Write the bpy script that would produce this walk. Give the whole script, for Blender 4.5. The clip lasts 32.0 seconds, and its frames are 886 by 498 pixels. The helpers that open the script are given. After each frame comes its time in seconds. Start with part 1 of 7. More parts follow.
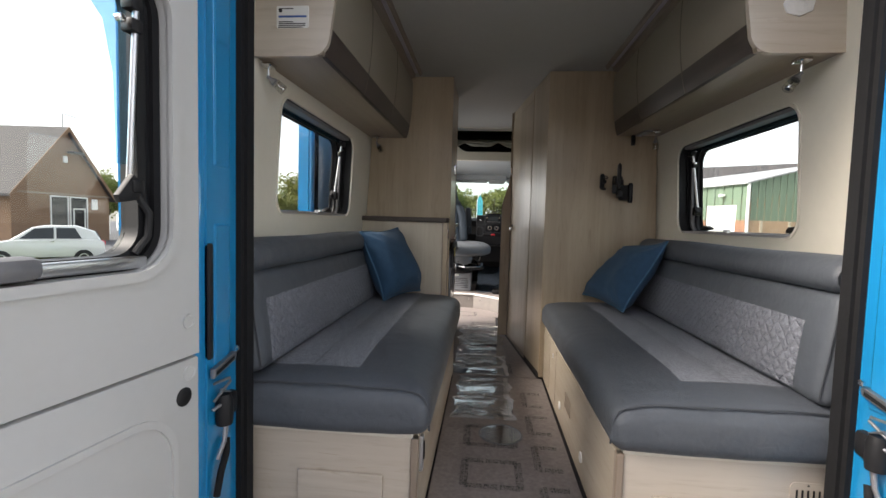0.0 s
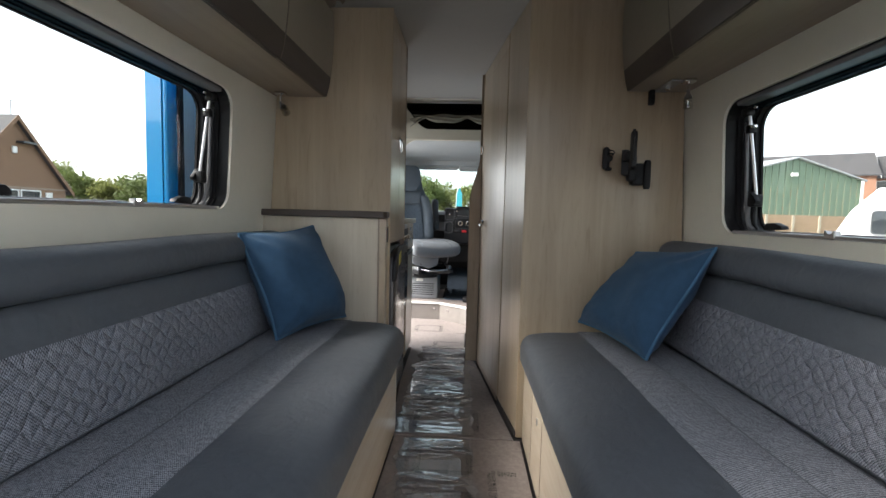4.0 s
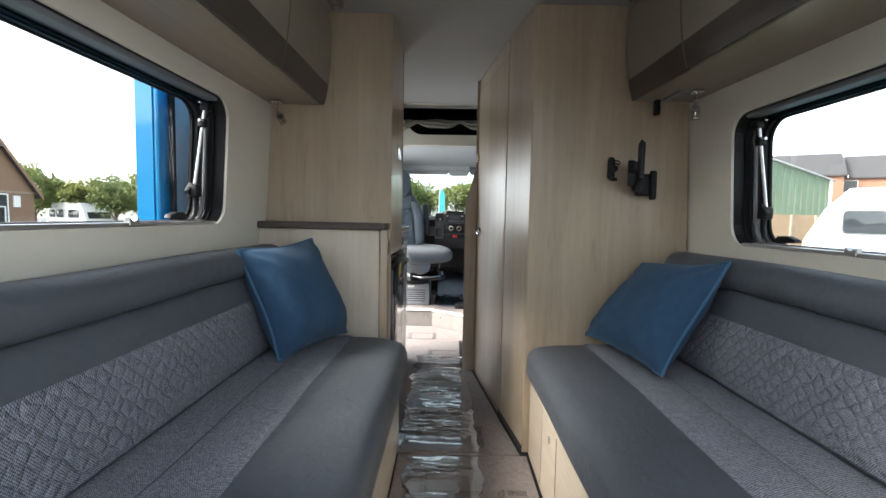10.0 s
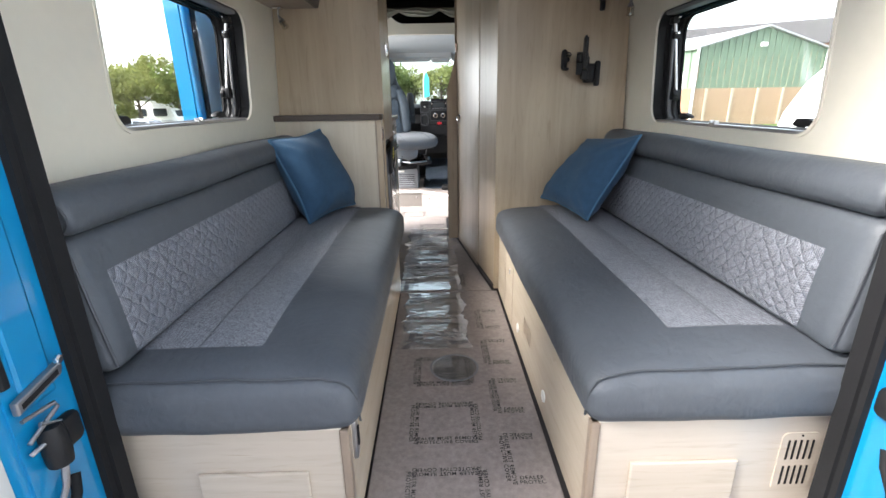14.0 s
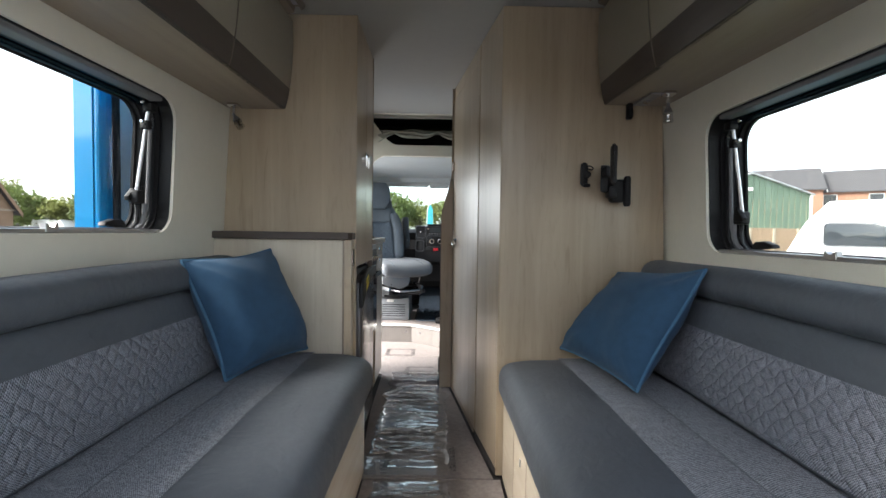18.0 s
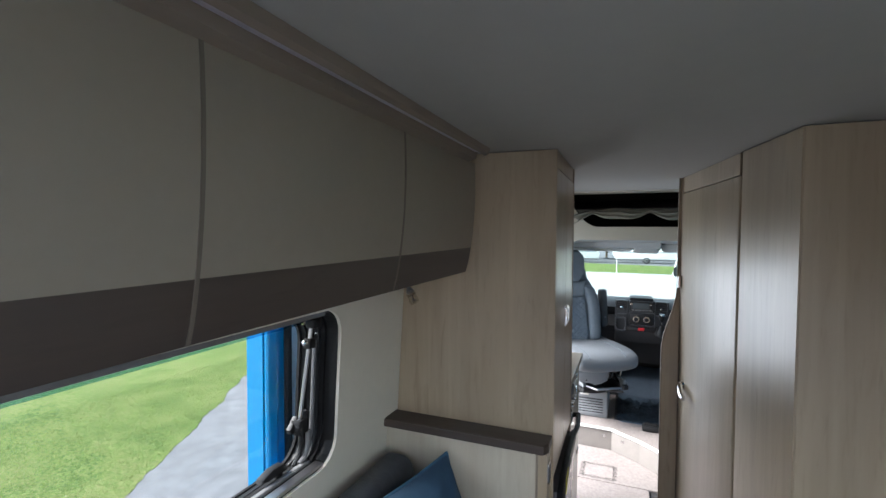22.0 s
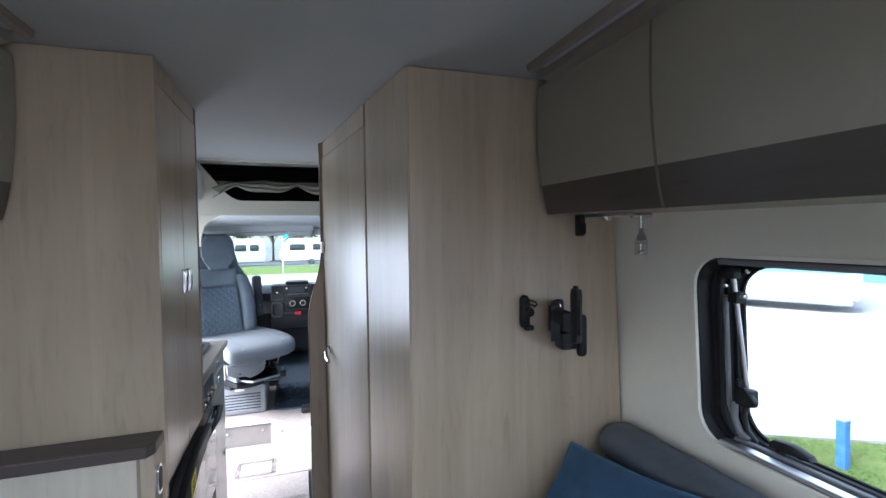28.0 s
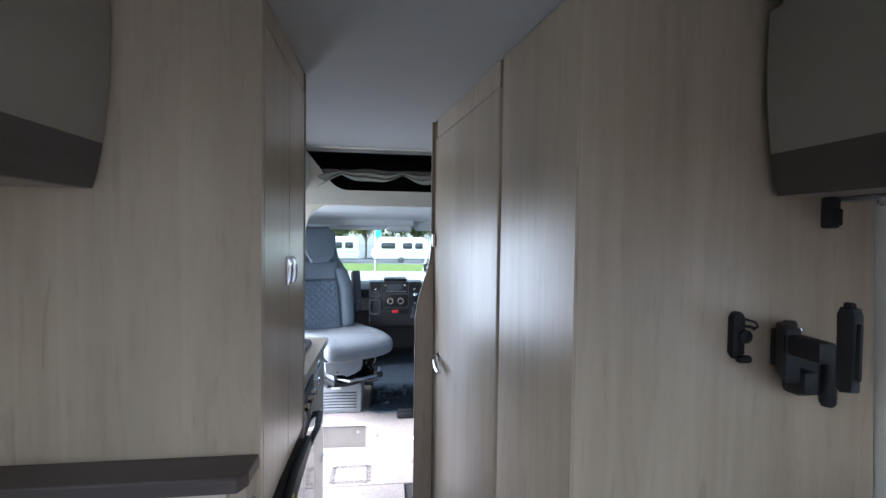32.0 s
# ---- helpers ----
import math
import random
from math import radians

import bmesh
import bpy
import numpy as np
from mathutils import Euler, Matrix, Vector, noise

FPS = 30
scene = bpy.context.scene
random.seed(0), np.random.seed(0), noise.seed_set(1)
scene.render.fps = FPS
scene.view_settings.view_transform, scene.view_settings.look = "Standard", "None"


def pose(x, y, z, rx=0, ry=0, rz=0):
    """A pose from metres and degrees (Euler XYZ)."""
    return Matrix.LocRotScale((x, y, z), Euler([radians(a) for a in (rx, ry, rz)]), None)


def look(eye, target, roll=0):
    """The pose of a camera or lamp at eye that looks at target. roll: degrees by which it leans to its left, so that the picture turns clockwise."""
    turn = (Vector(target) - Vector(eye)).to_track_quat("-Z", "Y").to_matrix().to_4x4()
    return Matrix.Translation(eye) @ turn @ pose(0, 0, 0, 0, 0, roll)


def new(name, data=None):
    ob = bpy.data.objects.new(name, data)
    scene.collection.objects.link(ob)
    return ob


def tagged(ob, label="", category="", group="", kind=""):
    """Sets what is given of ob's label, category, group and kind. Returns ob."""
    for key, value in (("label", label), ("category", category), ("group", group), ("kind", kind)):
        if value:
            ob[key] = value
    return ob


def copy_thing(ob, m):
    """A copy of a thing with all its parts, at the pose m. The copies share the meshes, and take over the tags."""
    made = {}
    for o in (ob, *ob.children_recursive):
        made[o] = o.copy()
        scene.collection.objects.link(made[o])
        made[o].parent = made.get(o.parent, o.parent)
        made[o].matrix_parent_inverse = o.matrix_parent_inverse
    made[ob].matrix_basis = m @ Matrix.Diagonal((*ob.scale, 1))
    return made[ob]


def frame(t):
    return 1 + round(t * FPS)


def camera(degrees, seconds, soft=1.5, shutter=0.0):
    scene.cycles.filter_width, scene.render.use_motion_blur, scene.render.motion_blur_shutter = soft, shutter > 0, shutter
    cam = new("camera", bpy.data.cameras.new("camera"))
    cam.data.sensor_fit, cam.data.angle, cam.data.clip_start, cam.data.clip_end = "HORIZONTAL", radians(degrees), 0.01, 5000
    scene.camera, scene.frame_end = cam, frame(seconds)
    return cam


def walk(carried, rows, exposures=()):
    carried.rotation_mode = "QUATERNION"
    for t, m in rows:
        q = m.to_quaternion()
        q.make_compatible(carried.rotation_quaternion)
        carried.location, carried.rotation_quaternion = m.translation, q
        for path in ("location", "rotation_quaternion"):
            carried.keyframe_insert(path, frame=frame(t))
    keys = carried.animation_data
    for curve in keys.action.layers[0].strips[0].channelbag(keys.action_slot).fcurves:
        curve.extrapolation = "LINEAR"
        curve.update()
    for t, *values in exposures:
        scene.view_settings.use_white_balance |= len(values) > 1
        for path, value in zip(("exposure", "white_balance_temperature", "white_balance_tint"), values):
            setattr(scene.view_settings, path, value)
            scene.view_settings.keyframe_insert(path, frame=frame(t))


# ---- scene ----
cam = camera(88.6, 32.0)
PATH = [
    (0, (-0.075, 0.421, 1.52), (-0.256, 2.409, 1.399), 1.6),
    (0.5, (0.042, 0.355, 1.521), (-0.131, 2.343, 1.397), 1.4),
    (1, (0.082, 0.445, 1.522), (-0.07, 2.435, 1.393), 1.4),
    (1.5, (0.031, 0.703, 1.543), (-0.105, 2.693, 1.397), 1.3),
    (2, (0.065, 0.871, 1.565), (-0.071, 2.859, 1.4), 0.9),
    (2.5, (0.19, 1.07, 1.553), (0.066, 3.06, 1.403), 1.1),
    (3, (0.203, 1.164, 1.559), (0.088, 3.155, 1.412), 1.0),
    (3.5, (0.045, 1.243, 1.531), (-0.06, 3.234, 1.383), 1.4),
    (5.5, (0.043, 1.408, 1.54), (-0.029, 3.402, 1.398), 1.0),
    (6, (0.038, 1.43, 1.536), (-0.021, 3.424, 1.393), 1.1),
    (6.5, (0.054, 1.409, 1.559), (-0.006, 3.403, 1.419), 1.0),
    (7, (0.025, 1.469, 1.568), (-0.014, 3.463, 1.418), 0.9),
    (7.5, (0.001, 1.594, 1.523), (-0.035, 3.587, 1.367), 1.0),
    (8, (0.013, 1.543, 1.527), (-0.011, 3.538, 1.383), 0.9),
    (8.5, (0.015, 1.417, 1.565), (-0.01, 3.412, 1.426), 0.9),
    (9, (0.028, 1.347, 1.576), (0.028, 3.342, 1.438), 0.9),
    (9.5, (0.025, 1.282, 1.584), (0.023, 3.277, 1.445), 0.9),
    (10, (-0.051, 1.354, 1.577), (-0.07, 3.348, 1.434), 1.1),
    (10.5, (-0.215, 1.422, 1.568), (-0.225, 3.417, 1.422), 1.1),
    (11, (-0.294, 1.435, 1.564), (-0.291, 3.43, 1.422), 1.0),
    (11.5, (-0.24, 1.42, 1.565), (-0.237, 3.415, 1.431), 0.8),
    (12, (-0.111, 1.301, 1.559), (-0.103, 3.297, 1.421), 0.6),
    (12.5, (-0.071, 1.128, 1.552), (-0.054, 3.123, 1.42), 0.5),
    (13, (-0.124, 0.917, 1.549), (-0.094, 2.913, 1.422), 0.7),
    (13.5, (-0.078, 0.83, 1.589), (-0.054, 2.765, 1.084), -0.6),
    (14, (-0.036, 0.829, 1.597), (-0.008, 2.731, 0.981), -1.0),
    (14.5, (0.017, 0.857, 1.595), (0.031, 2.802, 1.127), -0.6),
    (15, (0.042, 0.882, 1.582), (0.02, 2.879, 1.468), 0.7),
    (15.5, (-0.016, 0.957, 1.574), (-0.079, 2.954, 1.493), 1.2),
    (17.5, (0.01, 1.394, 1.561), (0.036, 3.392, 1.478), 0.8),
    (18, (0.039, 1.449, 1.55), (0.065, 3.447, 1.476), 0.8),
    (18.5, (0.002, 1.571, 1.532), (0.011, 3.57, 1.466), 1.0),
    (19, (-0.043, 1.756, 1.467), (-0.056, 3.755, 1.397), 1.2),
    (19.5, (-0.099, 1.955, 1.63), (-0.115, 3.953, 1.552), 1.2),
    (20, (-0.071, 1.997, 1.754), (-0.072, 3.996, 1.686), 0.9),
    (20.5, (-0.012, 2.086, 1.917), (0.008, 4.084, 1.841), 0.7),
    (21, (-0.018, 2.092, 2.056), (-0.062, 4.09, 1.977), 0.4),
    (21.5, (-0.075, 2.001, 2.136), (-0.66, 3.912, 2.063), 0.7),
    (22, (-0.098, 1.924, 2.183), (-0.849, 3.776, 2.11), 0.3),
    (22.5, (-0.182, 1.878, 2.168), (-1.316, 3.523, 2.087), 1.3),
    (23, (-0.171, 1.895, 2.184), (-1.322, 3.529, 2.070), 1.5),
    (23.5, (-0.097, 1.955, 2.194), (-1.074, 3.695, 2.060), 2.2),
    (24, (-0.045, 1.99, 2.174), (-0.39, 3.959, 2.101), 1.0),
    (24.5, (-0.033, 1.985, 2.148), (-0.251, 3.972, 2.078), 0.6),
    (25, (-0.013, 1.956, 2.154), (-0.219, 3.944, 2.085), 0.6),
    (25.5, (-0.007, 1.964, 2.148), (0.376, 3.926, 2.097), 0.1),
    (27.5, (0.018, 2.041, 2.019), (0.8, 3.881, 1.971), -1.0),
    (28, (0.005, 2.116, 2.006), (0.629, 4.015, 1.945), -0.8),
    (28.5, (0.058, 2.16, 1.998), (0.375, 4.134, 1.936), -0.6),
    (29, (0.081, 2.221, 1.989), (0.285, 4.209, 1.927), 0.3),
    (29.5, (0.105, 2.261, 1.973), (0.314, 4.249, 1.91), 0.4),
    (30, (0.137, 2.3, 1.952), (0.363, 4.286, 1.893), 0.3),
    (30.5, (0.181, 2.316, 1.947), (0.398, 4.303, 1.891), 0.6),
    (31, (0.154, 2.339, 1.977), (0.395, 4.324, 1.922), 0.4),
    (31.5, (0.045, 2.396, 1.985), (0.291, 4.38, 1.927), 0.5),
    (32, (-0.067, 2.451, 1.971), (0.189, 4.434, 1.919), 0.8),
]
# stops, kelvin, tint
EXPOSURE = [(0, 1.5, 6900, 14), (3, 1.7, 6650, 12), (6, 2.05, 6400, 10), (10, 2.2, 6400, 10), (13, 2.6, 6450, 12), (15, 2.35, 6450, 11), (18, 2.15, 6400, 10),
            (19, 2.05, 6250, 11), (20.3, 1.9, 6250, 10), (21.3, 1.95, 6250, 11), (22, 2.15, 6000, 10), (23.5, 2.45, 6000, 11), (25, 2.6, 5950, 11),
            (26.5, 2.58, 5750, 11), (29, 2.52, 5480, 12), (32, 2.5, 5450, 12)]
walk(cam, [(t, look(eye, target, roll)) for t, eye, target, roll in PATH], EXPOSURE)


# ---------------------------------------------------------------- light
world = bpy.data.worlds.new("overcast_sky")
scene.world = world
world.use_nodes = True
wn = world.node_tree.nodes
sky = wn.new("ShaderNodeTexSky")
sky.sky_type, sky.sun_disc = "NISHITA", False
sky.sun_elevation, sky.sun_rotation = radians(39.5), radians(-107)
sky.air_density, sky.dust_density = 1.0, 1.6
haze = wn.new("ShaderNodeHueSaturation")
haze.inputs["Saturation"].default_value = 0.38
wn["Background"].inputs["Strength"].default_value = 0.15
world.node_tree.links.new(sky.outputs[0], haze.inputs["Color"])
world.node_tree.links.new(haze.outputs[0], wn["Background"].inputs["Color"])
sun = new("sun", bpy.data.lights.new("sun", "SUN"))
sun.data.energy, sun.data.angle, sun.data.color = 2.5, radians(26), (1.0, 0.95, 0.88)
sun.matrix_world = look((-17, -5.2, 14.7), (0, 0, 0))

# sky light that comes in through the open sliding door
doorway = new("doorway_skylight", bpy.data.lights.new("doorway_skylight", "AREA"))
doorway.data.shape, doorway.data.size, doorway.data.size_y = "RECTANGLE", 0.92, 1.45
doorway.data.energy, doorway.data.color = 4.2, (0.93, 0.97, 1.0)
doorway.matrix_world = look((-0.90, 5.08, 1.36), (0.2, 5.08, 1.05))

# ---------------------------------------------------------------- material helpers


def mat(name, color, rough=0.6, metal=0.0, noise_scale=0.0, var=0.15, bump=0.0, bump_scale=300.0, stretch=(1, 1, 1),
        coat=0.0, color2=None, spec=0.5, sheen=0.0):
    """A surface with colour that wanders at a coarse and a fine scale, and a fine relief."""
    m = bpy.data.materials.new(name)
    m.use_nodes = True
    n, l = m.node_tree.nodes, m.node_tree.links
    b = n["Principled BSDF"]
    b.inputs["Base Color"].default_value = (*color, 1)
    b.inputs["Roughness"].default_value = rough
    b.inputs["Metallic"].default_value = metal
    b.inputs["Coat Weight"].default_value = coat
    b.inputs["Coat Roughness"].default_value = 0.05
    b.inputs["Specular IOR Level"].default_value = spec
    b.inputs["Sheen Weight"].default_value = sheen
    tc = n.new("ShaderNodeTexCoord")
    mp = n.new("ShaderNodeMapping")
    mp.inputs["Scale"].default_value = stretch
    l.new(tc.outputs["Object"], mp.inputs["Vector"])
    if noise_scale:
        big = n.new("ShaderNodeTexNoise")
        big.inputs["Scale"].default_value = noise_scale
        big.inputs["Detail"].default_value = 6
        l.new(mp.outputs[0], big.inputs["Vector"])
        fine = n.new("ShaderNodeTexNoise")
        fine.inputs["Scale"].default_value = noise_scale * 11
        fine.inputs["Detail"].default_value = 4
        l.new(mp.outputs[0], fine.inputs["Vector"])
        add = n.new("ShaderNodeMath")
        add.operation = "MULTIPLY_ADD"
        l.new(fine.outputs[0], add.inputs[0])
        add.inputs[1].default_value = 0.5
        l.new(big.outputs[0], add.inputs[2])
        ramp = n.new("ShaderNodeMapRange")
        ramp.inputs["From Min"].default_value, ramp.inputs["From Max"].default_value = 0.45, 1.05
        l.new(add.outputs[0], ramp.inputs["Value"])
        mix = n.new("ShaderNodeMix")
        mix.data_type = "RGBA"
        lo = color2 or tuple(c * (1 - var) for c in color)
        hi = tuple(min(1, c * (1 + var)) for c in color) if not color2 else color
        mix.inputs["A"].default_value, mix.inputs["B"].default_value = (*lo, 1), (*hi, 1)
        l.new(ramp.outputs[0], mix.inputs["Factor"])
        l.new(mix.outputs["Result"], b.inputs["Base Color"])
        rr = n.new("ShaderNodeMapRange")
        rr.inputs["To Min"].default_value, rr.inputs["To Max"].default_value = max(0.02, rough - 0.07), min(1, rough + 0.07)
        l.new(big.outputs[0], rr.inputs["Value"])
        l.new(rr.outputs[0], b.inputs["Roughness"])
    if bump:
        bn = n.new("ShaderNodeTexNoise")
        bn.inputs["Scale"].default_value = bump_scale
        bn.inputs["Detail"].default_value = 3
        l.new(mp.outputs[0], bn.inputs["Vector"])
        bp = n.new("ShaderNodeBump")
        bp.inputs["Strength"].default_value = bump
        bp.inputs["Distance"].default_value = 0.002
        l.new(bn.outputs[0], bp.inputs["Height"])
        l.new(bp.outputs[0], b.inputs["Normal"])
    return m


def wood_mat(name, base, dark, axis="z", rough=0.25, coat=0.0):
    """Washed oak laminate: broad soft bands along one axis, thinner streaks, short dark pore flecks and a few clouded patches."""
    m = bpy.data.materials.new(name)
    m.use_nodes = True
    n, l = m.node_tree.nodes, m.node_tree.links
    b = n["Principled BSDF"]
    b.inputs["Roughness"].default_value = rough
    b.inputs["Coat Weight"].default_value, b.inputs["Coat Roughness"].default_value = coat, 0.27
    b.inputs["Coat IOR"].default_value = 1.55
    tc = n.new("ShaderNodeTexCoord")

    def layer(across, along, detail, bend, lo, hi, to):
        mp, t, r = n.new("ShaderNodeMapping"), n.new("ShaderNodeTexNoise"), n.new("ShaderNodeMapRange")
        sc = [across] * 3
        sc["xyz".index(axis)] = along
        mp.inputs["Scale"].default_value = sc
        l.new(tc.outputs["Object"], mp.inputs["Vector"])
        t.inputs["Scale"].default_value, t.inputs["Detail"].default_value, t.inputs["Distortion"].default_value = 1.0, detail, bend
        l.new(mp.outputs[0], t.inputs["Vector"])
        r.inputs["From Min"].default_value, r.inputs["From Max"].default_value, r.inputs["To Max"].default_value = lo, hi, to
        l.new(t.outputs[0], r.inputs["Value"])
        return r

    def math_(op, p, q):
        k = n.new("ShaderNodeMath")
        k.operation = op
        l.new(p.outputs[0], k.inputs[0])
        l.new(q.outputs[0], k.inputs[1])
        return k
    tone = layer(5.0, 0.35, 4, 0.6, 0.30, 0.70, 0.62)
    tone = math_("ADD", tone, layer(20.0, 0.8, 5, 1.4, 0.28, 0.72, 0.34))
    tone = math_("ADD", tone, layer(2.2, 1.6, 3, 0.0, 0.30, 0.70, 0.22))
    tone = math_("SUBTRACT", tone, layer(80.0, 9.0, 3, 0.4, 0.55, 0.80, 0.30))
    tone = math_("SUBTRACT", tone, layer(26.0, 3.6, 4, 2.0, 0.62, 0.80, 0.55))
    mix = n.new("ShaderNodeMix")
    mix.data_type = "RGBA"
    mix.inputs["A"].default_value, mix.inputs["B"].default_value = (*dark, 1), (*base, 1)
    l.new(tone.outputs[0], mix.inputs["Factor"])
    l.new(mix.outputs["Result"], b.inputs["Base Color"])
    bp = n.new("ShaderNodeBump")
    bp.inputs["Strength"].default_value, bp.inputs["Distance"].default_value = 0.06, 0.001
    l.new(tone.outputs[0], bp.inputs["Height"])
    l.new(bp.outputs[0], b.inputs["Normal"])
    return m


def grass_mat(name, light, dark, dry):
    """Mown turf: patches, tufts and single blades at three scales, with dry flecks."""
    m = bpy.data.materials.new(name)
    m.use_nodes = True
    n, l = m.node_tree.nodes, m.node_tree.links
    b = n["Principled BSDF"]
    b.inputs["Roughness"].default_value = 0.95
    b.inputs["Specular IOR Level"].default_value = 0.15
    tc = n.new("ShaderNodeTexCoord")
    last = None
    for scale, lo, hi, share in ((1.6, 0.38, 0.62, 0.32), (30, 0.40, 0.60, 0.42), (110, 0.40, 0.60, 0.62)):
        t, r = n.new("ShaderNodeTexNoise"), n.new("ShaderNodeMapRange")
        t.inputs["Scale"].default_value, t.inputs["Detail"].default_value = scale, 3
        l.new(tc.outputs["Object"], t.inputs["Vector"])
        r.inputs["From Min"].default_value, r.inputs["From Max"].default_value = lo, hi
        r.inputs["To Max"].default_value = share
        l.new(t.outputs[0], r.inputs["Value"])
        if last is None:
            last = r
            continue
        ad = n.new("ShaderNodeMath")
        l.new(last.outputs[0], ad.inputs[0])
        l.new(r.outputs[0], ad.inputs[1])
        last = ad
    ramp = n.new("ShaderNodeValToRGB")
    ramp.color_ramp.elements[0].position, ramp.color_ramp.elements[0].color = 0.15, (*dark, 1)
    ramp.color_ramp.elements[1].position, ramp.color_ramp.elements[1].color = 0.85, (*light, 1)
    e = ramp.color_ramp.elements.new(1.0)
    e.color = (*dry, 1)
    l.new(last.outputs[0], ramp.inputs[0])
    l.new(ramp.outputs[0], b.inputs["Base Color"])
    bp = n.new("ShaderNodeBump")
    bp.inputs["Strength"].default_value, bp.inputs["Distance"].default_value = 0.8, 0.012
    l.new(last.outputs[0], bp.inputs["Height"])
    l.new(bp.outputs[0], b.inputs["Normal"])
    return m


def leaf_mat(name, color, scale):
    """Thin leaves and blades: half of the light that falls on them shines through."""
    m = mat(name, color, 0.7, noise_scale=scale, var=0.4)
    n, l = m.node_tree.nodes, m.node_tree.links
    tl, mx = n.new("ShaderNodeBsdfTranslucent"), n.new("ShaderNodeMixShader")
    mx.inputs[0].default_value = 0.45
    src = n["Principled BSDF"].inputs["Base Color"].links[0].from_socket
    l.new(src, tl.inputs["Color"])
    l.new(n["Principled BSDF"].outputs[0], mx.inputs[1])
    l.new(tl.outputs[0], mx.inputs[2])
    l.new(mx.outputs[0], n["Material Output"].inputs[0])
    return m


def weave_mat(name, light, dark, quilt=0.0, plane="yz"):
    """Tweed: crossing threads of two greys with flecks; quilt: relief of stitched diamonds of that size in metres."""
    m = bpy.data.materials.new(name)
    m.use_nodes = True
    n, l = m.node_tree.nodes, m.node_tree.links
    b = n["Principled BSDF"]
    b.inputs["Roughness"].default_value = 0.95
    b.inputs["Specular IOR Level"].default_value = 0.2
    tc = n.new("ShaderNodeTexCoord")
    mp = n.new("ShaderNodeMapping")
    mp.inputs["Scale"].default_value = (420, 500, 500)
    mp.inputs["Rotation"].default_value = (0.5, 0, 0.25)
    l.new(tc.outputs["Object"], mp.inputs["Vector"])
    t = n.new("ShaderNodeTexVoronoi")
    t.inputs["Scale"].default_value = 1.0
    l.new(mp.outputs[0], t.inputs["Vector"])
    sep = n.new("ShaderNodeSeparateColor")
    l.new(t.outputs["Color"], sep.inputs[0])
    big = n.new("ShaderNodeTexNoise")
    big.inputs["Scale"].default_value, big.inputs["Detail"].default_value = 70, 5
    l.new(tc.outputs["Object"], big.inputs["Vector"])
    # threads that cross over and under one another
    threads = []
    for axis in ((0.6, 1.0, 0.0), (1.0, 0.0, 1.0)):
        along, wave_ = n.new("ShaderNodeVectorMath"), n.new("ShaderNodeMath")
        along.operation, along.inputs[1].default_value = "DOT_PRODUCT", [a * math.pi / 0.0027 for a in axis]
        l.new(tc.outputs["Object"], along.inputs[0])
        wave_.operation = "SINE"
        l.new(along.outputs["Value"], wave_.inputs[0])
        threads.append(wave_)
    cross = n.new("ShaderNodeMath")
    cross.operation = "MULTIPLY"
    l.new(threads[0].outputs[0], cross.inputs[0])
    l.new(threads[1].outputs[0], cross.inputs[1])
    fleck = n.new("ShaderNodeMath")
    fleck.operation, fleck.inputs[1].default_value = "MULTIPLY_ADD", 0.5
    l.new(sep.outputs[0], fleck.inputs[0])
    fuzz = n.new("ShaderNodeMath")
    fuzz.operation, fuzz.inputs[1].default_value = "MULTIPLY_ADD", 0.32
    l.new(big.outputs[0], fuzz.inputs[0])
    fuzz.inputs[2].default_value = 0.25
    l.new(fuzz.outputs[0], fleck.inputs[2])
    add = n.new("ShaderNodeMath")
    add.operation, add.inputs[1].default_value = "MULTIPLY_ADD", 0.4
    l.new(cross.outputs[0], add.inputs[0])
    l.new(fleck.outputs[0], add.inputs[2])
    r = n.new("ShaderNodeMapRange")
    r.inputs["From Min"].default_value, r.inputs["From Max"].default_value = 0.3, 1.0
    l.new(add.outputs[0], r.inputs["Value"])
    mix = n.new("ShaderNodeMix")
    mix.data_type = "RGBA"
    mix.inputs["A"].default_value, mix.inputs["B"].default_value = (*dark, 1), (*light, 1)
    l.new(r.outputs[0], mix.inputs["Factor"])
    l.new(mix.outputs["Result"], b.inputs["Base Color"])
    fine = n.new("ShaderNodeBump")
    fine.inputs["Strength"].default_value, fine.inputs["Distance"].default_value = 0.5, 0.001
    l.new(add.outputs[0], fine.inputs["Height"])
    out = fine
    if quilt:
        sx = n.new("ShaderNodeSeparateXYZ")
        # stitching that wanders a little
        drift, bend = n.new("ShaderNodeTexNoise"), n.new("ShaderNodeVectorMath")
        drift.inputs["Scale"].default_value, drift.inputs["Detail"].default_value = 26, 1
        l.new(tc.outputs["Object"], drift.inputs["Vector"])
        bend.operation, bend.inputs[1].default_value = "MULTIPLY_ADD", (0.028, 0.028, 0.028)
        l.new(drift.outputs["Color"], bend.inputs[0])
        l.new(tc.outputs["Object"], bend.inputs[2])
        l.new((bend if plane == "yz" else tc).outputs["Vector" if plane == "yz" else "Object"], sx.inputs[0])
        ax = {"x": 0, "y": 1, "z": 2}
        waves = []
        for sign in (1, -1):
            w = n.new("ShaderNodeMath")
            w.operation, w.inputs[1].default_value = "MULTIPLY_ADD", sign * 1.0
            l.new(sx.outputs[ax[plane[1]]], w.inputs[0])
            l.new(sx.outputs[ax[plane[0]]], w.inputs[2])
            f = n.new("ShaderNodeMath")
            f.operation, f.inputs[1].default_value = "MULTIPLY", math.pi / quilt
            l.new(w.outputs[0], f.inputs[0])
            c = n.new("ShaderNodeMath")
            c.operation = "SINE"
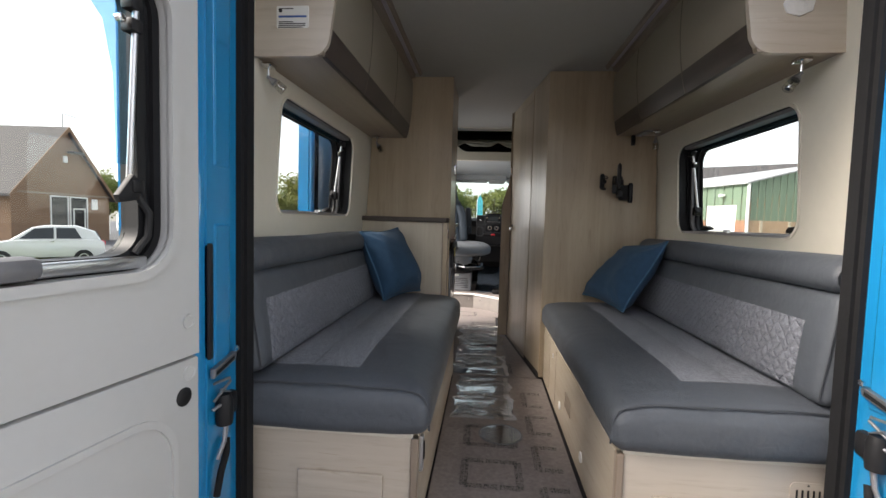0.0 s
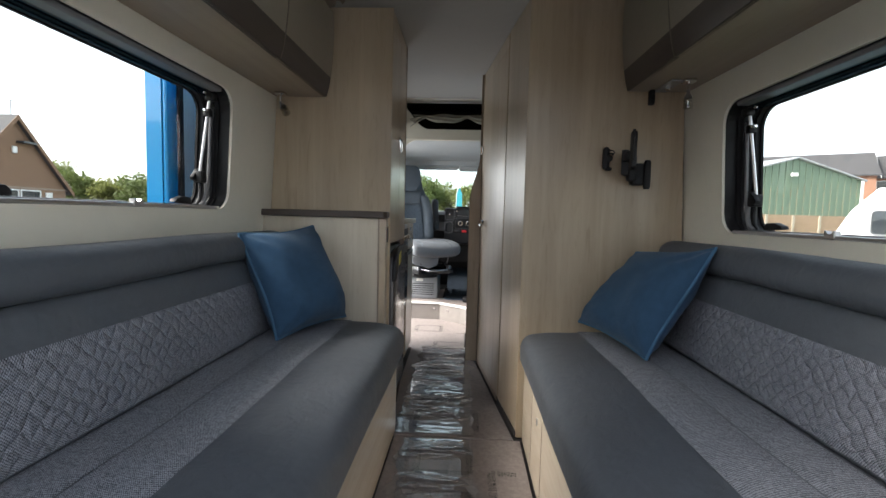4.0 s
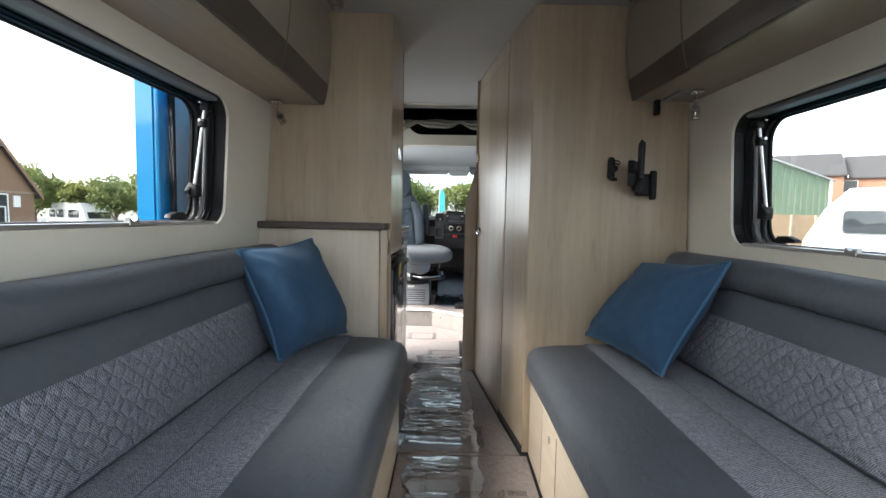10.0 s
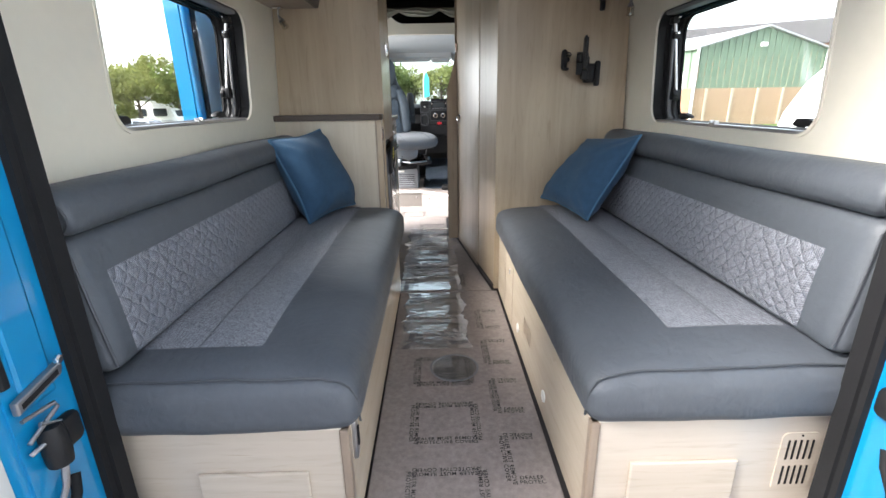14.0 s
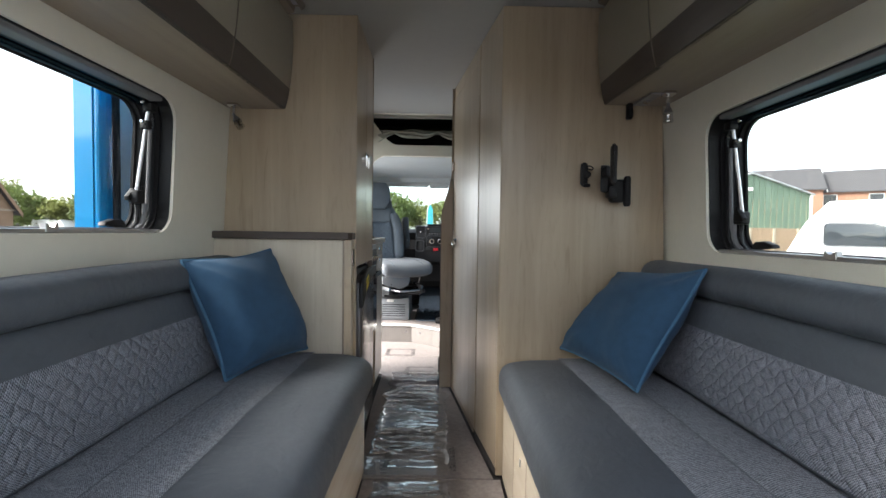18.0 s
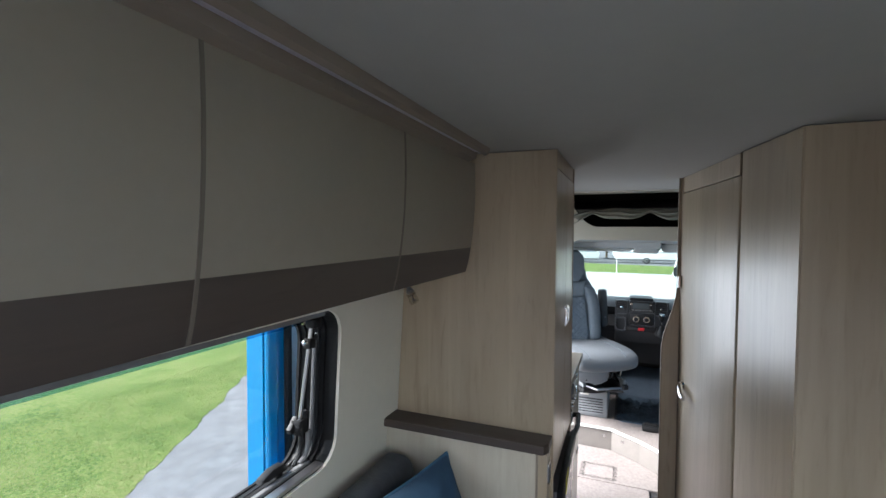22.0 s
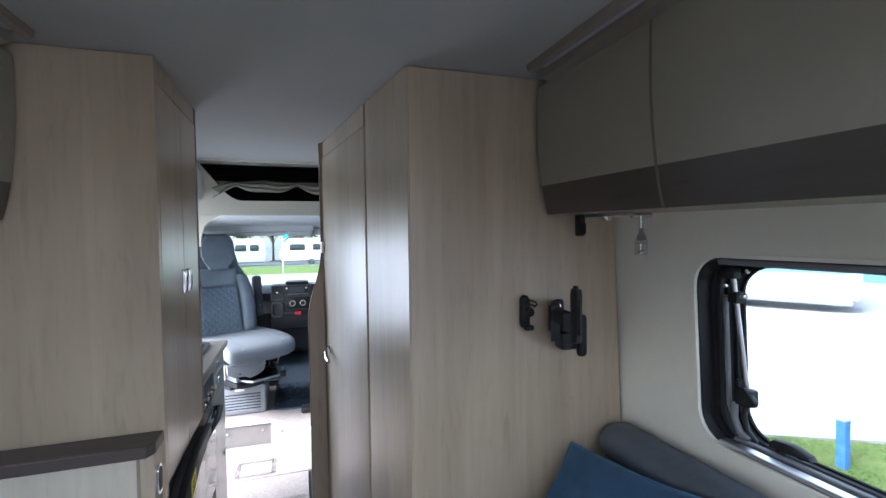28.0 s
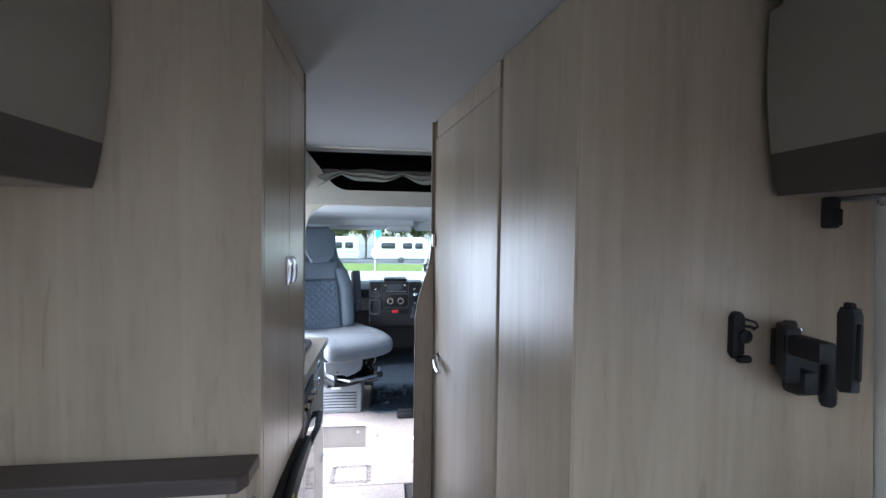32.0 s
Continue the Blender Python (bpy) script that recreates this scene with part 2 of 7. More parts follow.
            l.new(f.outputs[0], c.inputs[0])
            d = n.new("ShaderNodeMath")
            d.operation = "ABSOLUTE"
            l.new(c.outputs[0], d.inputs[0])
            waves.append(d)
        mn = n.new("ShaderNodeMath")
        mn.operation = "MINIMUM"
        l.new(waves[0].outputs[0], mn.inputs[0])
        l.new(waves[1].outputs[0], mn.inputs[1])
        pw = n.new("ShaderNodeMath")
        pw.operation, pw.inputs[1].default_value = "POWER", 0.45
        l.new(mn.outputs[0], pw.inputs[0])
        q = n.new("ShaderNodeBump")
        q.inputs["Strength"].default_value, q.inputs["Distance"].default_value = 0.65, 0.009
        l.new(pw.outputs[0], q.inputs["Height"])
        l.new(fine.outputs[0], q.inputs["Normal"])
        out = q
    l.new(out.outputs[0], b.inputs["Normal"])
    return m


def glass_mat(name, tint=(1, 1, 1), rough=0.0, clear=0.95, gloss=0.7, power=5.0):
    """A thin pane: light goes straight through, tinted, with the gloss of glass on it."""
    m = bpy.data.materials.new(name)
    m.use_nodes = True
    n, l = m.node_tree.nodes, m.node_tree.links
    n.remove(n["Principled BSDF"])
    tr, gl, fr, mx = (n.new("ShaderNodeBsdfTransparent"), n.new("ShaderNodeBsdfGlossy"), n.new("ShaderNodeLayerWeight"),
                      n.new("ShaderNodeMixShader"))
    pw, ad = n.new("ShaderNodeMath"), n.new("ShaderNodeMath")
    tr.inputs["Color"].default_value = tuple(c * clear for c in tint) + (1,)
    gl.inputs["Roughness"].default_value = rough
    pw.operation, pw.inputs[1].default_value = "POWER", power
    ad.operation, ad.inputs[1].default_value, ad.inputs[2].default_value = "MULTIPLY_ADD", gloss, gloss * 0.05
    l.new(fr.outputs["Facing"], pw.inputs[0])
    l.new(pw.outputs[0], ad.inputs[0])
    l.new(ad.outputs[0], mx.inputs[0])
    l.new(tr.outputs[0], mx.inputs[1])
    l.new(gl.outputs[0], mx.inputs[2])
    l.new(mx.outputs[0], n["Material Output"].inputs[0])
    return m


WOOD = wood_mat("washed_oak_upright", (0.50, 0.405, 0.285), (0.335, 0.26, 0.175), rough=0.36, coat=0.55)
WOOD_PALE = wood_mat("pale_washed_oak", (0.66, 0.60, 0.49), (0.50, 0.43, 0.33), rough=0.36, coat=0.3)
WOOD_Y = wood_mat("washed_oak_lengthwise", (0.66, 0.58, 0.47), (0.52, 0.44, 0.34), "y")
WOOD_X = wood_mat("washed_oak_crosswise", (0.62, 0.55, 0.46), (0.44, 0.37, 0.29), "x")
EDGE = mat("oak_edging", (0.27, 0.21, 0.16), 0.5, noise_scale=12, stretch=(1, 1, 0.2))
DARKWOOD = wood_mat("dark_walnut", (0.075, 0.058, 0.048), (0.045, 0.034, 0.03), "y", 0.45)
DARKSHELF = wood_mat("dark_shelf", (0.085, 0.066, 0.056), (0.05, 0.038, 0.033), "x", 0.42)
LINING = mat("cream_vinyl_lining", (0.70, 0.66, 0.56), 0.7, noise_scale=3, var=0.04, bump=0.1, bump_scale=500)
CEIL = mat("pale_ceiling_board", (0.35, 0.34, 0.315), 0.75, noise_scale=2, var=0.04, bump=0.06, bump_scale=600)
TAUPE = mat("taupe_locker_film", (0.27, 0.236, 0.19), 0.55, noise_scale=5, var=0.05, bump=0.05, bump_scale=400)
LEATHER = mat("slate_leatherette", (0.078, 0.088, 0.101), 0.52, noise_scale=5, var=0.13, bump=0.25, bump_scale=900)
# shallow dents and creases pressed into the padding
n_, l_ = LEATHER.node_tree.nodes, LEATHER.node_tree.links
dent, crease, dsum, dbump = n_.new("ShaderNodeTexNoise"), n_.new("ShaderNodeTexNoise"), n_.new("ShaderNodeMath"), n_.new("ShaderNodeBump")
dent.inputs["Scale"].default_value, dent.inputs["Detail"].default_value = 7, 3
crease.inputs["Scale"].default_value, crease.inputs["Detail"].default_value, crease.inputs["Distortion"].default_value = 26, 2, 1.5
dsum.operation, dsum.inputs[1].default_value = "MULTIPLY_ADD", 0.22
tc_ = n_["Texture Coordinate"]
for t_ in (dent, crease):
    l_.new(tc_.outputs["Object"], t_.inputs["Vector"])
l_.new(crease.outputs[0], dsum.inputs[0])
l_.new(dent.outputs[0], dsum.inputs[2])
dbump.inputs["Strength"].default_value, dbump.inputs["Distance"].default_value = 0.55, 0.014
l_.new(dsum.outputs[0], dbump.inputs["Height"])
l_.new(n_["Bump"].outputs[0], dbump.inputs["Normal"])
l_.new(dbump.outputs[0], n_["Principled BSDF"].inputs["Normal"])
PIPING = mat("slate_piping", (0.06, 0.066, 0.075), 0.5)
TWEED = weave_mat("grey_tweed_quilted", (0.33, 0.345, 0.385), (0.055, 0.06, 0.072), 0.042)
TWEED_SEAT = weave_mat("grey_tweed", (0.36, 0.375, 0.41), (0.06, 0.065, 0.077))
BLUE_CLOTH = mat("teal_blue_cotton", (0.035, 0.079, 0.138), 0.95, noise_scale=30, var=0.14, bump=0.6, bump_scale=700, sheen=0.08, spec=0.12)
PIPE_BLUE = mat("teal_blue_cord", (0.05, 0.13, 0.22), 0.85, noise_scale=200, var=0.2)
CORNICE = mat("brown_cornice_film", (0.20, 0.162, 0.13), 0.5, noise_scale=10, var=0.1, stretch=(1, 0.1, 1))
LAVENDER = mat("unlit_lavender_diffuser", (0.36, 0.33, 0.38), 0.4, noise_scale=6, var=0.04)
CAR_BLUE = mat("blue_car_paint", (0.002, 0.225, 0.48), 0.3, noise_scale=2, var=0.04, coat=1.0)
DOOR_GREY = mat("light_grey_moulding", (0.56, 0.56, 0.54), 0.55, noise_scale=4, var=0.03, bump=0.08, bump_scale=700)
RUBBER = mat("black_rubber", (0.014, 0.014, 0.015), 0.8, noise_scale=20, var=0.2, spec=0.2)
BLACK = mat("black_plastic", (0.014, 0.014, 0.015), 0.5, noise_scale=30, var=0.15, spec=0.3)
GREYPLAS = mat("grey_plastic", (0.16, 0.16, 0.165), 0.5, noise_scale=20, var=0.08, bump=0.1, bump_scale=900)
DASH = mat("charcoal_dash_plastic", (0.024, 0.025, 0.028), 0.55, noise_scale=20, var=0.12, bump=0.2, bump_scale=900)
STEEL = mat("dull_zinc_steel", (0.33, 0.33, 0.34), 0.45, 0.9, noise_scale=40, var=0.15)
ALU = mat("brushed_aluminium", (0.62, 0.62, 0.63), 0.3, 1.0, noise_scale=40, var=0.06, stretch=(1, 0.05, 1))
CHROME = mat("polished_chrome", (0.75, 0.75, 0.76), 0.12, 1.0)
WHITEPL = mat("white_plastic", (0.75, 0.74, 0.70), 0.45, noise_scale=10, var=0.04)
SEAM = mat("pale_seam_strip", (0.145, 0.122, 0.10), 0.5)
YELLOW = mat("yellow_sticker", (0.75, 0.62, 0.03), 0.5, noise_scale=20, var=0.05)
CARPET = mat("printed_protective_cover", (0.25, 0.215, 0.20), 0.85, noise_scale=60, var=0.22, bump=0.4, bump_scale=700)
MATEDGE = mat("dark_mat_edge", (0.035, 0.032, 0.032), 0.8, noise_scale=40)
INK = mat("black_print", (0.02, 0.018, 0.018), 0.7)
SEATGREY = mat("pale_grey_seat_vinyl", (0.135, 0.146, 0.16), 0.5, noise_scale=8, var=0.05, bump=0.2, bump_scale=800)
SEATBLUE = mat("slate_seat_cloth", (0.085, 0.105, 0.125), 0.8, noise_scale=30, var=0.12, bump=0.4, bump_scale=900)
CABTRIM = mat("grey_cab_headlining", (0.42, 0.43, 0.43), 0.8, noise_scale=12, var=0.05, bump=0.2, bump_scale=500)
CURTAIN = mat("olive_grey_curtain_cloth", (0.36, 0.35, 0.29), 0.9, noise_scale=25, var=0.15, bump=0.5, bump_scale=700)
RED = mat("red_button", (0.6, 0.02, 0.03), 0.35)
GLASS = glass_mat("acrylic_window", (0.97, 1.0, 0.99))
SMOKED = glass_mat("smoked_rooflight", (0.25, 0.26, 0.27))
SCREEN = glass_mat("windscreen_glass", (0.9, 0.97, 0.95))
BLIND = glass_mat("blue_flyscreen", (0.6, 0.8, 0.92), 0.4, gloss=0.3)
OPAL = glass_mat("clear_lamp_glass", (0.9, 0.9, 0.88), 0.05)

# ---------------------------------------------------------------- mesh helpers


def part(name, bm, material, parent=None, label="", smooth=False, m=None):
    """Links a bmesh as one mesh object, under a thing or a part if one is given."""
    me = bpy.data.meshes.new(name)
    bmesh.ops.recalc_face_normals(bm, faces=bm.faces)
    bm.to_mesh(me)
    bm.free()
    me.materials.append(material)
    if smooth:
        me.shade_smooth()
        me.set_sharp_from_angle(angle=radians(38))
    ob = new(name, me)
    if m is not None:
        ob.matrix_world = m
    if parent:
        ob.parent = parent
    if label:
        ob["label"] = label
    return ob


def empty(name, label, category, group="", kind="", at=(0, 0, 0)):
    e = new(name)
    e.empty_display_size = 0.05
    e.location = at
    bpy.context.view_layer.update()
    return tagged(e, label, category, group, kind)


def place(o):
    """Where an object stands in the world, worked out from its parents."""
    return place(o.parent) @ o.matrix_parent_inverse @ o.matrix_basis if o.parent else o.matrix_basis.copy()


def under(parent, ob):
    """Makes ob, which lies in world coordinates, a part of parent."""
    ob.parent = parent
    ob.matrix_parent_inverse = place(parent).inverted()
    return ob


def bm_box(x0, x1, y0, y1, z0, z1, bevel=0.0, seg=2, bm=None):
    bm = bm or bmesh.new()
    r = bmesh.ops.create_cube(bm, size=1.0, matrix=Matrix.LocRotScale(
        ((x0 + x1) / 2, (y0 + y1) / 2, (z0 + z1) / 2), None, (abs(x1 - x0), abs(y1 - y0), abs(z1 - z0))))
    if bevel:
        edges = list({e for v in r["verts"] for e in v.link_edges})
        bmesh.ops.bevel(bm, geom=edges, offset=bevel, segments=seg, affect="EDGES", profile=0.5)
    return bm


def bm_prism(pts, axis, a, b, bevel=0.0, bm=None):
    """Extrudes a polygon of 2D points along axis from a to b. The 2D axes are the other two, in xyz order."""
    bm = bm or bmesh.new()
    k = "xyz".index(axis)

    def v3(p, w):
        q = list(p)
        q.insert(k, w)
        return q
    lo = [bm.verts.new(v3(p, a)) for p in pts]
    hi = [bm.verts.new(v3(p, b)) for p in pts]
    n = len(pts)
    caps = [bm.faces.new(lo), bm.faces.new(hi[::-1])]
    for i in range(n):
        bm.faces.new((lo[i], hi[i], hi[(i + 1) % n], lo[(i + 1) % n]))
    if bevel:
        edges = [e for f in caps for e in f.edges]
        bmesh.ops.bevel(bm, geom=edges, offset=bevel, segments=2, affect="EDGES", profile=0.5)
    return bm


def bm_tube(pts, r, seg=8, bm=None, close=True):
    """A round bar along a line of points."""
    bm = bm or bmesh.new()
    pts = [Vector(p) for p in pts]
    rings = []
    for i, p in enumerate(pts):
        d = (pts[min(i + 1, len(pts) - 1)] - pts[max(i - 1, 0)]).normalized()
        side = d.orthogonal().normalized() if i == 0 else (prev - d * prev.dot(d)).normalized()
        prev = side
        up = d.cross(side)
        rr = r[i] if isinstance(r, (list, tuple)) else r
        rings.append([bm.verts.new(p + rr * (math.cos(2 * math.pi * j / seg) * side + math.sin(2 * math.pi * j / seg) * up))
                      for j in range(seg)])
    for a, b in zip(rings, rings[1:]):
        for j in range(seg):
            bm.faces.new((a[j], a[(j + 1) % seg], b[(j + 1) % seg], b[j]))
    if close:
        bm.faces.new(rings[0][::-1])
        bm.faces.new(rings[-1])
    return bm


def rounded(u0, u1, v0, v1, r, n=6):
    """The points of a rectangle with rounded corners."""
    out = []
    for cu, cv, a0 in ((u1 - r, v1 - r, 0), (u0 + r, v1 - r, 90), (u0 + r, v0 + r, 180), (u1 - r, v0 + r, 270)):
        for i in range(n + 1):
            a = radians(a0 + 90 * i / n)
            out.append((cu + r * math.cos(a), cv + r * math.sin(a)))
    return out


def bm_ring(outer, inner, axis, a, b, bm=None, shape=None):
    """A plate with a hole: two loops of as many points each, extruded along axis from a to b. shape(p) moves each point."""
    bm = bm or bmesh.new()
    k = "xyz".index(axis)
    shape = shape or (lambda p: p)

    def v3(p, w):
        q = list(p)
        q.insert(k, w)
        return shape(q)
    loops = [[bm.verts.new(v3(p, w)) for p in lp] for lp, w in ((outer, a), (inner, a), (inner, b), (outer, b))]
    n = len(outer)
    for la, lb in zip(loops, loops[1:] + loops[:1]):
        for i in range(n):
            bm.faces.new((la[i], la[(i + 1) % n], lb[(i + 1) % n], lb[i]))
    return bm


def spread(loop, u0, u1, v0, v1):
    """Points on the border of a rectangle, one for each of a loop's, in the same directions from the loop's middle."""
    cu = sum(p[0] for p in loop) / len(loop)
    cv = sum(p[1] for p in loop) / len(loop)
    n = len(loop) // 4
    corners = [(u1, v1), (u0, v1), (u0, v0), (u1, v0)]
    out = []
    for i, p in enumerate(loop):
        c = corners[i // n]
        du, dv = p[0] - cu, p[1] - cv
        j = i % n
        if j == n // 2:
            out.append(c)
        elif (i // n) % 2 == 0:
            out.append((c[0], p[1]) if j < n // 2 else (p[0], c[1]))
        else:
            out.append((p[0], c[1]) if j < n // 2 else (c[0], p[1]))
    return out


def bm_soft(hx, hy, hz, r, n=(8, 16, 5), crown=0.0, bm=None, move=None):
    """A padded block of half sizes hx, hy, hz with rounded edges r; crown lifts the middle of its top."""
    bm = bm or bmesh.new()
    verts = {}

    def vert(i, j, k):
        key = (i, j, k)
        if key not in verts:
            def at(q, m, h):
                # denser towards the edges
                u = 2 * q / m - 1
                return h * math.copysign(1 - (1 - abs(u)) ** 1.7, u)
            p = Vector((at(i, n[0], hx), at(j, n[1], hy), at(k, n[2], hz)))
            q = Vector((max(-hx + r, min(hx - r, p.x)), max(-hy + r, min(hy - r, p.y)), max(-hz + r, min(hz - r, p.z))))
            d = p - q
            if d.length > 1e-9:
                p = q + d.normalized() * r
            if p.z > 0:
                p.z += crown * (1 - (p.x / hx) ** 2) * (1 - (p.y / hy) ** 4)
            if move:
                p = move(p)
            verts[key] = bm.verts.new(p)
        return verts[key]
    for axis in range(3):
        o = [a for a in range(3) if a != axis]
        for end in (0, n[axis]):
            for i in range(n[o[0]]):
                for j in range(n[o[1]]):
                    q = []
                    for di, dj in ((0, 0), (1, 0), (1, 1), (0, 1)):
                        key = [0, 0, 0]
                        key[axis], key[o[0]], key[o[1]] = end, i + di, j + dj
                        q.append(vert(*key))
                    try:
                        bm.faces.new(q)
                    except ValueError:
                        pass
    return bm


def bm_lathe(profile, seg=16, bm=None, m=None):
    """Turns a profile of (radius, height) about z."""
    bm = bm or bmesh.new()
    m = m or Matrix()
    rings = [[bm.verts.new(m @ Vector((max(r, 1e-4) * math.cos(2 * math.pi * j / seg), max(r, 1e-4) * math.sin(2 * math.pi * j / seg), h)))
              for j in range(seg)] for r, h in profile]
    for a, b in zip(rings, rings[1:]):
        for j in range(seg):
            bm.faces.new((a[j], a[(j + 1) % seg], b[(j + 1) % seg], b[j]))
    bm.faces.new(rings[0][::-1])
    bm.faces.new(rings[-1])
    return bm


# ---------------------------------------------------------------- plan
CX = 0.05        # the van's middle line
F = 0.56         # van floor above the ground
TOP = 2.445      # ceiling
REAR = 1.62      # rear seal
WIN_L = (2.06, 2.995, 1.53, 1.978)
WIN_R = (2.03, 2.988, 1.49, 1.95)


def off(z):
    return 0.915 - (z - 1.45) * 0.0526


def side_shape(s):
    """Maps (distance outwards from the lining, y, z) to the leaning side wall on side s."""
    return lambda p: (CX + s * (off(p[2]) + p[0]), p[1], p[2])


def side_box(s, w0, w1, y0, y1, z0, z1, bevel=0.0):
    bm = bm_box(w0, w1, y0, y1, z0, z1, bevel)
    f = side_shape(s)
    for v in bm.verts:
        v.co = f(v.co)
    return bm


# ---------------------------------------------------------------- shell of the van
floor = part("floor", bm_box(CX - 0.97, CX + 0.97, REAR, 5.62, F - 0.06, F - 0.012), MATEDGE)
tagged(floor, "dark vinyl floor of a camper van", "floor", kind="structure")
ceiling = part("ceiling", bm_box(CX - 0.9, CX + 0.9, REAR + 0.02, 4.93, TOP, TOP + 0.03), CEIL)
tagged(ceiling, "flat pale grey ceiling board of the van", "ceiling", kind="structure")
part("front_edge_strip", bm_box(CX - 0.72, CX + 0.74, 4.925, 4.945, TOP - 0.006, TOP + 0.012, 0.002), LINING, ceiling)

for s, win, word in ((-1, WIN_L, "west"), (1, WIN_R, "east")):
    hole = rounded(*win, 0.075)
    bm = bm_ring(spread(hole, REAR + 0.02, 3.4, F, TOP), hole, "x", 0.0, 0.028, shape=side_shape(s))
    wall = part("wall_" + word, bm, LINING)
    tagged(wall, "smooth cream side lining with a rounded window opening", "wall", kind="structure")
    # moulded lip round the opening
    lip = rounded(win[0] + 0.005, win[1] - 0.005, win[2] + 0.005, win[3] - 0.005, 0.072)
    part("lining_seam", side_box(s, -0.001, 0.004, 1.775, 1.778, 1.42, 2.02), TAUPE, wall)
    part("window_lip", bm_ring(rounded(win[0] - 0.004, win[1] + 0.004, win[2] - 0.004, win[3] + 0.004, 0.078), lip, "x", -0.004, 0.006, shape=side_shape(s)), LINING, wall)
    skin_hole = rounded(win[0] - 0.03, win[1] + 0.03, win[2] - 0.03, win[3] + 0.03, 0.08)
    far = 4.58 if s < 0 else 5.6
    body = part("body_side_" + word, bm_ring(spread(skin_hole, 1.5, far, 0.35, TOP + 0.1), skin_hole, "x", 0.10, 0.115,
                                             shape=side_shape(s)), CAR_BLUE)
    tagged(body, "blue painted outer side panel of the van", "van body", kind="structure")
    if s < 0:
        part("door_header", side_box(s, 0.0, 0.115, 4.58, 5.6, 2.16, TOP + 0.1), LINING, body)

roof = part("roof", bm_box(CX - 0.99, CX + 0.99, 1.5, 5.1, TOP + 0.08, TOP + 0.12, 0.01), CAR_BLUE)
tagged(roof, "blue painted van roof", "roof", kind="structure")


# ---------------------------------------------------------------- side windows
def side_window(s, win, name):
    w = empty(name, "hinged acrylic camper window with black frame and metal stays", "window", kind="structure",
              at=(CX + s * 0.95, win[0], win[2]))
    sh = side_shape(s)
    y0, y1, z0, z1 = win
    outer = rounded(y0 - 0.012, y1 + 0.012, z0 - 0.012, z1 + 0.012, 0.08)
    inner = rounded(y0 + 0.018, y1 - 0.052, z0 + 0.014, z1 - 0.03, 0.07)
    # nested black and grey profiles that step outwards to the pane
    for k, material in enumerate((BLACK, RUBBER, DASH, RUBBER, BLACK)):
        inn = rounded(y0 + 0.006 + 0.002 * k, y1 - 0.008 - 0.009 * k, z0 + 0.005 + 0.0015 * k, z1 - 0.008 - 0.0045 * k, 0.072)
        under(w, part("frame_profile", bm_ring(outer, inn, "x", 0.0285 + 0.0142 * k if k else 0.0065, 0.0425 + 0.0142 * k, shape=sh), material))
    gk = bm_ring(outer, inner, "x", 0.0998, 0.108, shape=sh)
    under(w, part("gasket", gk, RUBBER))
    pane = bm_prism(rounded(y0 + 0.014, y1 - 0.048, z0 + 0.01, z1 - 0.026, 0.07), "x", 0.0, 0.004)
    for v in pane.verts:
        v.co = sh((0.1085 + v.co.x, v.co.y, v.co.z))
    under(w, part("pane", pane, GLASS)).visible_shadow = False
    # two-step aluminium sill rail along the bottom, and blind cassette along the top
    rail = under(w, part("sill_rail", side_box(s, 0.006, 0.034, y0 + 0.035, y1 - 0.05, z0 + 0.005, z0 + 0.016, 0.003), ALU))
    under(rail, part("rail_groove", side_box(s, 0.036, 0.041, y0 + 0.04, y1 - 0.055, z0 + 0.006, z0 + 0.012), RUBBER))
    under(rail, part("rail_lip", side_box(s, 0.043, 0.058, y0 + 0.04, y1 - 0.06, z0 + 0.006, z0 + 0.020, 0.003), GREYPLAS))
    under(w, part("blind_cassette", side_box(s, 0.010, 0.05, y0 + 0.05, y1 - 0.06, z1 - 0.022, z1 - 0.007, 0.004), GREYPLAS))
    drop = 0.042
    under(w, part("flyscreen", side_box(s, 0.057, 0.059, y0 + 0.04, y1 - 0.06, z1 - drop, z1 - 0.02), BLIND,
                  label="blue flyscreen pulled a little way down")).visible_shadow = False
    # slanting stay at the front end, with its clamp, knob and elbow
    yy = y1 - 0.078
    top_, foot = (0.05, yy + 0.010, z1 - 0.052), (0.070, yy, z0 + 0.135)
    stay = under(w, part("stay_arm", bm_tube([sh(top_), sh(foot)], 0.0055, 12), ALU, smooth=True))
    mid_ = tuple(p_ * 0.82 + q_ * 0.18 for p_, q_ in zip(top_, foot))
    under(stay, part("clamp", bm_box(-0.013, 0.013, -0.013, 0.013, -0.014, 0.014, 0.005), BLACK, smooth=True, m=Matrix.Translation(sh(mid_))))
    under(stay, part("clamp_knob", bm_lathe([(0.004, -0.008), (0.007, -0.006), (0.007, 0.005), (0.004, 0.008)], 12), CHROME, smooth=True,
                     m=Matrix.Translation(sh((mid_[0] - 0.004, mid_[1] - 0.024, mid_[2] + 0.006))) @ pose(0, 0, 0, 90, 0, 0)))
    under(stay, part("clamp_bolt", bm_tube([sh((mid_[0] - 0.002, mid_[1] - 0.022, mid_[2] + 0.004)), sh((mid_[0], mid_[1] + 0.028, mid_[2] - 0.002))], 0.004, 8), STEEL, smooth=True))
    under(stay, part("pivot_block", bm_box(-0.014, 0.014, -0.018, 0.018, -0.014, 0.012, 0.004), BLACK, smooth=True, m=Matrix.Translation(sh((0.046, yy + 0.014, z1 - 0.042)))))
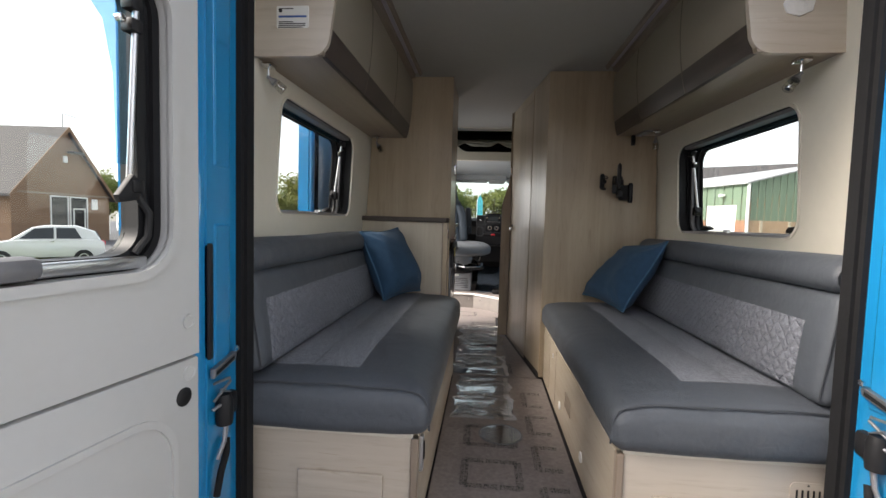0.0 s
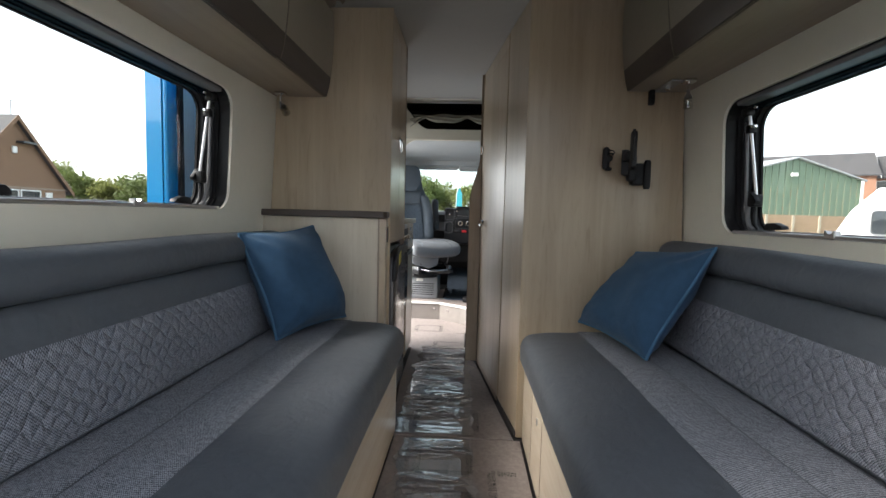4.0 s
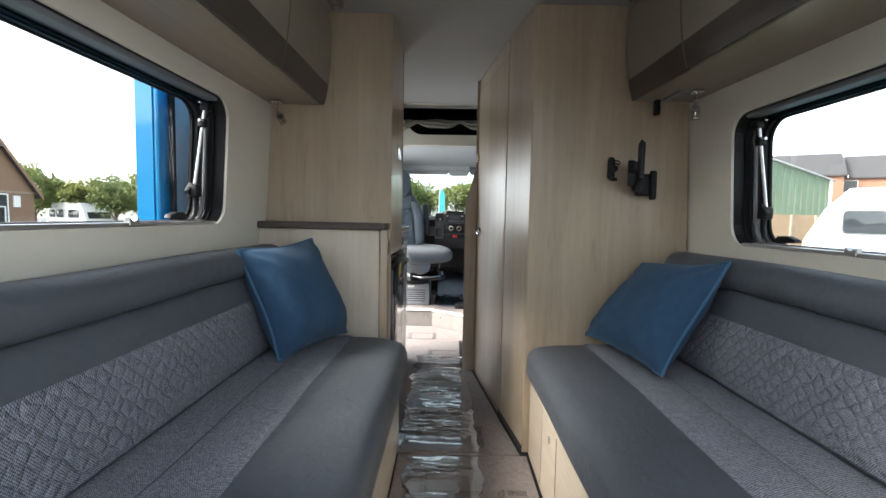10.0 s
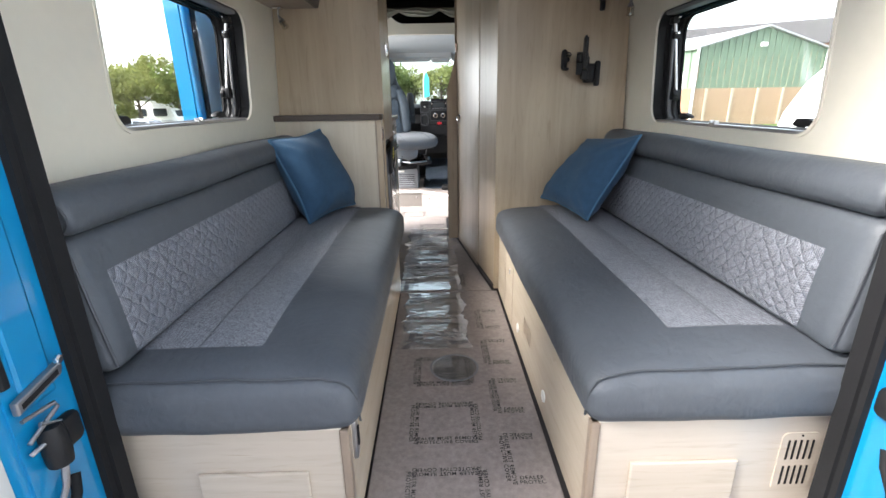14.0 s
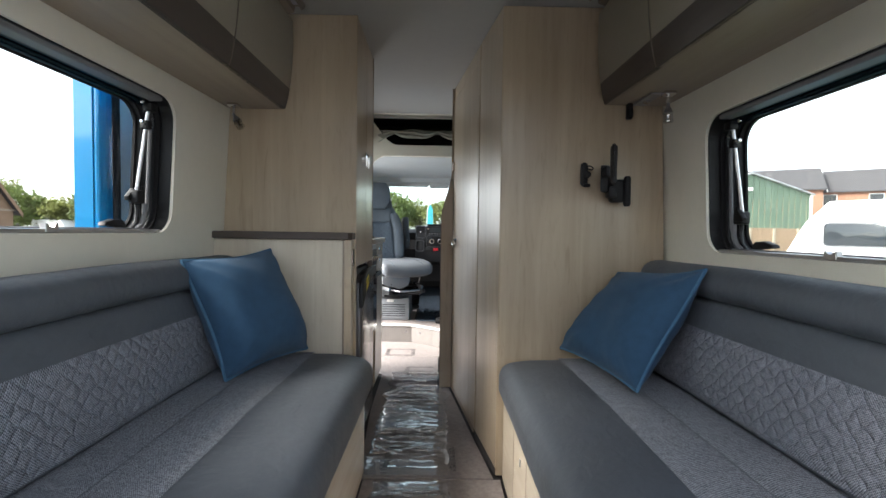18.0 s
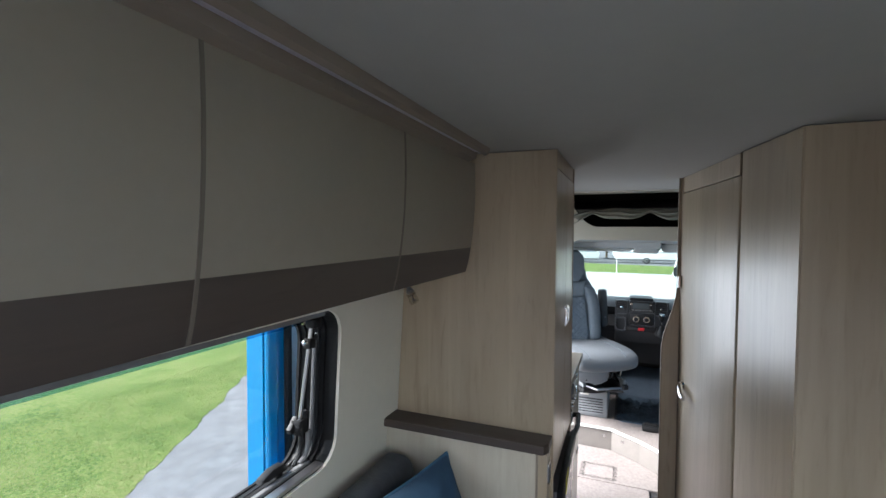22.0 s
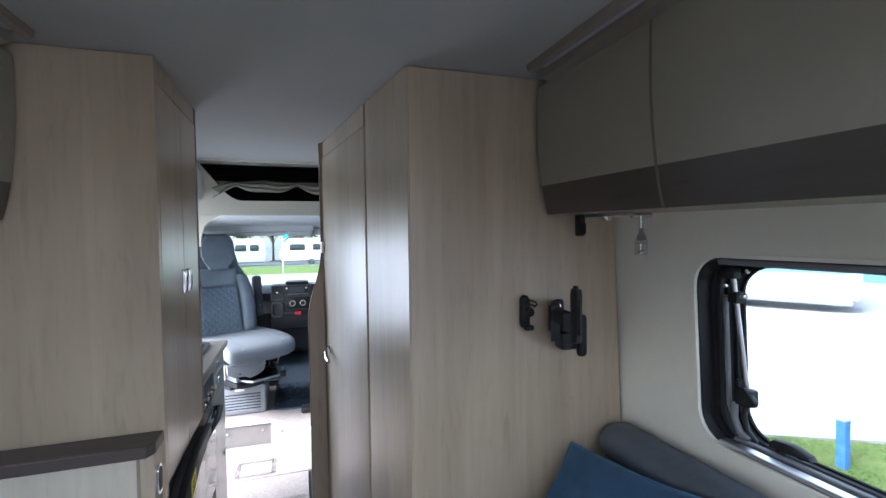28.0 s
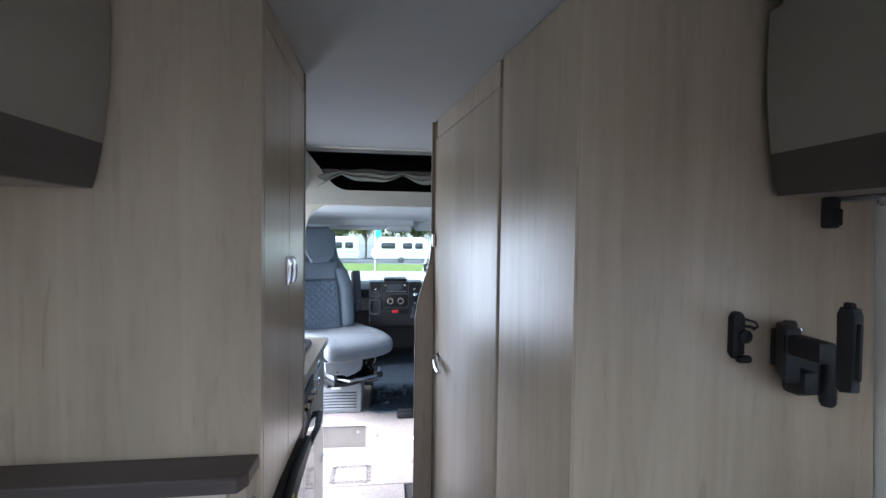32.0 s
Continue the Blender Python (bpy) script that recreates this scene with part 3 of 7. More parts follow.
    for dy_, dz_ in ((-0.03, -0.036), (0.026, -0.040), (0.028, -0.075)):
        under(stay, part("screw", bm_lathe([(0.005, -0.003), (0.005, 0.003)], 8), CHROME, smooth=True, m=Matrix.Translation(sh((0.045, yy + dy_, z1 + dz_))) @ pose(0, 0, 0, 0, 90, 0)))
    elbow = under(w, part("stay_elbow", bm_box(-0.018, 0.016, -0.02, 0.02, -0.022, 0.02, 0.007), BLACK, smooth=True, m=Matrix.Translation(sh((0.068, yy, z0 + 0.12)))))
    under(elbow, part("elbow_wing", bm_prism([(-0.034, -0.004), (-0.006, 0.024), (0.012, 0.012), (0.006, -0.016), (-0.03, -0.016)], "x", -0.02, -0.004, 0.003), BLACK, smooth=True,
                      m=Matrix.Translation(sh((0.068, yy, z0 + 0.122)))))
    under(elbow, part("elbow_bolt", bm_lathe([(0.009, -0.026), (0.011, -0.02), (0.011, 0.02), (0.008, 0.026)], 12), BLACK, smooth=True, m=Matrix.Translation(sh((0.07, yy + 0.018, z0 + 0.13)))))
    under(elbow, part("lever", bm_tube([sh((0.072, yy + 0.004, z0 + 0.11)), sh((0.072, yy + 0.012, z0 + 0.07)), sh((0.07, yy + 0.004, z0 + 0.035)), sh((0.068, yy - 0.02, z0 + 0.015))], 0.007, 8), BLACK, smooth=True))
    under(elbow, part("lever_shoe", bm_tube([sh((0.058, yy + 0.024, z0 + 0.1)), sh((0.058, yy + 0.026, z0 + 0.06)), sh((0.058, yy + 0.012, z0 + 0.03)), sh((0.058, yy - 0.01, z0 + 0.018))], 0.008, 8), GREYPLAS, smooth=True))
    under(w, part("reveal_strip", bm_tube([sh((0.062, y1 - 0.036, z1 - 0.10)), sh((0.062, y1 - 0.036, z0 + 0.09)), sh((0.062, y1 - 0.055, z0 + 0.04))], 0.006, 8), GREYPLAS, smooth=True))
    for yc in (y0 + 0.13, y1 - 0.17):
        grip = bm_prism([(-0.05, 0.004), (-0.045, 0.014), (-0.01, 0.024), (0.028, 0.022), (0.04, 0.012), (0.04, 0.0), (-0.01, 0.0), (-0.03, 0.006)], "x", -0.012, 0.012, 0.004)
        g_ = under(w, part("catch_handle", grip, BLACK, smooth=True, m=Matrix.Translation(sh((0.074, yc, z0 + 0.022)))))
        under(g_, part("catch_stem", bm_lathe([(0.011, -0.008), (0.011, 0.012)], 12), BLACK, smooth=True, m=Matrix.Translation(sh((0.074, yc + 0.02, z0 + 0.02)))))
    clip = bm_prism([(-0.018, -0.004), (0.018, -0.004), (0.018, 0.018), (0.012, 0.018), (0.006, 0.008), (-0.006, 0.008), (-0.012, 0.018), (-0.018, 0.018)], "x", -0.008, 0.008, 0.002)
    under(w, part("blind_clip", clip, ALU, m=Matrix.Translation(sh((0.012, (y0 + y1) / 2, z0 + 0.010)))))
    return w


window_1 = side_window(-1, WIN_L, "window_1")
window_2 = side_window(1, WIN_R, "window_2")


# ---------------------------------------------------------------- rear frame, seal and doors
def rear_arch(w, z1):
    """The outline of the rear opening, from the sill up one side."""
    return [(CX - w, F - 0.03), (CX - w, z1 - 0.2), (CX - w + 0.05, z1 - 0.06), (CX - w + 0.2, z1), (CX + w - 0.2, z1), (CX + w - 0.05, z1 - 0.06),
            (CX + w, z1 - 0.2), (CX + w, F - 0.03)]


def arch_band(w0, w1, t0, t1, y0, y1, material, name, parent=None, label=""):
    """A band between two arches, from y0 to y1."""
    a, b = rear_arch(w0, t0), rear_arch(w1, t1)
    bm = bmesh.new()
    rows = [[bm.verts.new((p[0], y, p[1])) for p in lp] for lp, y in ((a, y0), (b, y0), (b, y1), (a, y1))]
    for la, lb in zip(rows, rows[1:] + rows[:1]):
        for i in range(len(a) - 1):
            bm.faces.new((la[i], la[i + 1], lb[i + 1], lb[i]))
    for i in (0, len(a) - 1):
        bm.faces.new([r[i] for r in rows])
    return part(name, bm, material, parent, label)


jamb = arch_band(0.80, 1.03, 2.44, 2.56, 1.47, 1.60, CAR_BLUE, "rear_frame")
tagged(jamb, "glossy blue painted frame of the rear doorway", "door frame", kind="structure")
arch_band(0.785, 0.86, 2.42, 2.48, 1.60, 1.635, RUBBER, "rear_seal", jamb, "black rubber door seal")
arch_band(0.775, 0.80, 2.41, 2.44, 1.615, 1.65, RUBBER, "seal_lip", jamb)
part("rear_sill", bm_box(CX - 0.86, CX + 0.86, 1.46, 1.66, F - 0.09, F - 0.03, 0.01), BLACK, jamb)
part("rear_bumper", bm_box(CX - 0.98, CX + 0.98, 1.30, 1.50, 0.30, 0.50, 0.03), GREYPLAS, jamb)
for s in (-1, 1):
    # pressings, striker plate and check strap on the frame
    x = CX + s * 0.80
    for zz, hh in ((2.03, 0.09), (1.80, 0.16), (1.30, 0.2)):
        part("pressing", bm_box(x - s * 0.004, x + s * 0.02, 1.497, 1.57, zz - hh, zz + hh, 0.008), CAR_BLUE, jamb)
    part("check_channel", bm_prism([(1.474, 1.112), (1.57, 1.132), (1.576, 1.148), (1.57, 1.156), (1.474, 1.136)], "x", x - s * 0.018, x - s * 0.004, 0.003), STEEL, jamb)
    part("channel_slot", bm_prism([(1.482, 1.12), (1.562, 1.137), (1.562, 1.146), (1.482, 1.129)], "x", x - s * 0.0195, x - s * 0.0175), BLACK, jamb)
    part("bolt", bm_lathe([(0.009, 0), (0.009, 0.006), (0.005, 0.008)], 6, m=pose(x - s * 0.02, 1.565, 1.165, 0, -90 * s)), CHROME, jamb)
    part("strap_link", bm_tube([(x - s * 0.018, 1.50, 1.075), (x - s * 0.024, 1.53, 1.06), (x - s * 0.022, 1.50, 1.04), (x - s * 0.01, 1.475, 1.03)], 0.0045), STEEL, jamb, smooth=True)
    part("hinge_block", bm_box(x - s * 0.02, x + s * 0.01, 1.52, 1.585, 0.985, 1.05, 0.014), BLACK, jamb, smooth=True)
    part("hinge_boss", bm_lathe([(0.02, -0.04), (0.022, -0.022), (0.022, 0.022), (0.016, 0.04)], 14, m=pose(x - s * 0.018, 1.515, 1.02)), BLACK, jamb, smooth=True)
    part("hinge_arm", bm_tube([(x - s * 0.02, 1.52, 0.985), (x - s * 0.024, 1.505, 0.94), (x - s * 0.018, 1.485, 0.90)], [0.007, 0.006, 0.005]), STEEL, jamb, smooth=True)
    part("wiring_boot", bm_tube([(x - s * 0.01, 1.54, 0.93), (x - s * 0.018, 1.525, 0.90), (x - s * 0.018, 1.50, 0.86), (x - s * 0.012, 1.49, 0.80)], 0.009, 10), RUBBER, jamb, smooth=True)
    # black strip standing in for the shade in the gap beside the door
    part("gap_trim", bm_box(x - s * 0.008, x + s * 0.01, 1.470, 1.487, 1.16, 1.45, 0.004), BLACK, jamb)
    part("link_bar", bm_tube([(x - s * 0.016, 1.474, 1.10), (x - s * 0.02, 1.535, 1.095), (x - s * 0.02, 1.54, 1.085), (x - s * 0.016, 1.474, 1.055)], 0.004), STEEL, jamb, smooth=True)


def rear_door(s):
    """One half of the rear doors, open a little past square; x runs from the hinge to its free edge, y out of its lined face."""
    d = empty("rear_door", "open blue rear van door lined in light grey plastic with a window", "van door", "rear doors")
    W, Z0, Z1 = 0.76, 0.42, 2.40
    hole = rounded(0.115, 0.66, 1.40, 2.02, 0.09)
    parts = [("outer_skin", bm_ring(spread(hole, 0.0, W, Z0, Z1), hole, "y", -0.075, -0.045), CAR_BLUE, ""),
             ("edge_flange", bm_box(0.0, 0.035, -0.07, -0.004, Z0, Z1, 0.006), CAR_BLUE, "blue painted hinge edge"),
             ("lining", bm_ring(spread(hole, 0.03, W - 0.02, 1.187, Z1 - 0.04), hole, "y", -0.045, 0.0), DOOR_GREY, "")]
    parts.append(("lower_lining", bm_box(0.03, W - 0.02, -0.045, 0.0, Z0 + 0.05, 1.18, 0.006), DOOR_GREY, ""))
    ramp = rounded(0.10, 0.64, 0.55, 1.085, 0.11)
    ramp2 = rounded(0.115, 0.625, 0.565, 1.07, 0.10)
    parts.append(("moulded_panel", bm_ring(ramp, ramp2, "y", -0.002, 0.006), DOOR_GREY, ""))
    parts.append(("window_moulding", bm_ring(rounded(0.095, 0.68, 1.38, 2.04, 0.11), hole, "y", -0.006, 0.012), DOOR_GREY, ""))
    fr_o, fr_i = rounded(0.115, 0.66, 1.40, 2.02, 0.09), rounded(0.165, 0.63, 1.432, 1.99, 0.06)
    parts.append(("window_frame", bm_ring(fr_o, fr_i, "y", -0.075, -0.03), BLACK, ""))
    parts.append(("frame_rib", bm_ring(rounded(0.118, 0.657, 1.403, 2.017, 0.088), rounded(0.135, 0.645, 1.415, 2.005, 0.075), "y", -0.032, -0.02), RUBBER, ""))
    parts.append(("sill_rail", bm_box(0.16, 0.62, -0.045, -0.012, 1.405, 1.43, 0.004), ALU, ""))
    parts.append(("stay_arm", bm_tube([(0.176, -0.040, 1.58), (0.166, -0.028, 1.94)], 0.0065, 10), ALU, ""))
    for zz in (1.575, 1.90, 1.945):
        parts.append(("stay_knuckle", bm_box(0.158, 0.186, -0.048, -0.016, zz - 0.014, zz + 0.014, 0.006), BLACK, ""))
    parts.append(("clamp_knob", bm_lathe([(0.005, -0.008), (0.009, -0.006), (0.009, 0.005), (0.005, 0.008)], 12, m=pose(0.20, -0.03, 1.905, 90)), CHROME, ""))
    parts.append(("elbow_wing", bm_prism([(0.215, 1.555), (0.18, 1.60), (0.16, 1.585), (0.165, 1.548), (0.21, 1.54)], "y", -0.04, -0.022, 0.004), BLACK, ""))
    parts.append(("stay_lever", bm_tube([(0.168, -0.03, 1.56), (0.148, -0.02, 1.52), (0.152, -0.02, 1.47), (0.18, -0.025, 1.435)], 0.008, 8), BLACK, ""))
    for k, m_ in enumerate((DASH, RUBBER)):
        parts.append(("frame_rib", bm_ring(rounded(0.136 + 0.012 * k, 0.645, 1.416, 2.004 - 0.006 * k, 0.075), rounded(0.144 + 0.012 * k, 0.642, 1.42, 1.999 - 0.006 * k, 0.07), "y", -0.046 - 0.01 * k, -0.03 - 0.01 * k), m_, ""))
    parts.append(("catch_handle", bm_box(0.38, 0.47, -0.03, 0.02, 1.405, 1.445, 0.015), GREYPLAS, ""))
    parts.append(("fastener_cap", bm_lathe([(0.018, -0.004), (0.018, 0.004), (0.013, 0.004), (0.012, 0.002)], 20, m=pose(0.062, 0, 1.27, -90)), DOOR_GREY, ""))
    parts.append(("fastener_cap", bm_lathe([(0.018, -0.004), (0.018, 0.004), (0.013, 0.004), (0.012, 0.002)], 20, m=pose(0.062, 0, 1.147, -90)), DOOR_GREY, ""))
    parts.append(("blanking_plug", bm_lathe([(0.022, -0.01), (0.022, 0.002), (0.018, 0.005), (0.004, 0.005)], 20, m=pose(0.078, 0, 1.095, -90)), BLACK, ""))
    for nm, bm, m_, lb in parts:
        part(nm, bm, m_, d, lb, smooth=True)
    pane = part("pane", bm_prism(fr_i, "y", -0.066, -0.062), GLASS, d)
    pane.visible_shadow = False
    fly = part("flyscreen", bm_prism([(0.165, 1.62), (0.19, 1.62), (0.195, 1.80), (0.215, 1.90), (0.27, 1.955), (0.62, 1.962), (0.62, 1.985), (0.165, 1.985)], "y", -0.056, -0.054), BLIND, d, "blue flyscreen edge")
    fly.visible_shadow = False
    return d


dl = rear_door(-1)
# left door: hinge line at the frame's edge, free edge towards the camera, lined face towards the middle
dl.matrix_world = Matrix.Translation((CX - 0.80, 1.475, 0)) @ Matrix.Rotation(radians(-98), 4, "Z") @ Matrix.Diagonal((1, 1, 1, 1))
dr = rear_door(1)
for o in dr.children:
    me = o.data
    me.transform(Matrix.Diagonal((1, -1, 1, 1)))
    me.flip_normals()
dr.matrix_world = Matrix.Translation((CX + 0.80, 1.475, 0)) @ Matrix.Rotation(radians(-82), 4, "Z")

# ---------------------------------------------------------------- settees
def settee(s, inner, base_in, zb, y_end):
    """A long seat against side s: base, seat pad, back pad and neck roll."""
    sx = lambda o: CX + s * o
    x_in, x_b = sx(inner), sx(base_in)
    # plinth of oak panels
    base = empty("settee", "long slate leatherette and tweed settee on an oak plinth", "settee", "settees", at=(sx(0.6), 2.4, F))
    xw = sx(0.93)
    under(base, part("end_panel", bm_box(x_b + s * 0.02, xw, 1.70, 1.716, F, zb, 0.002), WOOD_X))
    under(base, part("front_panel", bm_box(x_b, x_b + s * 0.016, 1.70, y_end, F, zb, 0.002), WOOD_Y))
    under(base, part("corner_post", bm_box(x_b - s * 0.002, x_b + s * 0.02, 1.694, 1.72, F, zb, 0.004), EDGE))
    px = sorted((x_b + s * 0.10, x_b + s * 0.36))
    under(base, part("access_hatch", bm_box(px[0], px[1], 1.690, 1.701, F + 0.03, zb - 0.115, 0.004), WOOD_X))
    if s > 0:
        vx = x_b + 0.505
        under(base, part("vent_plate", bm_prism(rounded(vx - 0.046, vx + 0.046, zb - 0.215, zb - 0.045, 0.015), "y", 1.697, 1.701), WOOD_X))
        for row in range(2):
            for k in range(5):
                under(base, part("vent_slot", bm_box(vx - 0.031 + k * 0.0145, vx - 0.0265 + k * 0.0145, 1.6955, 1.698,
                                                     zb - 0.12 - row * 0.075, zb - 0.065 - row * 0.075), BLACK))
        under(base, part("vent_screw", bm_lathe([(0.003, 0), (0.002, 0.002)], 8, m=pose(vx, 1.697, zb - 0.052, 90)), BLACK))
        for yy in (2.13, 2.62):
            under(base, part("round_cap", bm_lathe([(0.02, 0), (0.02, 0.004), (0.012, 0.006)], 18, m=pose(x_b, yy, F + 0.085, 0, -90)), WHITEPL))
        for k in range(6):
            under(base, part("grille_slot", bm_box(x_b - 0.0012, x_b + 0.003, 2.37 + 0.024 * k, 2.378 + 0.024 * k, F + 0.13, F + 0.2), EDGE))
        for yy in (2.78, 3.0):
            under(base, part("hatch_joint", bm_box(x_b - 0.0015, x_b + 0.004, yy - 0.002, yy + 0.002, F + 0.02, zb - 0.02), EDGE))
        under(base, part("hatch_latch", bm_box(x_b - 0.003, x_b + 0.004, 2.872, 2.882, zb - 0.085, zb - 0.06, 0.002), ALU))
    else:
        under(base, part("bolt_plate", bm_box(x_b - 0.002, x_b + 0.012, 1.735, 1.762, zb - 0.12, zb - 0.01, 0.005), ALU))
        under(base, part("bolt_slot", bm_box(x_b + 0.011, x_b + 0.0135, 1.742, 1.755, zb - 0.085, zb - 0.03, 0.004), BLACK))
    # pale bed slat board showing between plinth and pad
    under(base, part("slat_board", bm_box(x_b + s * 0.014, xw, 1.693, y_end, zb + 0.001, zb + 0.014, 0.004), LINING))
    # seat pad
    x_out = sx(0.87)
    hx, hy, hz = abs(x_out - x_in) / 2, (y_end - 1.655) / 2, 0.075
    mx, my, mz = (x_in + x_out) / 2, (y_end + 1.655) / 2, zb + 0.017 + 0.075

    def waterfall(p):
        # the long front edge falls in a wide curve
        u = (p.x / hx) * -s
        if u > 0.55 and p.z > -0.03:
            p.z -= 0.022 * ((u - 0.55) / 0.45) ** 2
        v = -p.y / hy
        if v > 0.9 and p.z > 0:
            p.z -= 0.012 * ((v - 0.9) / 0.1)
        p.z += 0.0022 * math.sin(p.y * 9 + p.x * 5) + 0.005 * noise.noise(Vector((p.x * 4, p.y * 4, s))) * (1 if p.z > 0 else 0.4)
        if v > 0.93:
            # the end face bulges and its lower edge sags
            p.y -= 0.007 * (1 - (p.z / hz) ** 2) + 0.006 * noise.noise(Vector((p.x * 9, p.z * 12, s * 3)))
            if p.z < 0:
                p.z -= 0.006 * (1 - (p.x / hx) ** 2)
        return p
    seat = under(base, part("seat_pad", bm_soft(hx, hy, hz, 0.046, (22, 60, 12), 0.018, move=waterfall), LEATHER, m=Matrix.Translation((mx, my, mz)), smooth=True))

    def top(x, y):
        p = waterfall(Vector((x - mx, y - my, hz + 0.018 * (1 - ((x - mx) / hx) ** 2) * (1 - ((y - my) / hy) ** 4))))
        return p.z + mz
    fx = [inner + 0.235, inner + 0.385, inner + 0.53]
    for k in range(2):
        bm = bmesh.new()
        nx, ny = 5, 30
        a, b = fx[k] + 0.002, fx[k + 1] - 0.002
        y0, y1 = 1.78 if s < 0 else 1.815, y_end - 0.02
        g = [[bm.verts.new((sx(a + (b - a) * i / nx), y0 + (y1 - y0) * j / ny,
                            top(sx(a + (b - a) * i / nx), y0 + (y1 - y0) * j / ny) + 0.001 + 0.004 * min(1, 4 * min(i, nx - i) / nx) * min(1, j, ny - j)))
              for j in range(ny + 1)] for i in range(nx + 1)]
        for i in range(nx):
            for j in range(ny):
                bm.faces.new((g[i][j], g[i + 1][j], g[i + 1][j + 1], g[i][j + 1]))
        under(seat, part("tweed_inset", bm, TWEED_SEAT, smooth=True, label="grey woven tweed panel"))
    # piping on the end edge and along the front
    yy = 1.668
    pts = []
    for i in range(15):
        o = inner + 0.035 + (0.60 - 0.035) * i / 14
        pts.append((sx(o), yy + 0.001, top(sx(o), 1.69) - 0.004 + 0.0015 * math.sin(i * 1.3)))
    pts = [(sx(inner + 0.004), yy + 0.02, mz - 0.06), (sx(inner + 0.006), yy + 0.006, mz + 0.01), (sx(inner + 0.018), yy + 0.002, mz + 0.04)] + pts
    under(seat, part("piping", bm_tube(pts, 0.0028, 6), PIPING, smooth=True))
    # back pad
    z0, z1 = 1.055, 1.36 if s > 0 else 1.355
    o0, o1 = 0.787, 0.905
    bh = (z1 - z0) / 2
    by0, by1 = 1.672, y_end - 0.01

    def lean(p):
        q = p.copy()
        q.x = p.x - s * -0.02 * (p.z / bh) * (1 if s > 0 else 1)
        q.x += -s * 0.010 * math.cos(p.z / bh * 1.2) * (1 if abs(p.y) < (by1 - by0) / 2 - 0.03 else 0.6)
        return q
    back = under(base, part("back_pad", bm_soft((o1 - o0) / 2, (by1 - by0) / 2, bh, 0.032, (6, 40, 12), 0.0, move=lean), LEATHER,
                     m=Matrix.Translation((sx((o0 + o1) / 2), (by0 + by1) / 2, (z0 + z1) / 2)), smooth=True))
    bm = bmesh.new()
    ny, nz = 60, 8
    ya, za, zc = 1.745 if s < 0 else 1.78, z0 + 0.02, z0 + 0.215

    def front(y, z):
        p = lean(Vector((-s * (o1 - o0) / 2, y - (by0 + by1) / 2, z - (z0 + z1) / 2)))
        return p.x + sx((o0 + o1) / 2)
    g = [[bm.verts.new((front(ya + (by1 - 0.02 - ya) * j / ny, za + (zc - za) * i / nz) - s * (0.001 + 0.005 * min(1, i, nz - i) * min(1, j, ny - j)),
                        ya + (by1 - 0.02 - ya) * j / ny, za + (zc - za) * i / nz)) for j in range(ny + 1)] for i in range(nz + 1)]
    for i in range(nz):
        for j in range(ny):
            bm.faces.new((g[i][j], g[i + 1][j], g[i + 1][j + 1], g[i][j + 1]))
    under(back, part("tweed_inset", bm, TWEED, smooth=True, label="grey quilted tweed panel"))
    under(back, part("piping", bm_tube([(front(1.69, z0 + 0.02) - s * 0.0, 1.682, z0 + 0.02), (front(1.7, 1.2) + s * 0.003, 1.678, 1.2),
                                        (front(1.7, z1 - 0.04) + s * 0.004, 1.68, z1 - 0.03), (front(1.7, z1) + s * 0.03, 1.682, z1 - 0.002),
                                        (sx(o1 - 0.01), 1.69, z1 - 0.002)], 0.003, 6), PIPING, smooth=True))
    # neck roll above it
    rz = 0.050

    def squash(p):
        p = p.copy()
        rad = math.hypot(p.x, p.z)
        k = 0.052 / max(0.052, rad)
        p.x, p.z = p.x * (0.35 + 0.65 * k), p.z * (0.35 + 0.65 * k)
        p.x += s * 0.16 * p.z
        p.z += 0.002 * math.sin(p.y * 7)
        return p
    roll = under(base, part("neck_roll", bm_soft(0.062, (by1 - by0) / 2 - 0.004, rz, 0.048, (12, 44, 12), 0.0, move=squash), LEATHER,
                            m=Matrix.Translation((sx(0.842), (by0 + by1) / 2, z1 + rz - 0.004)), smooth=True))
    under(roll, part("zip_tab", bm_box(sx(0.875) - 0.018, sx(0.875) + 0.018, by0 - 0.004, by0 + 0.008, z1 + 0.01, z1 + 0.075, 0.004), BLACK))
    under(roll, part("piping", bm_tube([(sx(0.842) + 0.05 * math.cos(a) + s * 0.18 * 0.04 * math.sin(a), by0 + 0.012, z1 + rz - 0.006 + 0.042 * math.sin(a))
                                        for a in [i * math.pi / 8 for i in range(17)]], 0.003, 6), PIPING, smooth=True))
    return base


settee(-1, 0.262, 0.30, 0.885, 3.29)
settee(1, 0.238, 0.265, 0.885, 3.25)


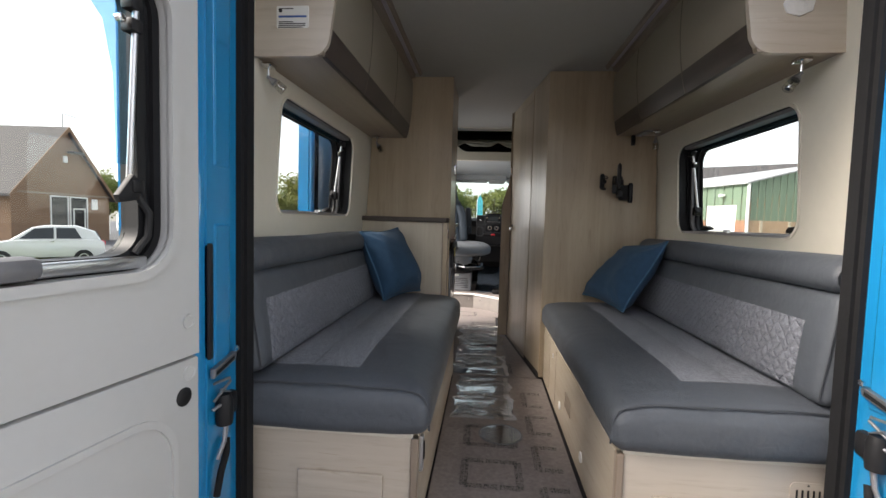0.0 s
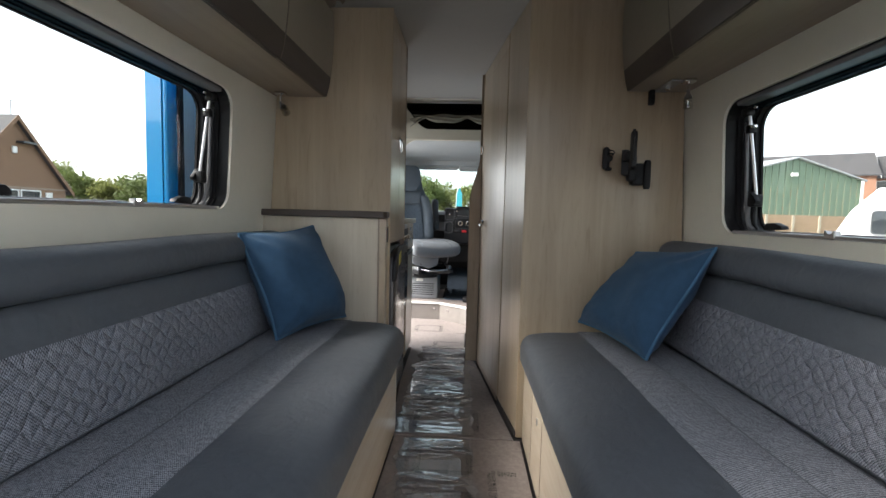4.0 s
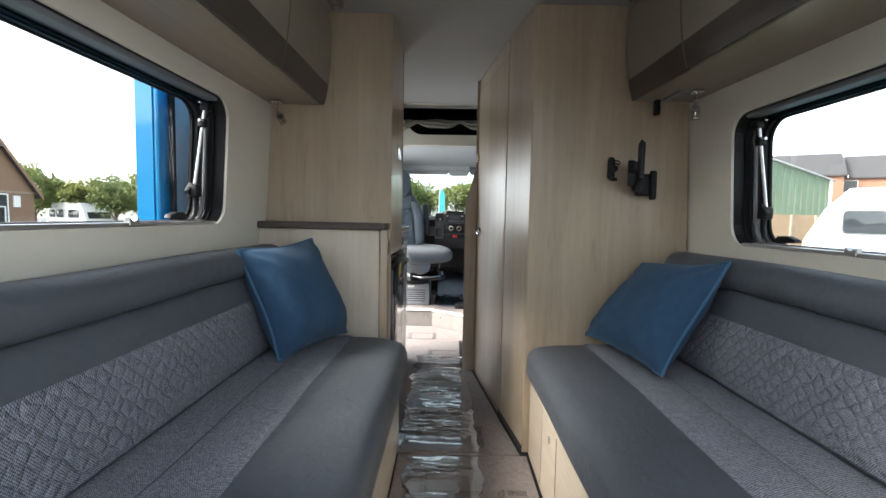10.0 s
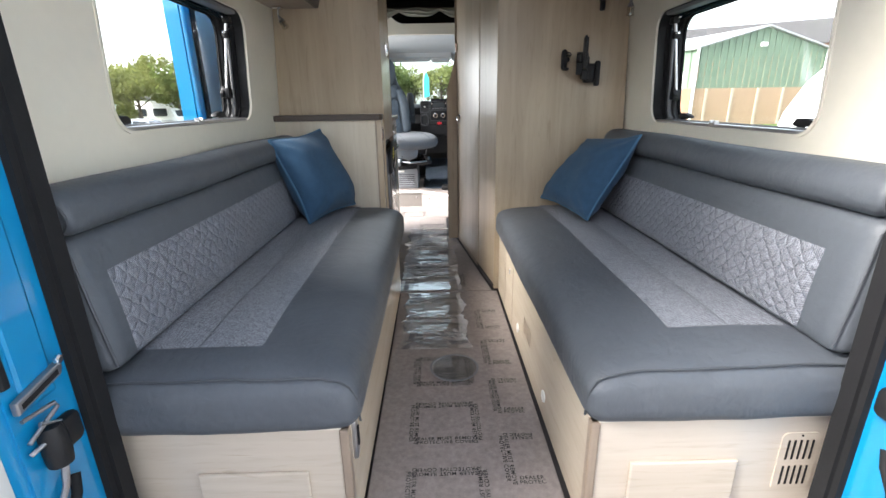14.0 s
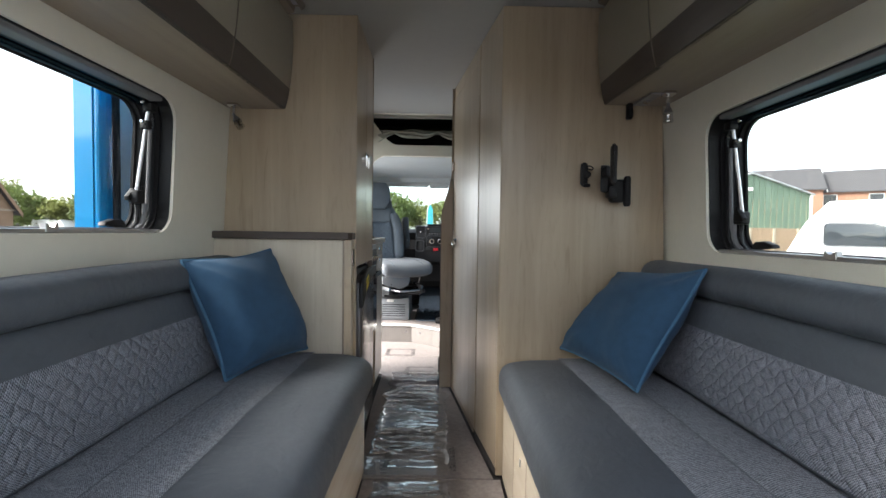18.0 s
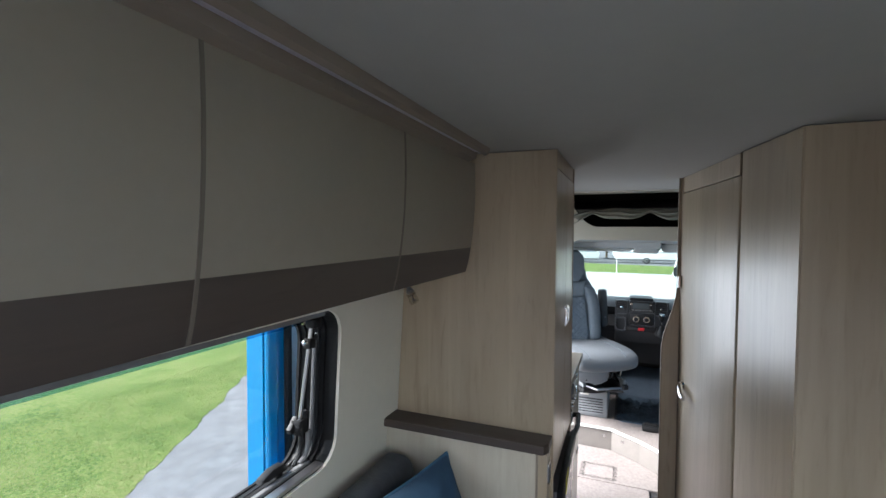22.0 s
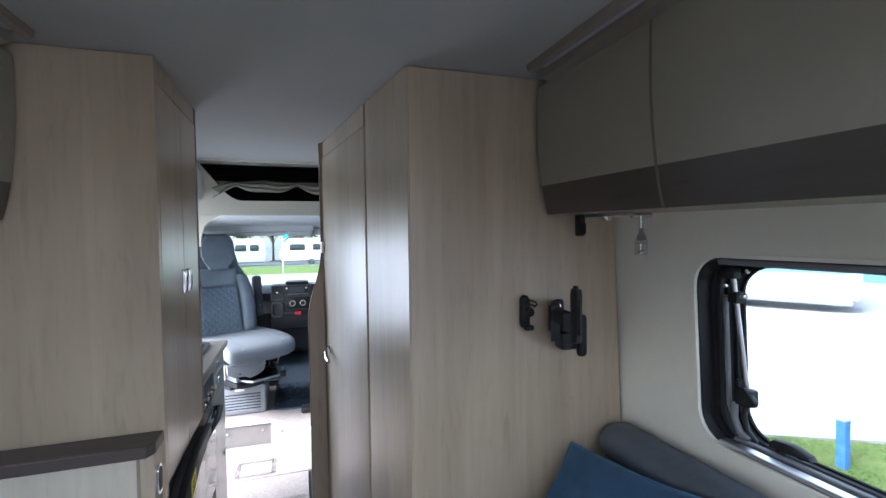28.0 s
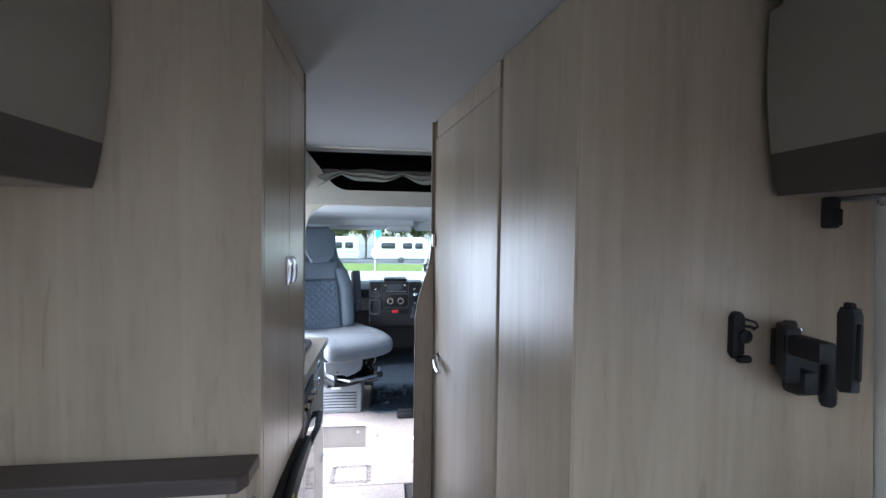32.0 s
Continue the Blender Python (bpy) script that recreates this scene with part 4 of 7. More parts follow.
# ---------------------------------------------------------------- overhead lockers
# same oak in a darker colour, painting in the shade beneath the lockers
WOOD_SHADED = wood_mat("washed_oak_shaded", (0.33, 0.27, 0.205), (0.24, 0.19, 0.14), "y", 0.4)
def locker_run(s, tip, y0, y1, zr, zf, seams):
    """Overhead lockers on side s: tip is the front lower edge's distance from the middle; the underside climbs from zr to zf."""
    sx = lambda o: CX + s * o
    run = empty("overhead_locker", "oak overhead locker, taupe doors with a dark lower band", "overhead locker", "overhead lockers",
                at=(sx(0.85), y0, zr))
    zb = lambda y: zr + (zf - zr) * (y - y0) / (y1 - y0)

    def sheet(nm, prof, material, label="", ya=y0, yb=y1, follow=1.0):
        bm = bmesh.new()
        rows = []
        for y in (ya, yb):
            d = (zb(y) - zf) * follow
            rows.append([bm.verts.new((sx(o), y, z + d * max(0.0, min(1.0, (TOP - z) / 0.39)))) for o, z in prof])
        n = len(prof)
        for i in range(n):
            bm.faces.new((rows[0][i], rows[0][(i + 1) % n], rows[1][(i + 1) % n], rows[1][i]))
        bm.faces.new(rows[0][::-1])
        bm.faces.new(rows[1])
        return under(run, part(nm, bm, material, label=label, smooth=True))
    W = 0.895
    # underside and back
    sheet("underside", [(tip + 0.008, zf), (W - 0.005, zf), (W - 0.005, zf + 0.014), (tip + 0.004, zf + 0.014)], WOOD_SHADED)
    sheet("carcass", [(tip + 0.03, zf + 0.015), (W - 0.01, zf + 0.015), (W - 0.04, TOP - 0.002), (tip + 0.0, TOP - 0.002), (tip - 0.008, zf + 0.2)], TAUPE,
          ya=y0 + 0.02, yb=y1 - 0.005)
    # doors: convex faces, each split by a pale seam
    cuts = [y0 + 0.017] + seams + [y1 - 0.004]
    hgt = TOP - 0.035 - zf
    curve = [(tip - 0.032 * math.sin(math.pi * 0.62 * q ** 0.8), zf + q * hgt) for q in [0, 0.08, 0.155, 0.228] + [0.228 + 0.772 * i / 9 for i in range(1, 10)]]
    cut = 3
    for a, b in zip(cuts, cuts[1:]):
        lo = curve[:cut + 1]
        hi = curve[cut:]
        sheet("dark_band", lo + [(o + 0.018, z) for o, z in lo[::-1]], DARKWOOD, "dark brown lower band of the locker door", a + 0.003, b - 0.003)
        sheet("locker_door", hi + [(o + 0.018, z) for o, z in hi[::-1]], TAUPE, "taupe curved locker door", a + 0.003, b - 0.003)
    for a in seams:
        line = [(o - 0.0015, z) for o, z in curve]
        sheet("seam_strip", line + [(o + 0.01, z) for o, z in line[::-1]], SEAM, "", a - 0.003, a + 0.003)
    # oak end panel with a rounded lower corner
    prof = [(W, zf - 0.004)]
    for i in range(7):
        a = radians(270 - 90 * i / 6)
        prof.append((tip + 0.045 + 0.06 * math.cos(a), zf + 0.056 + 0.06 * math.sin(a)))
    prof += [(tip - 0.036, zf + 0.2), (tip - 0.036, TOP - 0.003), (W - 0.03, TOP - 0.003)]
    sheet("end_panel", prof, WOOD_X, ya=y0 - 0.002, yb=y0 + 0.016)
    # cornice with a light strip at the ceiling
    sheet("cornice", [(tip - 0.10, TOP - 0.001), (tip - 0.095, TOP - 0.016), (tip - 0.085, TOP - 0.022), (tip - 0.08, TOP - 0.006), (tip - 0.06, TOP - 0.006),
                      (tip - 0.055, TOP - 0.03), (tip - 0.02, TOP - 0.04), (tip - 0.01, TOP - 0.001)], CORNICE, "brown cornice moulding", y0, y1 - 0.07, 0)
    sheet("light_strip", [(tip - 0.0795, TOP - 0.008), (tip - 0.0795, TOP - 0.014), (tip - 0.0605, TOP - 0.014), (tip - 0.0605, TOP - 0.008)], LAVENDER,
          "unlit lavender light strip", y0 + 0.05, y1 - 0.1, 0)
    return run


locker_run(-1, 0.648, 1.85, 3.366, 2.036, 2.052, [2.32, 2.85])
locker_run(1, 0.638, 1.85, 3.25, 2.038, 2.06, [2.31, 2.82])


# ---------------------------------------------------------------- tall units and kitchen
def slab(pts, z0, z1, name, material, parent, label="", bevel=0.0):
    return under(parent, part(name, bm_prism(pts, "z", z0, z1, bevel), material, label=label))


wardrobe = empty("tall_cupboard", "floor to ceiling washed oak cupboard with side doors", "cupboard", at=(-0.6, 3.6, F))
XS = -0.303
WL = CX - 0.93
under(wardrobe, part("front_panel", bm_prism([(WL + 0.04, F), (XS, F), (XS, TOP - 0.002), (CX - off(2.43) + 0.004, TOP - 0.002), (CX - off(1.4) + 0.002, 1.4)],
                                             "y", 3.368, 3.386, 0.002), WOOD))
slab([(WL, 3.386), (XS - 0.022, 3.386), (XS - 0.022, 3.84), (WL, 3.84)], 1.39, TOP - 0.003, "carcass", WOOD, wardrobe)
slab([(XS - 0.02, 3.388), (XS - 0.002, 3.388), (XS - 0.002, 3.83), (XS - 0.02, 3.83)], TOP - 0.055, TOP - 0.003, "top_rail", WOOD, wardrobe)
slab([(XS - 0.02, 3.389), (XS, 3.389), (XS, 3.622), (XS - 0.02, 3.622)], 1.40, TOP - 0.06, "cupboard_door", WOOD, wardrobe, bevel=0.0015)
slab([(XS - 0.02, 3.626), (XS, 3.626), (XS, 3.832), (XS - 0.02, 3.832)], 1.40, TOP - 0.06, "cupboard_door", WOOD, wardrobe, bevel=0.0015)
slab([(XS - 0.024, 3.834), (XS + 0.002, 3.834), (XS + 0.002, 3.846), (XS - 0.024, 3.846)], 1.36, TOP - 0.003, "edge_post", EDGE, wardrobe)
for yy in (3.594, 3.654):
    hd_ = under(wardrobe, part("door_handle", bm_prism([(0.0, 1.848), (0.008, 1.852), (0.012, 1.866), (0.012, 1.900), (0.008, 1.914), (0.0, 1.918)], "y", yy - 0.012, yy + 0.012, 0.003), CHROME, smooth=True, m=Matrix.Translation((XS + 0.001, 0, 0))))
    under(hd_, part("handle_recess", bm_prism(rounded(yy - 0.008, yy + 0.008, 1.866, 1.900, 0.005), "x", XS + 0.013, XS + 0.0136), BLACK))

fridge = empty("fridge", "black fridge with a curved top and yellow energy sticker", "fridge", at=(-0.6, 3.6, F))
slab([(WL, 3.40), (XS - 0.02, 3.40), (XS - 0.02, 3.835), (WL, 3.835)], F + 0.05, 1.375, "body", BLACK, fridge)
prof = [(3.415, F + 0.07), (3.415, 1.295), (3.43, 1.325), (3.5, 1.35), (3.62, 1.362), (3.75, 1.366), (3.828, 1.367), (3.828, F + 0.07)]
under(fridge, part("fridge_door", bm_prism([(y, z) for y, z in prof], "x", XS - 0.018, XS + 0.012, 0.006), mat("fridge_grey_gloss", (0.09, 0.085, 0.09), 0.18, noise_scale=6), smooth=True))
band = [(3.408, 1.215), (3.408, 1.30), (3.43, 1.333), (3.5, 1.358), (3.62, 1.37), (3.832, 1.374), (3.832, 1.335), (3.62, 1.32), (3.5, 1.29), (3.44, 1.24)]
under(fridge, part("handle_lip", bm_prism(band, "x", XS + 0.004, XS + 0.026, 0.007), BLACK, smooth=True))
under(fridge, part("energy_sticker", bm_prism([(3.50, 1.285), (3.56, 1.302), (3.56, 1.352), (3.50, 1.337)], "x", XS + 0.026, XS + 0.0272), YELLOW, label="yellow rating sticker"))
for k in range(3):
    under(fridge, part("sticker_print", bm_prism([(3.51, 1.30 + 0.012 * k), (3.545, 1.309 + 0.012 * k), (3.545, 1.314 + 0.012 * k), (3.51, 1.305 + 0.012 * k)], "x", XS + 0.0272, XS + 0.0277), INK))

low = empty("low_cabinet", "low washed oak cabinet under a dark shelf", "cabinet", at=(-0.6, 3.33, F))
under(low, part("front_panel", bm_box(CX - 0.916, -0.345, 3.298, 3.316, F, 1.513, 0.002), WOOD_PALE))
slab([(CX - 0.916, 3.318), (-0.33, 3.318), (-0.33, 3.366), (CX - 0.916, 3.366)], F, 1.513, "carcass", WOOD, low)
under(low, part("edge_trim", bm_box(-0.345, -0.339, 3.296, 3.318, F, 1.513, 0.001), EDGE))
slab([(-0.338, 3.297), (-0.312, 3.305), (-0.312, 3.366), (-0.338, 3.366)], F, 1.513, "side_post", WOOD, low, bevel=0.002)
under(low, part("recess_handle", bm_prism(rounded(3.315, 3.352, 1.405, 1.475, 0.012), "x", -0.3125, -0.307, 0.002), CHROME))
under(low, part("recess_cup", bm_prism(rounded(3.321, 3.346, 1.413, 1.467, 0.009), "x", -0.307, -0.3062), BLACK))
shelf = part("shelf", bm_prism([(CX - 0.916, 3.278), (-0.318, 3.278), (-0.306, 3.30), (-0.306, 3.367), (CX - 0.916, 3.367)], "z", 1.514, 1.543, 0.004), DARKSHELF)
part("edge_strip", bm_box(CX - 0.914, -0.319, 3.274, 3.2779, 1.516, 1.541, 0.001), DARKSHELF, shelf)
tagged(shelf, "dark brown laminate shelf on the low cabinet", "shelf")

wash = empty("washroom_unit", "washed oak washroom enclosure with a narrow door", "washroom", at=(0.6, 3.7, F))
A, B, C = Vector((0.288, 3.266)), Vector((0.234, 3.616)), Vector((0.136, 4.318))
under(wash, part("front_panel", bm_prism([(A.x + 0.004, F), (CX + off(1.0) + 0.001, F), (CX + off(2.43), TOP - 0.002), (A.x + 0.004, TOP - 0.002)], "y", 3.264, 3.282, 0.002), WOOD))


def lean_slab(p, q, t, z0, z1, name, material, a=0.0, b=1.0, out=0.0, label="", bevel=0.002):
    """An upright board along the line p-q, from the share a to the share b of it; t is its thickness away from the aisle."""
    d = (q - p).normalized()
    nrm = Vector((d.y, -d.x))
    p1, q1 = p.lerp(q, a) - nrm * out, p.lerp(q, b) - nrm * out
    return slab([p1, q1, q1 + nrm * t, p1 + nrm * t], z0, z1, name, material, wash, label, bevel)


lean_slab(A, B, 0.02, F, TOP - 0.002, "corner_panel", WOOD, 0.0, 0.985, bevel=0.004)
lean_slab(A, B, 0.018, F, TOP - 0.002, "corner_gap", MATEDGE, 0.985, 1.0, -0.006)
# door leaf with a rolled rear edge
dd_ = (C - B).normalized()
nn_ = Vector((dd_.y, -dd_.x))
leaf_ = [B.lerp(C, 0.965), B.lerp(C, 0.965) + nn_ * 0.03, B + nn_ * 0.03]
for i in range(9):
    a = radians(10 * i + 5)
    leaf_.append(B + dd_ * 0.026 * (1 - math.cos(a)) + nn_ * 0.026 * (1 - math.sin(a)))
slab(leaf_, F + 0.03, TOP - 0.078, "washroom_door", WOOD, wash, "narrow washed oak washroom door with a rolled edge", 0.0)
wash.children[-1].data.shade_smooth()
wash.children[-1].data.set_sharp_from_angle(angle=radians(38))
lean_slab(B, C, 0.02, TOP - 0.073, TOP - 0.002, "door_header", WOOD, 0.03, 0.966, -0.002)
lean_slab(B, C, 0.022, F, TOP - 0.003, "door_post", EDGE, 0.967, 0.998, 0.0)
lean_slab(B, C, 0.02, F, F + 0.028, "threshold", EDGE, 0.064, 0.975)
lean_slab(A, B, 0.004, F, F + 0.03, "kick_strip", MATEDGE, 0.0, 1.0, 0.003)
# end board with a wavy front edge
def wave(z):
    """The free edge of the end board."""
    t_ = max(0.0, min(1.0, (1.93 - z) / 0.30))
    return 0.128 - 0.062 * (3 * t_ * t_ - 2 * t_ ** 3)


pts = [(wave(F + (TOP - F) * i / 40), F + (TOP - 0.003 - F) * i / 40) for i in range(41)] + [(0.92, TOP - 0.003), (0.92, F)]
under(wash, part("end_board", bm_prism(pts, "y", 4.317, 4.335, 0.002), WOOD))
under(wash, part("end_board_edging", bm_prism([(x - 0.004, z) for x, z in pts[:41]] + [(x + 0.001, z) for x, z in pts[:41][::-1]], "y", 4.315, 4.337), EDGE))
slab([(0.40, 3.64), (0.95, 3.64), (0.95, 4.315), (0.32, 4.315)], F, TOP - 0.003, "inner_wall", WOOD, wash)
d = (C - B).normalized()
n_ = Vector((d.y, -d.x))
hp = B.lerp(C, 0.86)
hz = 1.495
hnd = part("door_handle", bm_tube([(hp.x - n_.x * q, hp.y - n_.y * q + dy, hz + dz) for q, dy, dz in
                                   ((0.0, 0.0, 0.0), (0.012, 0.0, 0.0), (0.016, -0.012, -0.002), (0.017, -0.04, -0.008), (0.016, -0.085, -0.018), (0.013, -0.115, -0.024))],
                                  [0.020, 0.015, 0.015, 0.014, 0.013, 0.009], 12), CHROME, smooth=True)
under(wash, hnd)
cp = C + n_ * 0.0 - d * 0.004
under(wash, part("door_catch", bm_box(cp.x - 0.012, cp.x + 0.002, cp.y - 0.03, cp.y - 0.005, 1.93, 1.985, 0.003), CHROME))

kitchen = empty("kitchen_unit", "oak kitchen unit with an oven and drawers", "kitchen unit", at=(-0.6, 4.2, F))
XK = -0.335
slab([(WL, 3.85), (XK - 0.02, 3.85), (XK - 0.02, 4.56), (WL, 4.56)], F, 1.475, "carcass", WOOD, kitchen)
slab([(XK - 0.018, 4.235), (XK, 4.235), (XK, 4.552), (XK - 0.018, 4.552)], F + 0.05, 1.30, "cupboard_door", WOOD, kitchen, bevel=0.002)
slab([(XK - 0.018, 4.235), (XK, 4.235), (XK, 4.552), (XK - 0.018, 4.552)], 1.305, 1.40, "drawer", WOOD, kitchen, bevel=0.002)
slab([(XK - 0.018, 4.235), (XK, 4.235), (XK, 4.552), (XK - 0.018, 4.552)], 1.405, 1.47, "drawer", WOOD, kitchen, bevel=0.002)
for zz, yy in ((1.37, 4.36), (1.44, 4.36), (0.98, 4.50)):
    under(kitchen, part("handle", bm_box(XK - 0.001, XK + 0.008, yy - 0.02, yy + 0.02, zz - 0.012, zz + 0.012, 0.003), CHROME))
oven = empty("oven", "built-in black glass oven with a steel handle", "oven", at=(-0.5, 4.0, F))
under(oven, part("front", bm_box(XK - 0.018, XK + 0.002, 3.86, 4.225, 0.95, 1.47, 0.004), mat("oven_steel", (0.33, 0.33, 0.34), 0.3, 0.9)))
under(oven, part("glass_door", bm_box(XK + 0.002, XK + 0.012, 3.885, 4.2, 0.98, 1.30, 0.006), mat("black_glass", (0.02, 0.02, 0.022), 0.06)))
under(oven, part("control_panel", bm_box(XK + 0.002, XK + 0.008, 3.875, 4.21, 1.345, 1.445, 0.003), BLACK))
under(oven, part("door_handle", bm_tube([(XK + 0.01, 3.90, 1.30), (XK + 0.035, 3.905, 1.305), (XK + 0.045, 4.04, 1.31), (XK + 0.035, 4.18, 1.305), (XK + 0.01, 4.185, 1.30)], 0.011, 10), BLACK, smooth=True))
for k in range(4):
    under(oven, part("knob", bm_lathe([(0.014, 0), (0.013, 0.014), (0.009, 0.018)], 14, m=pose(XK + 0.008, 3.93 + 0.075 * k, 1.395, 0, 90)), CHROME, smooth=True))
top_ = part("worktop", bm_prism([(WL, 3.85), (XK + 0.012, 3.85), (XK + 0.016, 4.575), (WL, 4.575)], "z", 1.476, 1.506, 0.003), WOOD_Y)
tagged(top_, "pale oak laminate worktop", "worktop")
hob = empty("hob_sink", "steel hob and sink with a black glass lid", "hob", at=(-0.6, 4.2, 1.506))
under(hob, part("rim", bm_ring(rounded(-0.82, -0.375, 3.90, 4.50, 0.05), rounded(-0.80, -0.395, 3.92, 4.48, 0.045), "z", 1.5065, 1.516), BLACK))
under(hob, part("glass_lid", bm_prism(rounded(-0.805, -0.39, 3.915, 4.485, 0.045), "z", 1.507, 1.513), mat("hob_glass", (0.03, 0.03, 0.033), 0.05)))

# ---------------------------------------------------------------- cab
STEP = [(CX - 0.95, 5.535), (-0.18, 5.51), (0.01, 5.375), (0.17, 5.22), (CX + 0.95, 5.20)]
cabf = part("cab_floor", bm_prism(STEP + [(CX + 0.95, 7.0), (CX - 0.95, 7.0)], "z", F - 0.05, 0.707), mat("cab_step_laminate", (0.20, 0.18, 0.165), 0.5, noise_scale=12, var=0.1))
tagged(cabf, "raised cab floor with a pale laminate riser", "step", kind="structure")
cover = part("cab_floor_cover", bm_prism(STEP + [(CX + 0.95, 6.6), (CX - 0.95, 6.6)], "z", 0.7075, 0.715), CARPET, cabf)
trim = part("step_nosing", bm_tube([(x_, y_ - 0.003, 0.71) for x_, y_ in STEP], 0.011, 8), WHITEPL, cabf)
for x in (-0.46, -0.23, -0.1):
    part("riser_screw", bm_lathe([(0.012, 0), (0.01, 0.004)], 12, m=pose(x, 5.514 if x < -0.2 else 5.45, 0.655, 90)), CHROME, cabf)

shell = empty("cab_shell", "van cab with cream head trim and blue outside", "van cab", kind="structure", at=(CX, 6, F))
und = lambda nm, bm, m_, lb="", sm=False: under(shell, part(nm, bm, m_, label=lb, smooth=sm))
# head trim over the cab: cream band round a dark rooflight, then the grey headlining
hole = []
for x, z in rounded(CX - 0.55, CX + 0.55, 2.224, 2.495, 0.045):
    # the sides lean in towards the foot
    hole.append((CX + (x - CX) * (0.655 + 0.345 * min(1.0, (z - 2.224) / 0.212) ** 0.8), min(z, 2.438)))
und("over_cab_panel", bm_ring(spread(hole, CX - 0.9, CX + 0.9, 2.14, 2.53), hole, "y", 5.02, 5.06), LINING)
for s in (-1, 1):
    arch = [(0.9, 2.139), (0.44, 2.139), (0.475, 2.125), (0.51, 2.10), (0.535, 2.07), (0.55, 2.02), (0.555, 1.96), (0.9, 1.96)]
    und("arch_corner", bm_prism([(CX + s * o, z) for o, z in arch], "y", 5.03, 5.06), LINING)
und("speaker_pod", bm_prism([(-0.80, 2.19), (-0.54, 2.195), (-0.49, 2.225), (-0.472, 2.29), (-0.48, 2.38), (-0.51, 2.44), (-0.80, 2.44)], "y", 4.90, 5.02, 0.012), LINING, "cream moulded pod with a black speaker")
und("speaker", bm_prism(rounded(-0.608, -0.548, 2.275, 2.37, 0.012), "y", 4.892, 4.902, 0.003), BLACK)
und("speaker_grille", bm_prism(rounded(-0.60, -0.556, 2.285, 2.36, 0.008), "y", 4.888, 4.892), DASH)
und("rooflight_well", bm_ring(rounded(CX - 0.64, CX + 0.64, 2.205, 2.50, 0.05), rounded(CX - 0.62, CX + 0.62, 2.213, 2.495, 0.05), "y", 5.06, 5.6), BLACK)
und("rooflight_lid", bm_prism([(5.10, 2.345), (5.12, 2.335), (5.45, 2.40), (5.45, 2.42)], "x", CX - 0.6, CX + 0.6), mat("dark_grey_lid", (0.05, 0.05, 0.055), 0.45, noise_scale=20, var=0.1))
und("rooflight_back", bm_box(CX - 0.65, CX + 0.65, 5.6, 5.62, 2.2, 2.50), BLACK)
und("ceiling_return", bm_box(CX - 0.9, CX + 0.9, 4.946, 5.019, TOP + 0.06, TOP + 0.08), BLACK)
und("cab_roof", bm_box(CX - 0.95, CX + 0.95, 5.06, 6.3, 2.50, 2.54), CAR_BLUE)
prof = [(5.06, 2.137), (5.3, 2.142), (6.0, 2.12), (6.27, 2.085), (6.30, 2.06), (6.34, 2.07), (6.34, 2.13), (6.0, 2.18), (5.06, 2.19)]
und("headlining", bm_prism(prof, "x", CX - 0.93, CX + 0.93), CABTRIM)
und("header_shelf", bm_prism([(6.13, 2.118), (6.27, 2.083), (6.29, 2.05), (6.27, 2.04), (6.13, 2.06)], "x", CX - 0.75, CX + 0.12, 0.01), CABTRIM)
und("sun_visor", bm_prism(rounded(CX - 0.70, CX - 0.105, 2.022, 2.105, 0.03), "y", 6.235, 6.255, 0.006), mat("visor_vinyl", (0.46, 0.47, 0.47), 0.7, noise_scale=10, var=0.04))
und("sun_visor", bm_prism(rounded(CX + 0.125, CX + 0.70, 2.022, 2.105, 0.03), "y", 6.235, 6.255, 0.006), CABTRIM)
und("roof_console", bm_box(CX - 0.098, CX + 0.105, 6.16, 6.29, 2.012, 2.085, 0.02), CABTRIM)
for s in (-1, 1):
    x = CX + s * 0.90
    und("front_pillar", bm_tube([(x - s * 0.10, 6.28, 2.12), (x, 6.75, 1.75), (x + s * 0.03, 6.95, 1.55)], 0.045, 10), DASH)
    und("centre_pillar", bm_box(x - s * 0.02, x + s * 0.1, 5.58, 5.70, 0.6, 2.3, 0.02), CABTRIM)
    und("cab_door_panel", bm_box(x + s * 0.02, x + s * 0.1, 5.70, 6.9, 0.5, 1.52, 0.02), DASH)
    und("roof_side", bm_box(x - s * 0.0, x + s * 0.1, 5.06, 6.35, 2.08, 2.54, 0.02), LINING)
    und("window_rubber", bm_tube([(x + s * 0.03, 5.71, 1.53), (x + s * 0.02, 5.74, 2.05), (x - s * 0.0, 6.25, 2.07), (x + s * 0.02, 6.85, 1.56)], 0.018, 8), RUBBER)
und("belt_tower", bm_tube([(CX - 0.87, 5.66, 0.8), (CX - 0.86, 5.66, 1.9), (CX - 0.85, 5.68, 2.0)], 0.018, 8), BLACK)
und("bulkhead", bm_box(CX - 0.93, CX + 0.93, 6.6, 6.64, 0.7, 1.45), DASH)
und("cab_carpet", bm_box(CX - 0.93, CX + 0.93, 6.3, 6.62, 0.716, 0.722), DASH)
und("bonnet", bm_box(CX - 0.95, CX + 0.95, 6.95, 7.6, 0.4, 1.42, 0.1), CAR_BLUE)
ws = part("windscreen", bm_prism([(6.29, 2.09), (6.97, 1.45), (6.975, 1.455), (6.295, 2.095)], "x", CX - 0.9, CX + 0.9), SCREEN)
tagged(ws, "raked clear windscreen of the van", "windscreen", kind="structure").visible_shadow = False

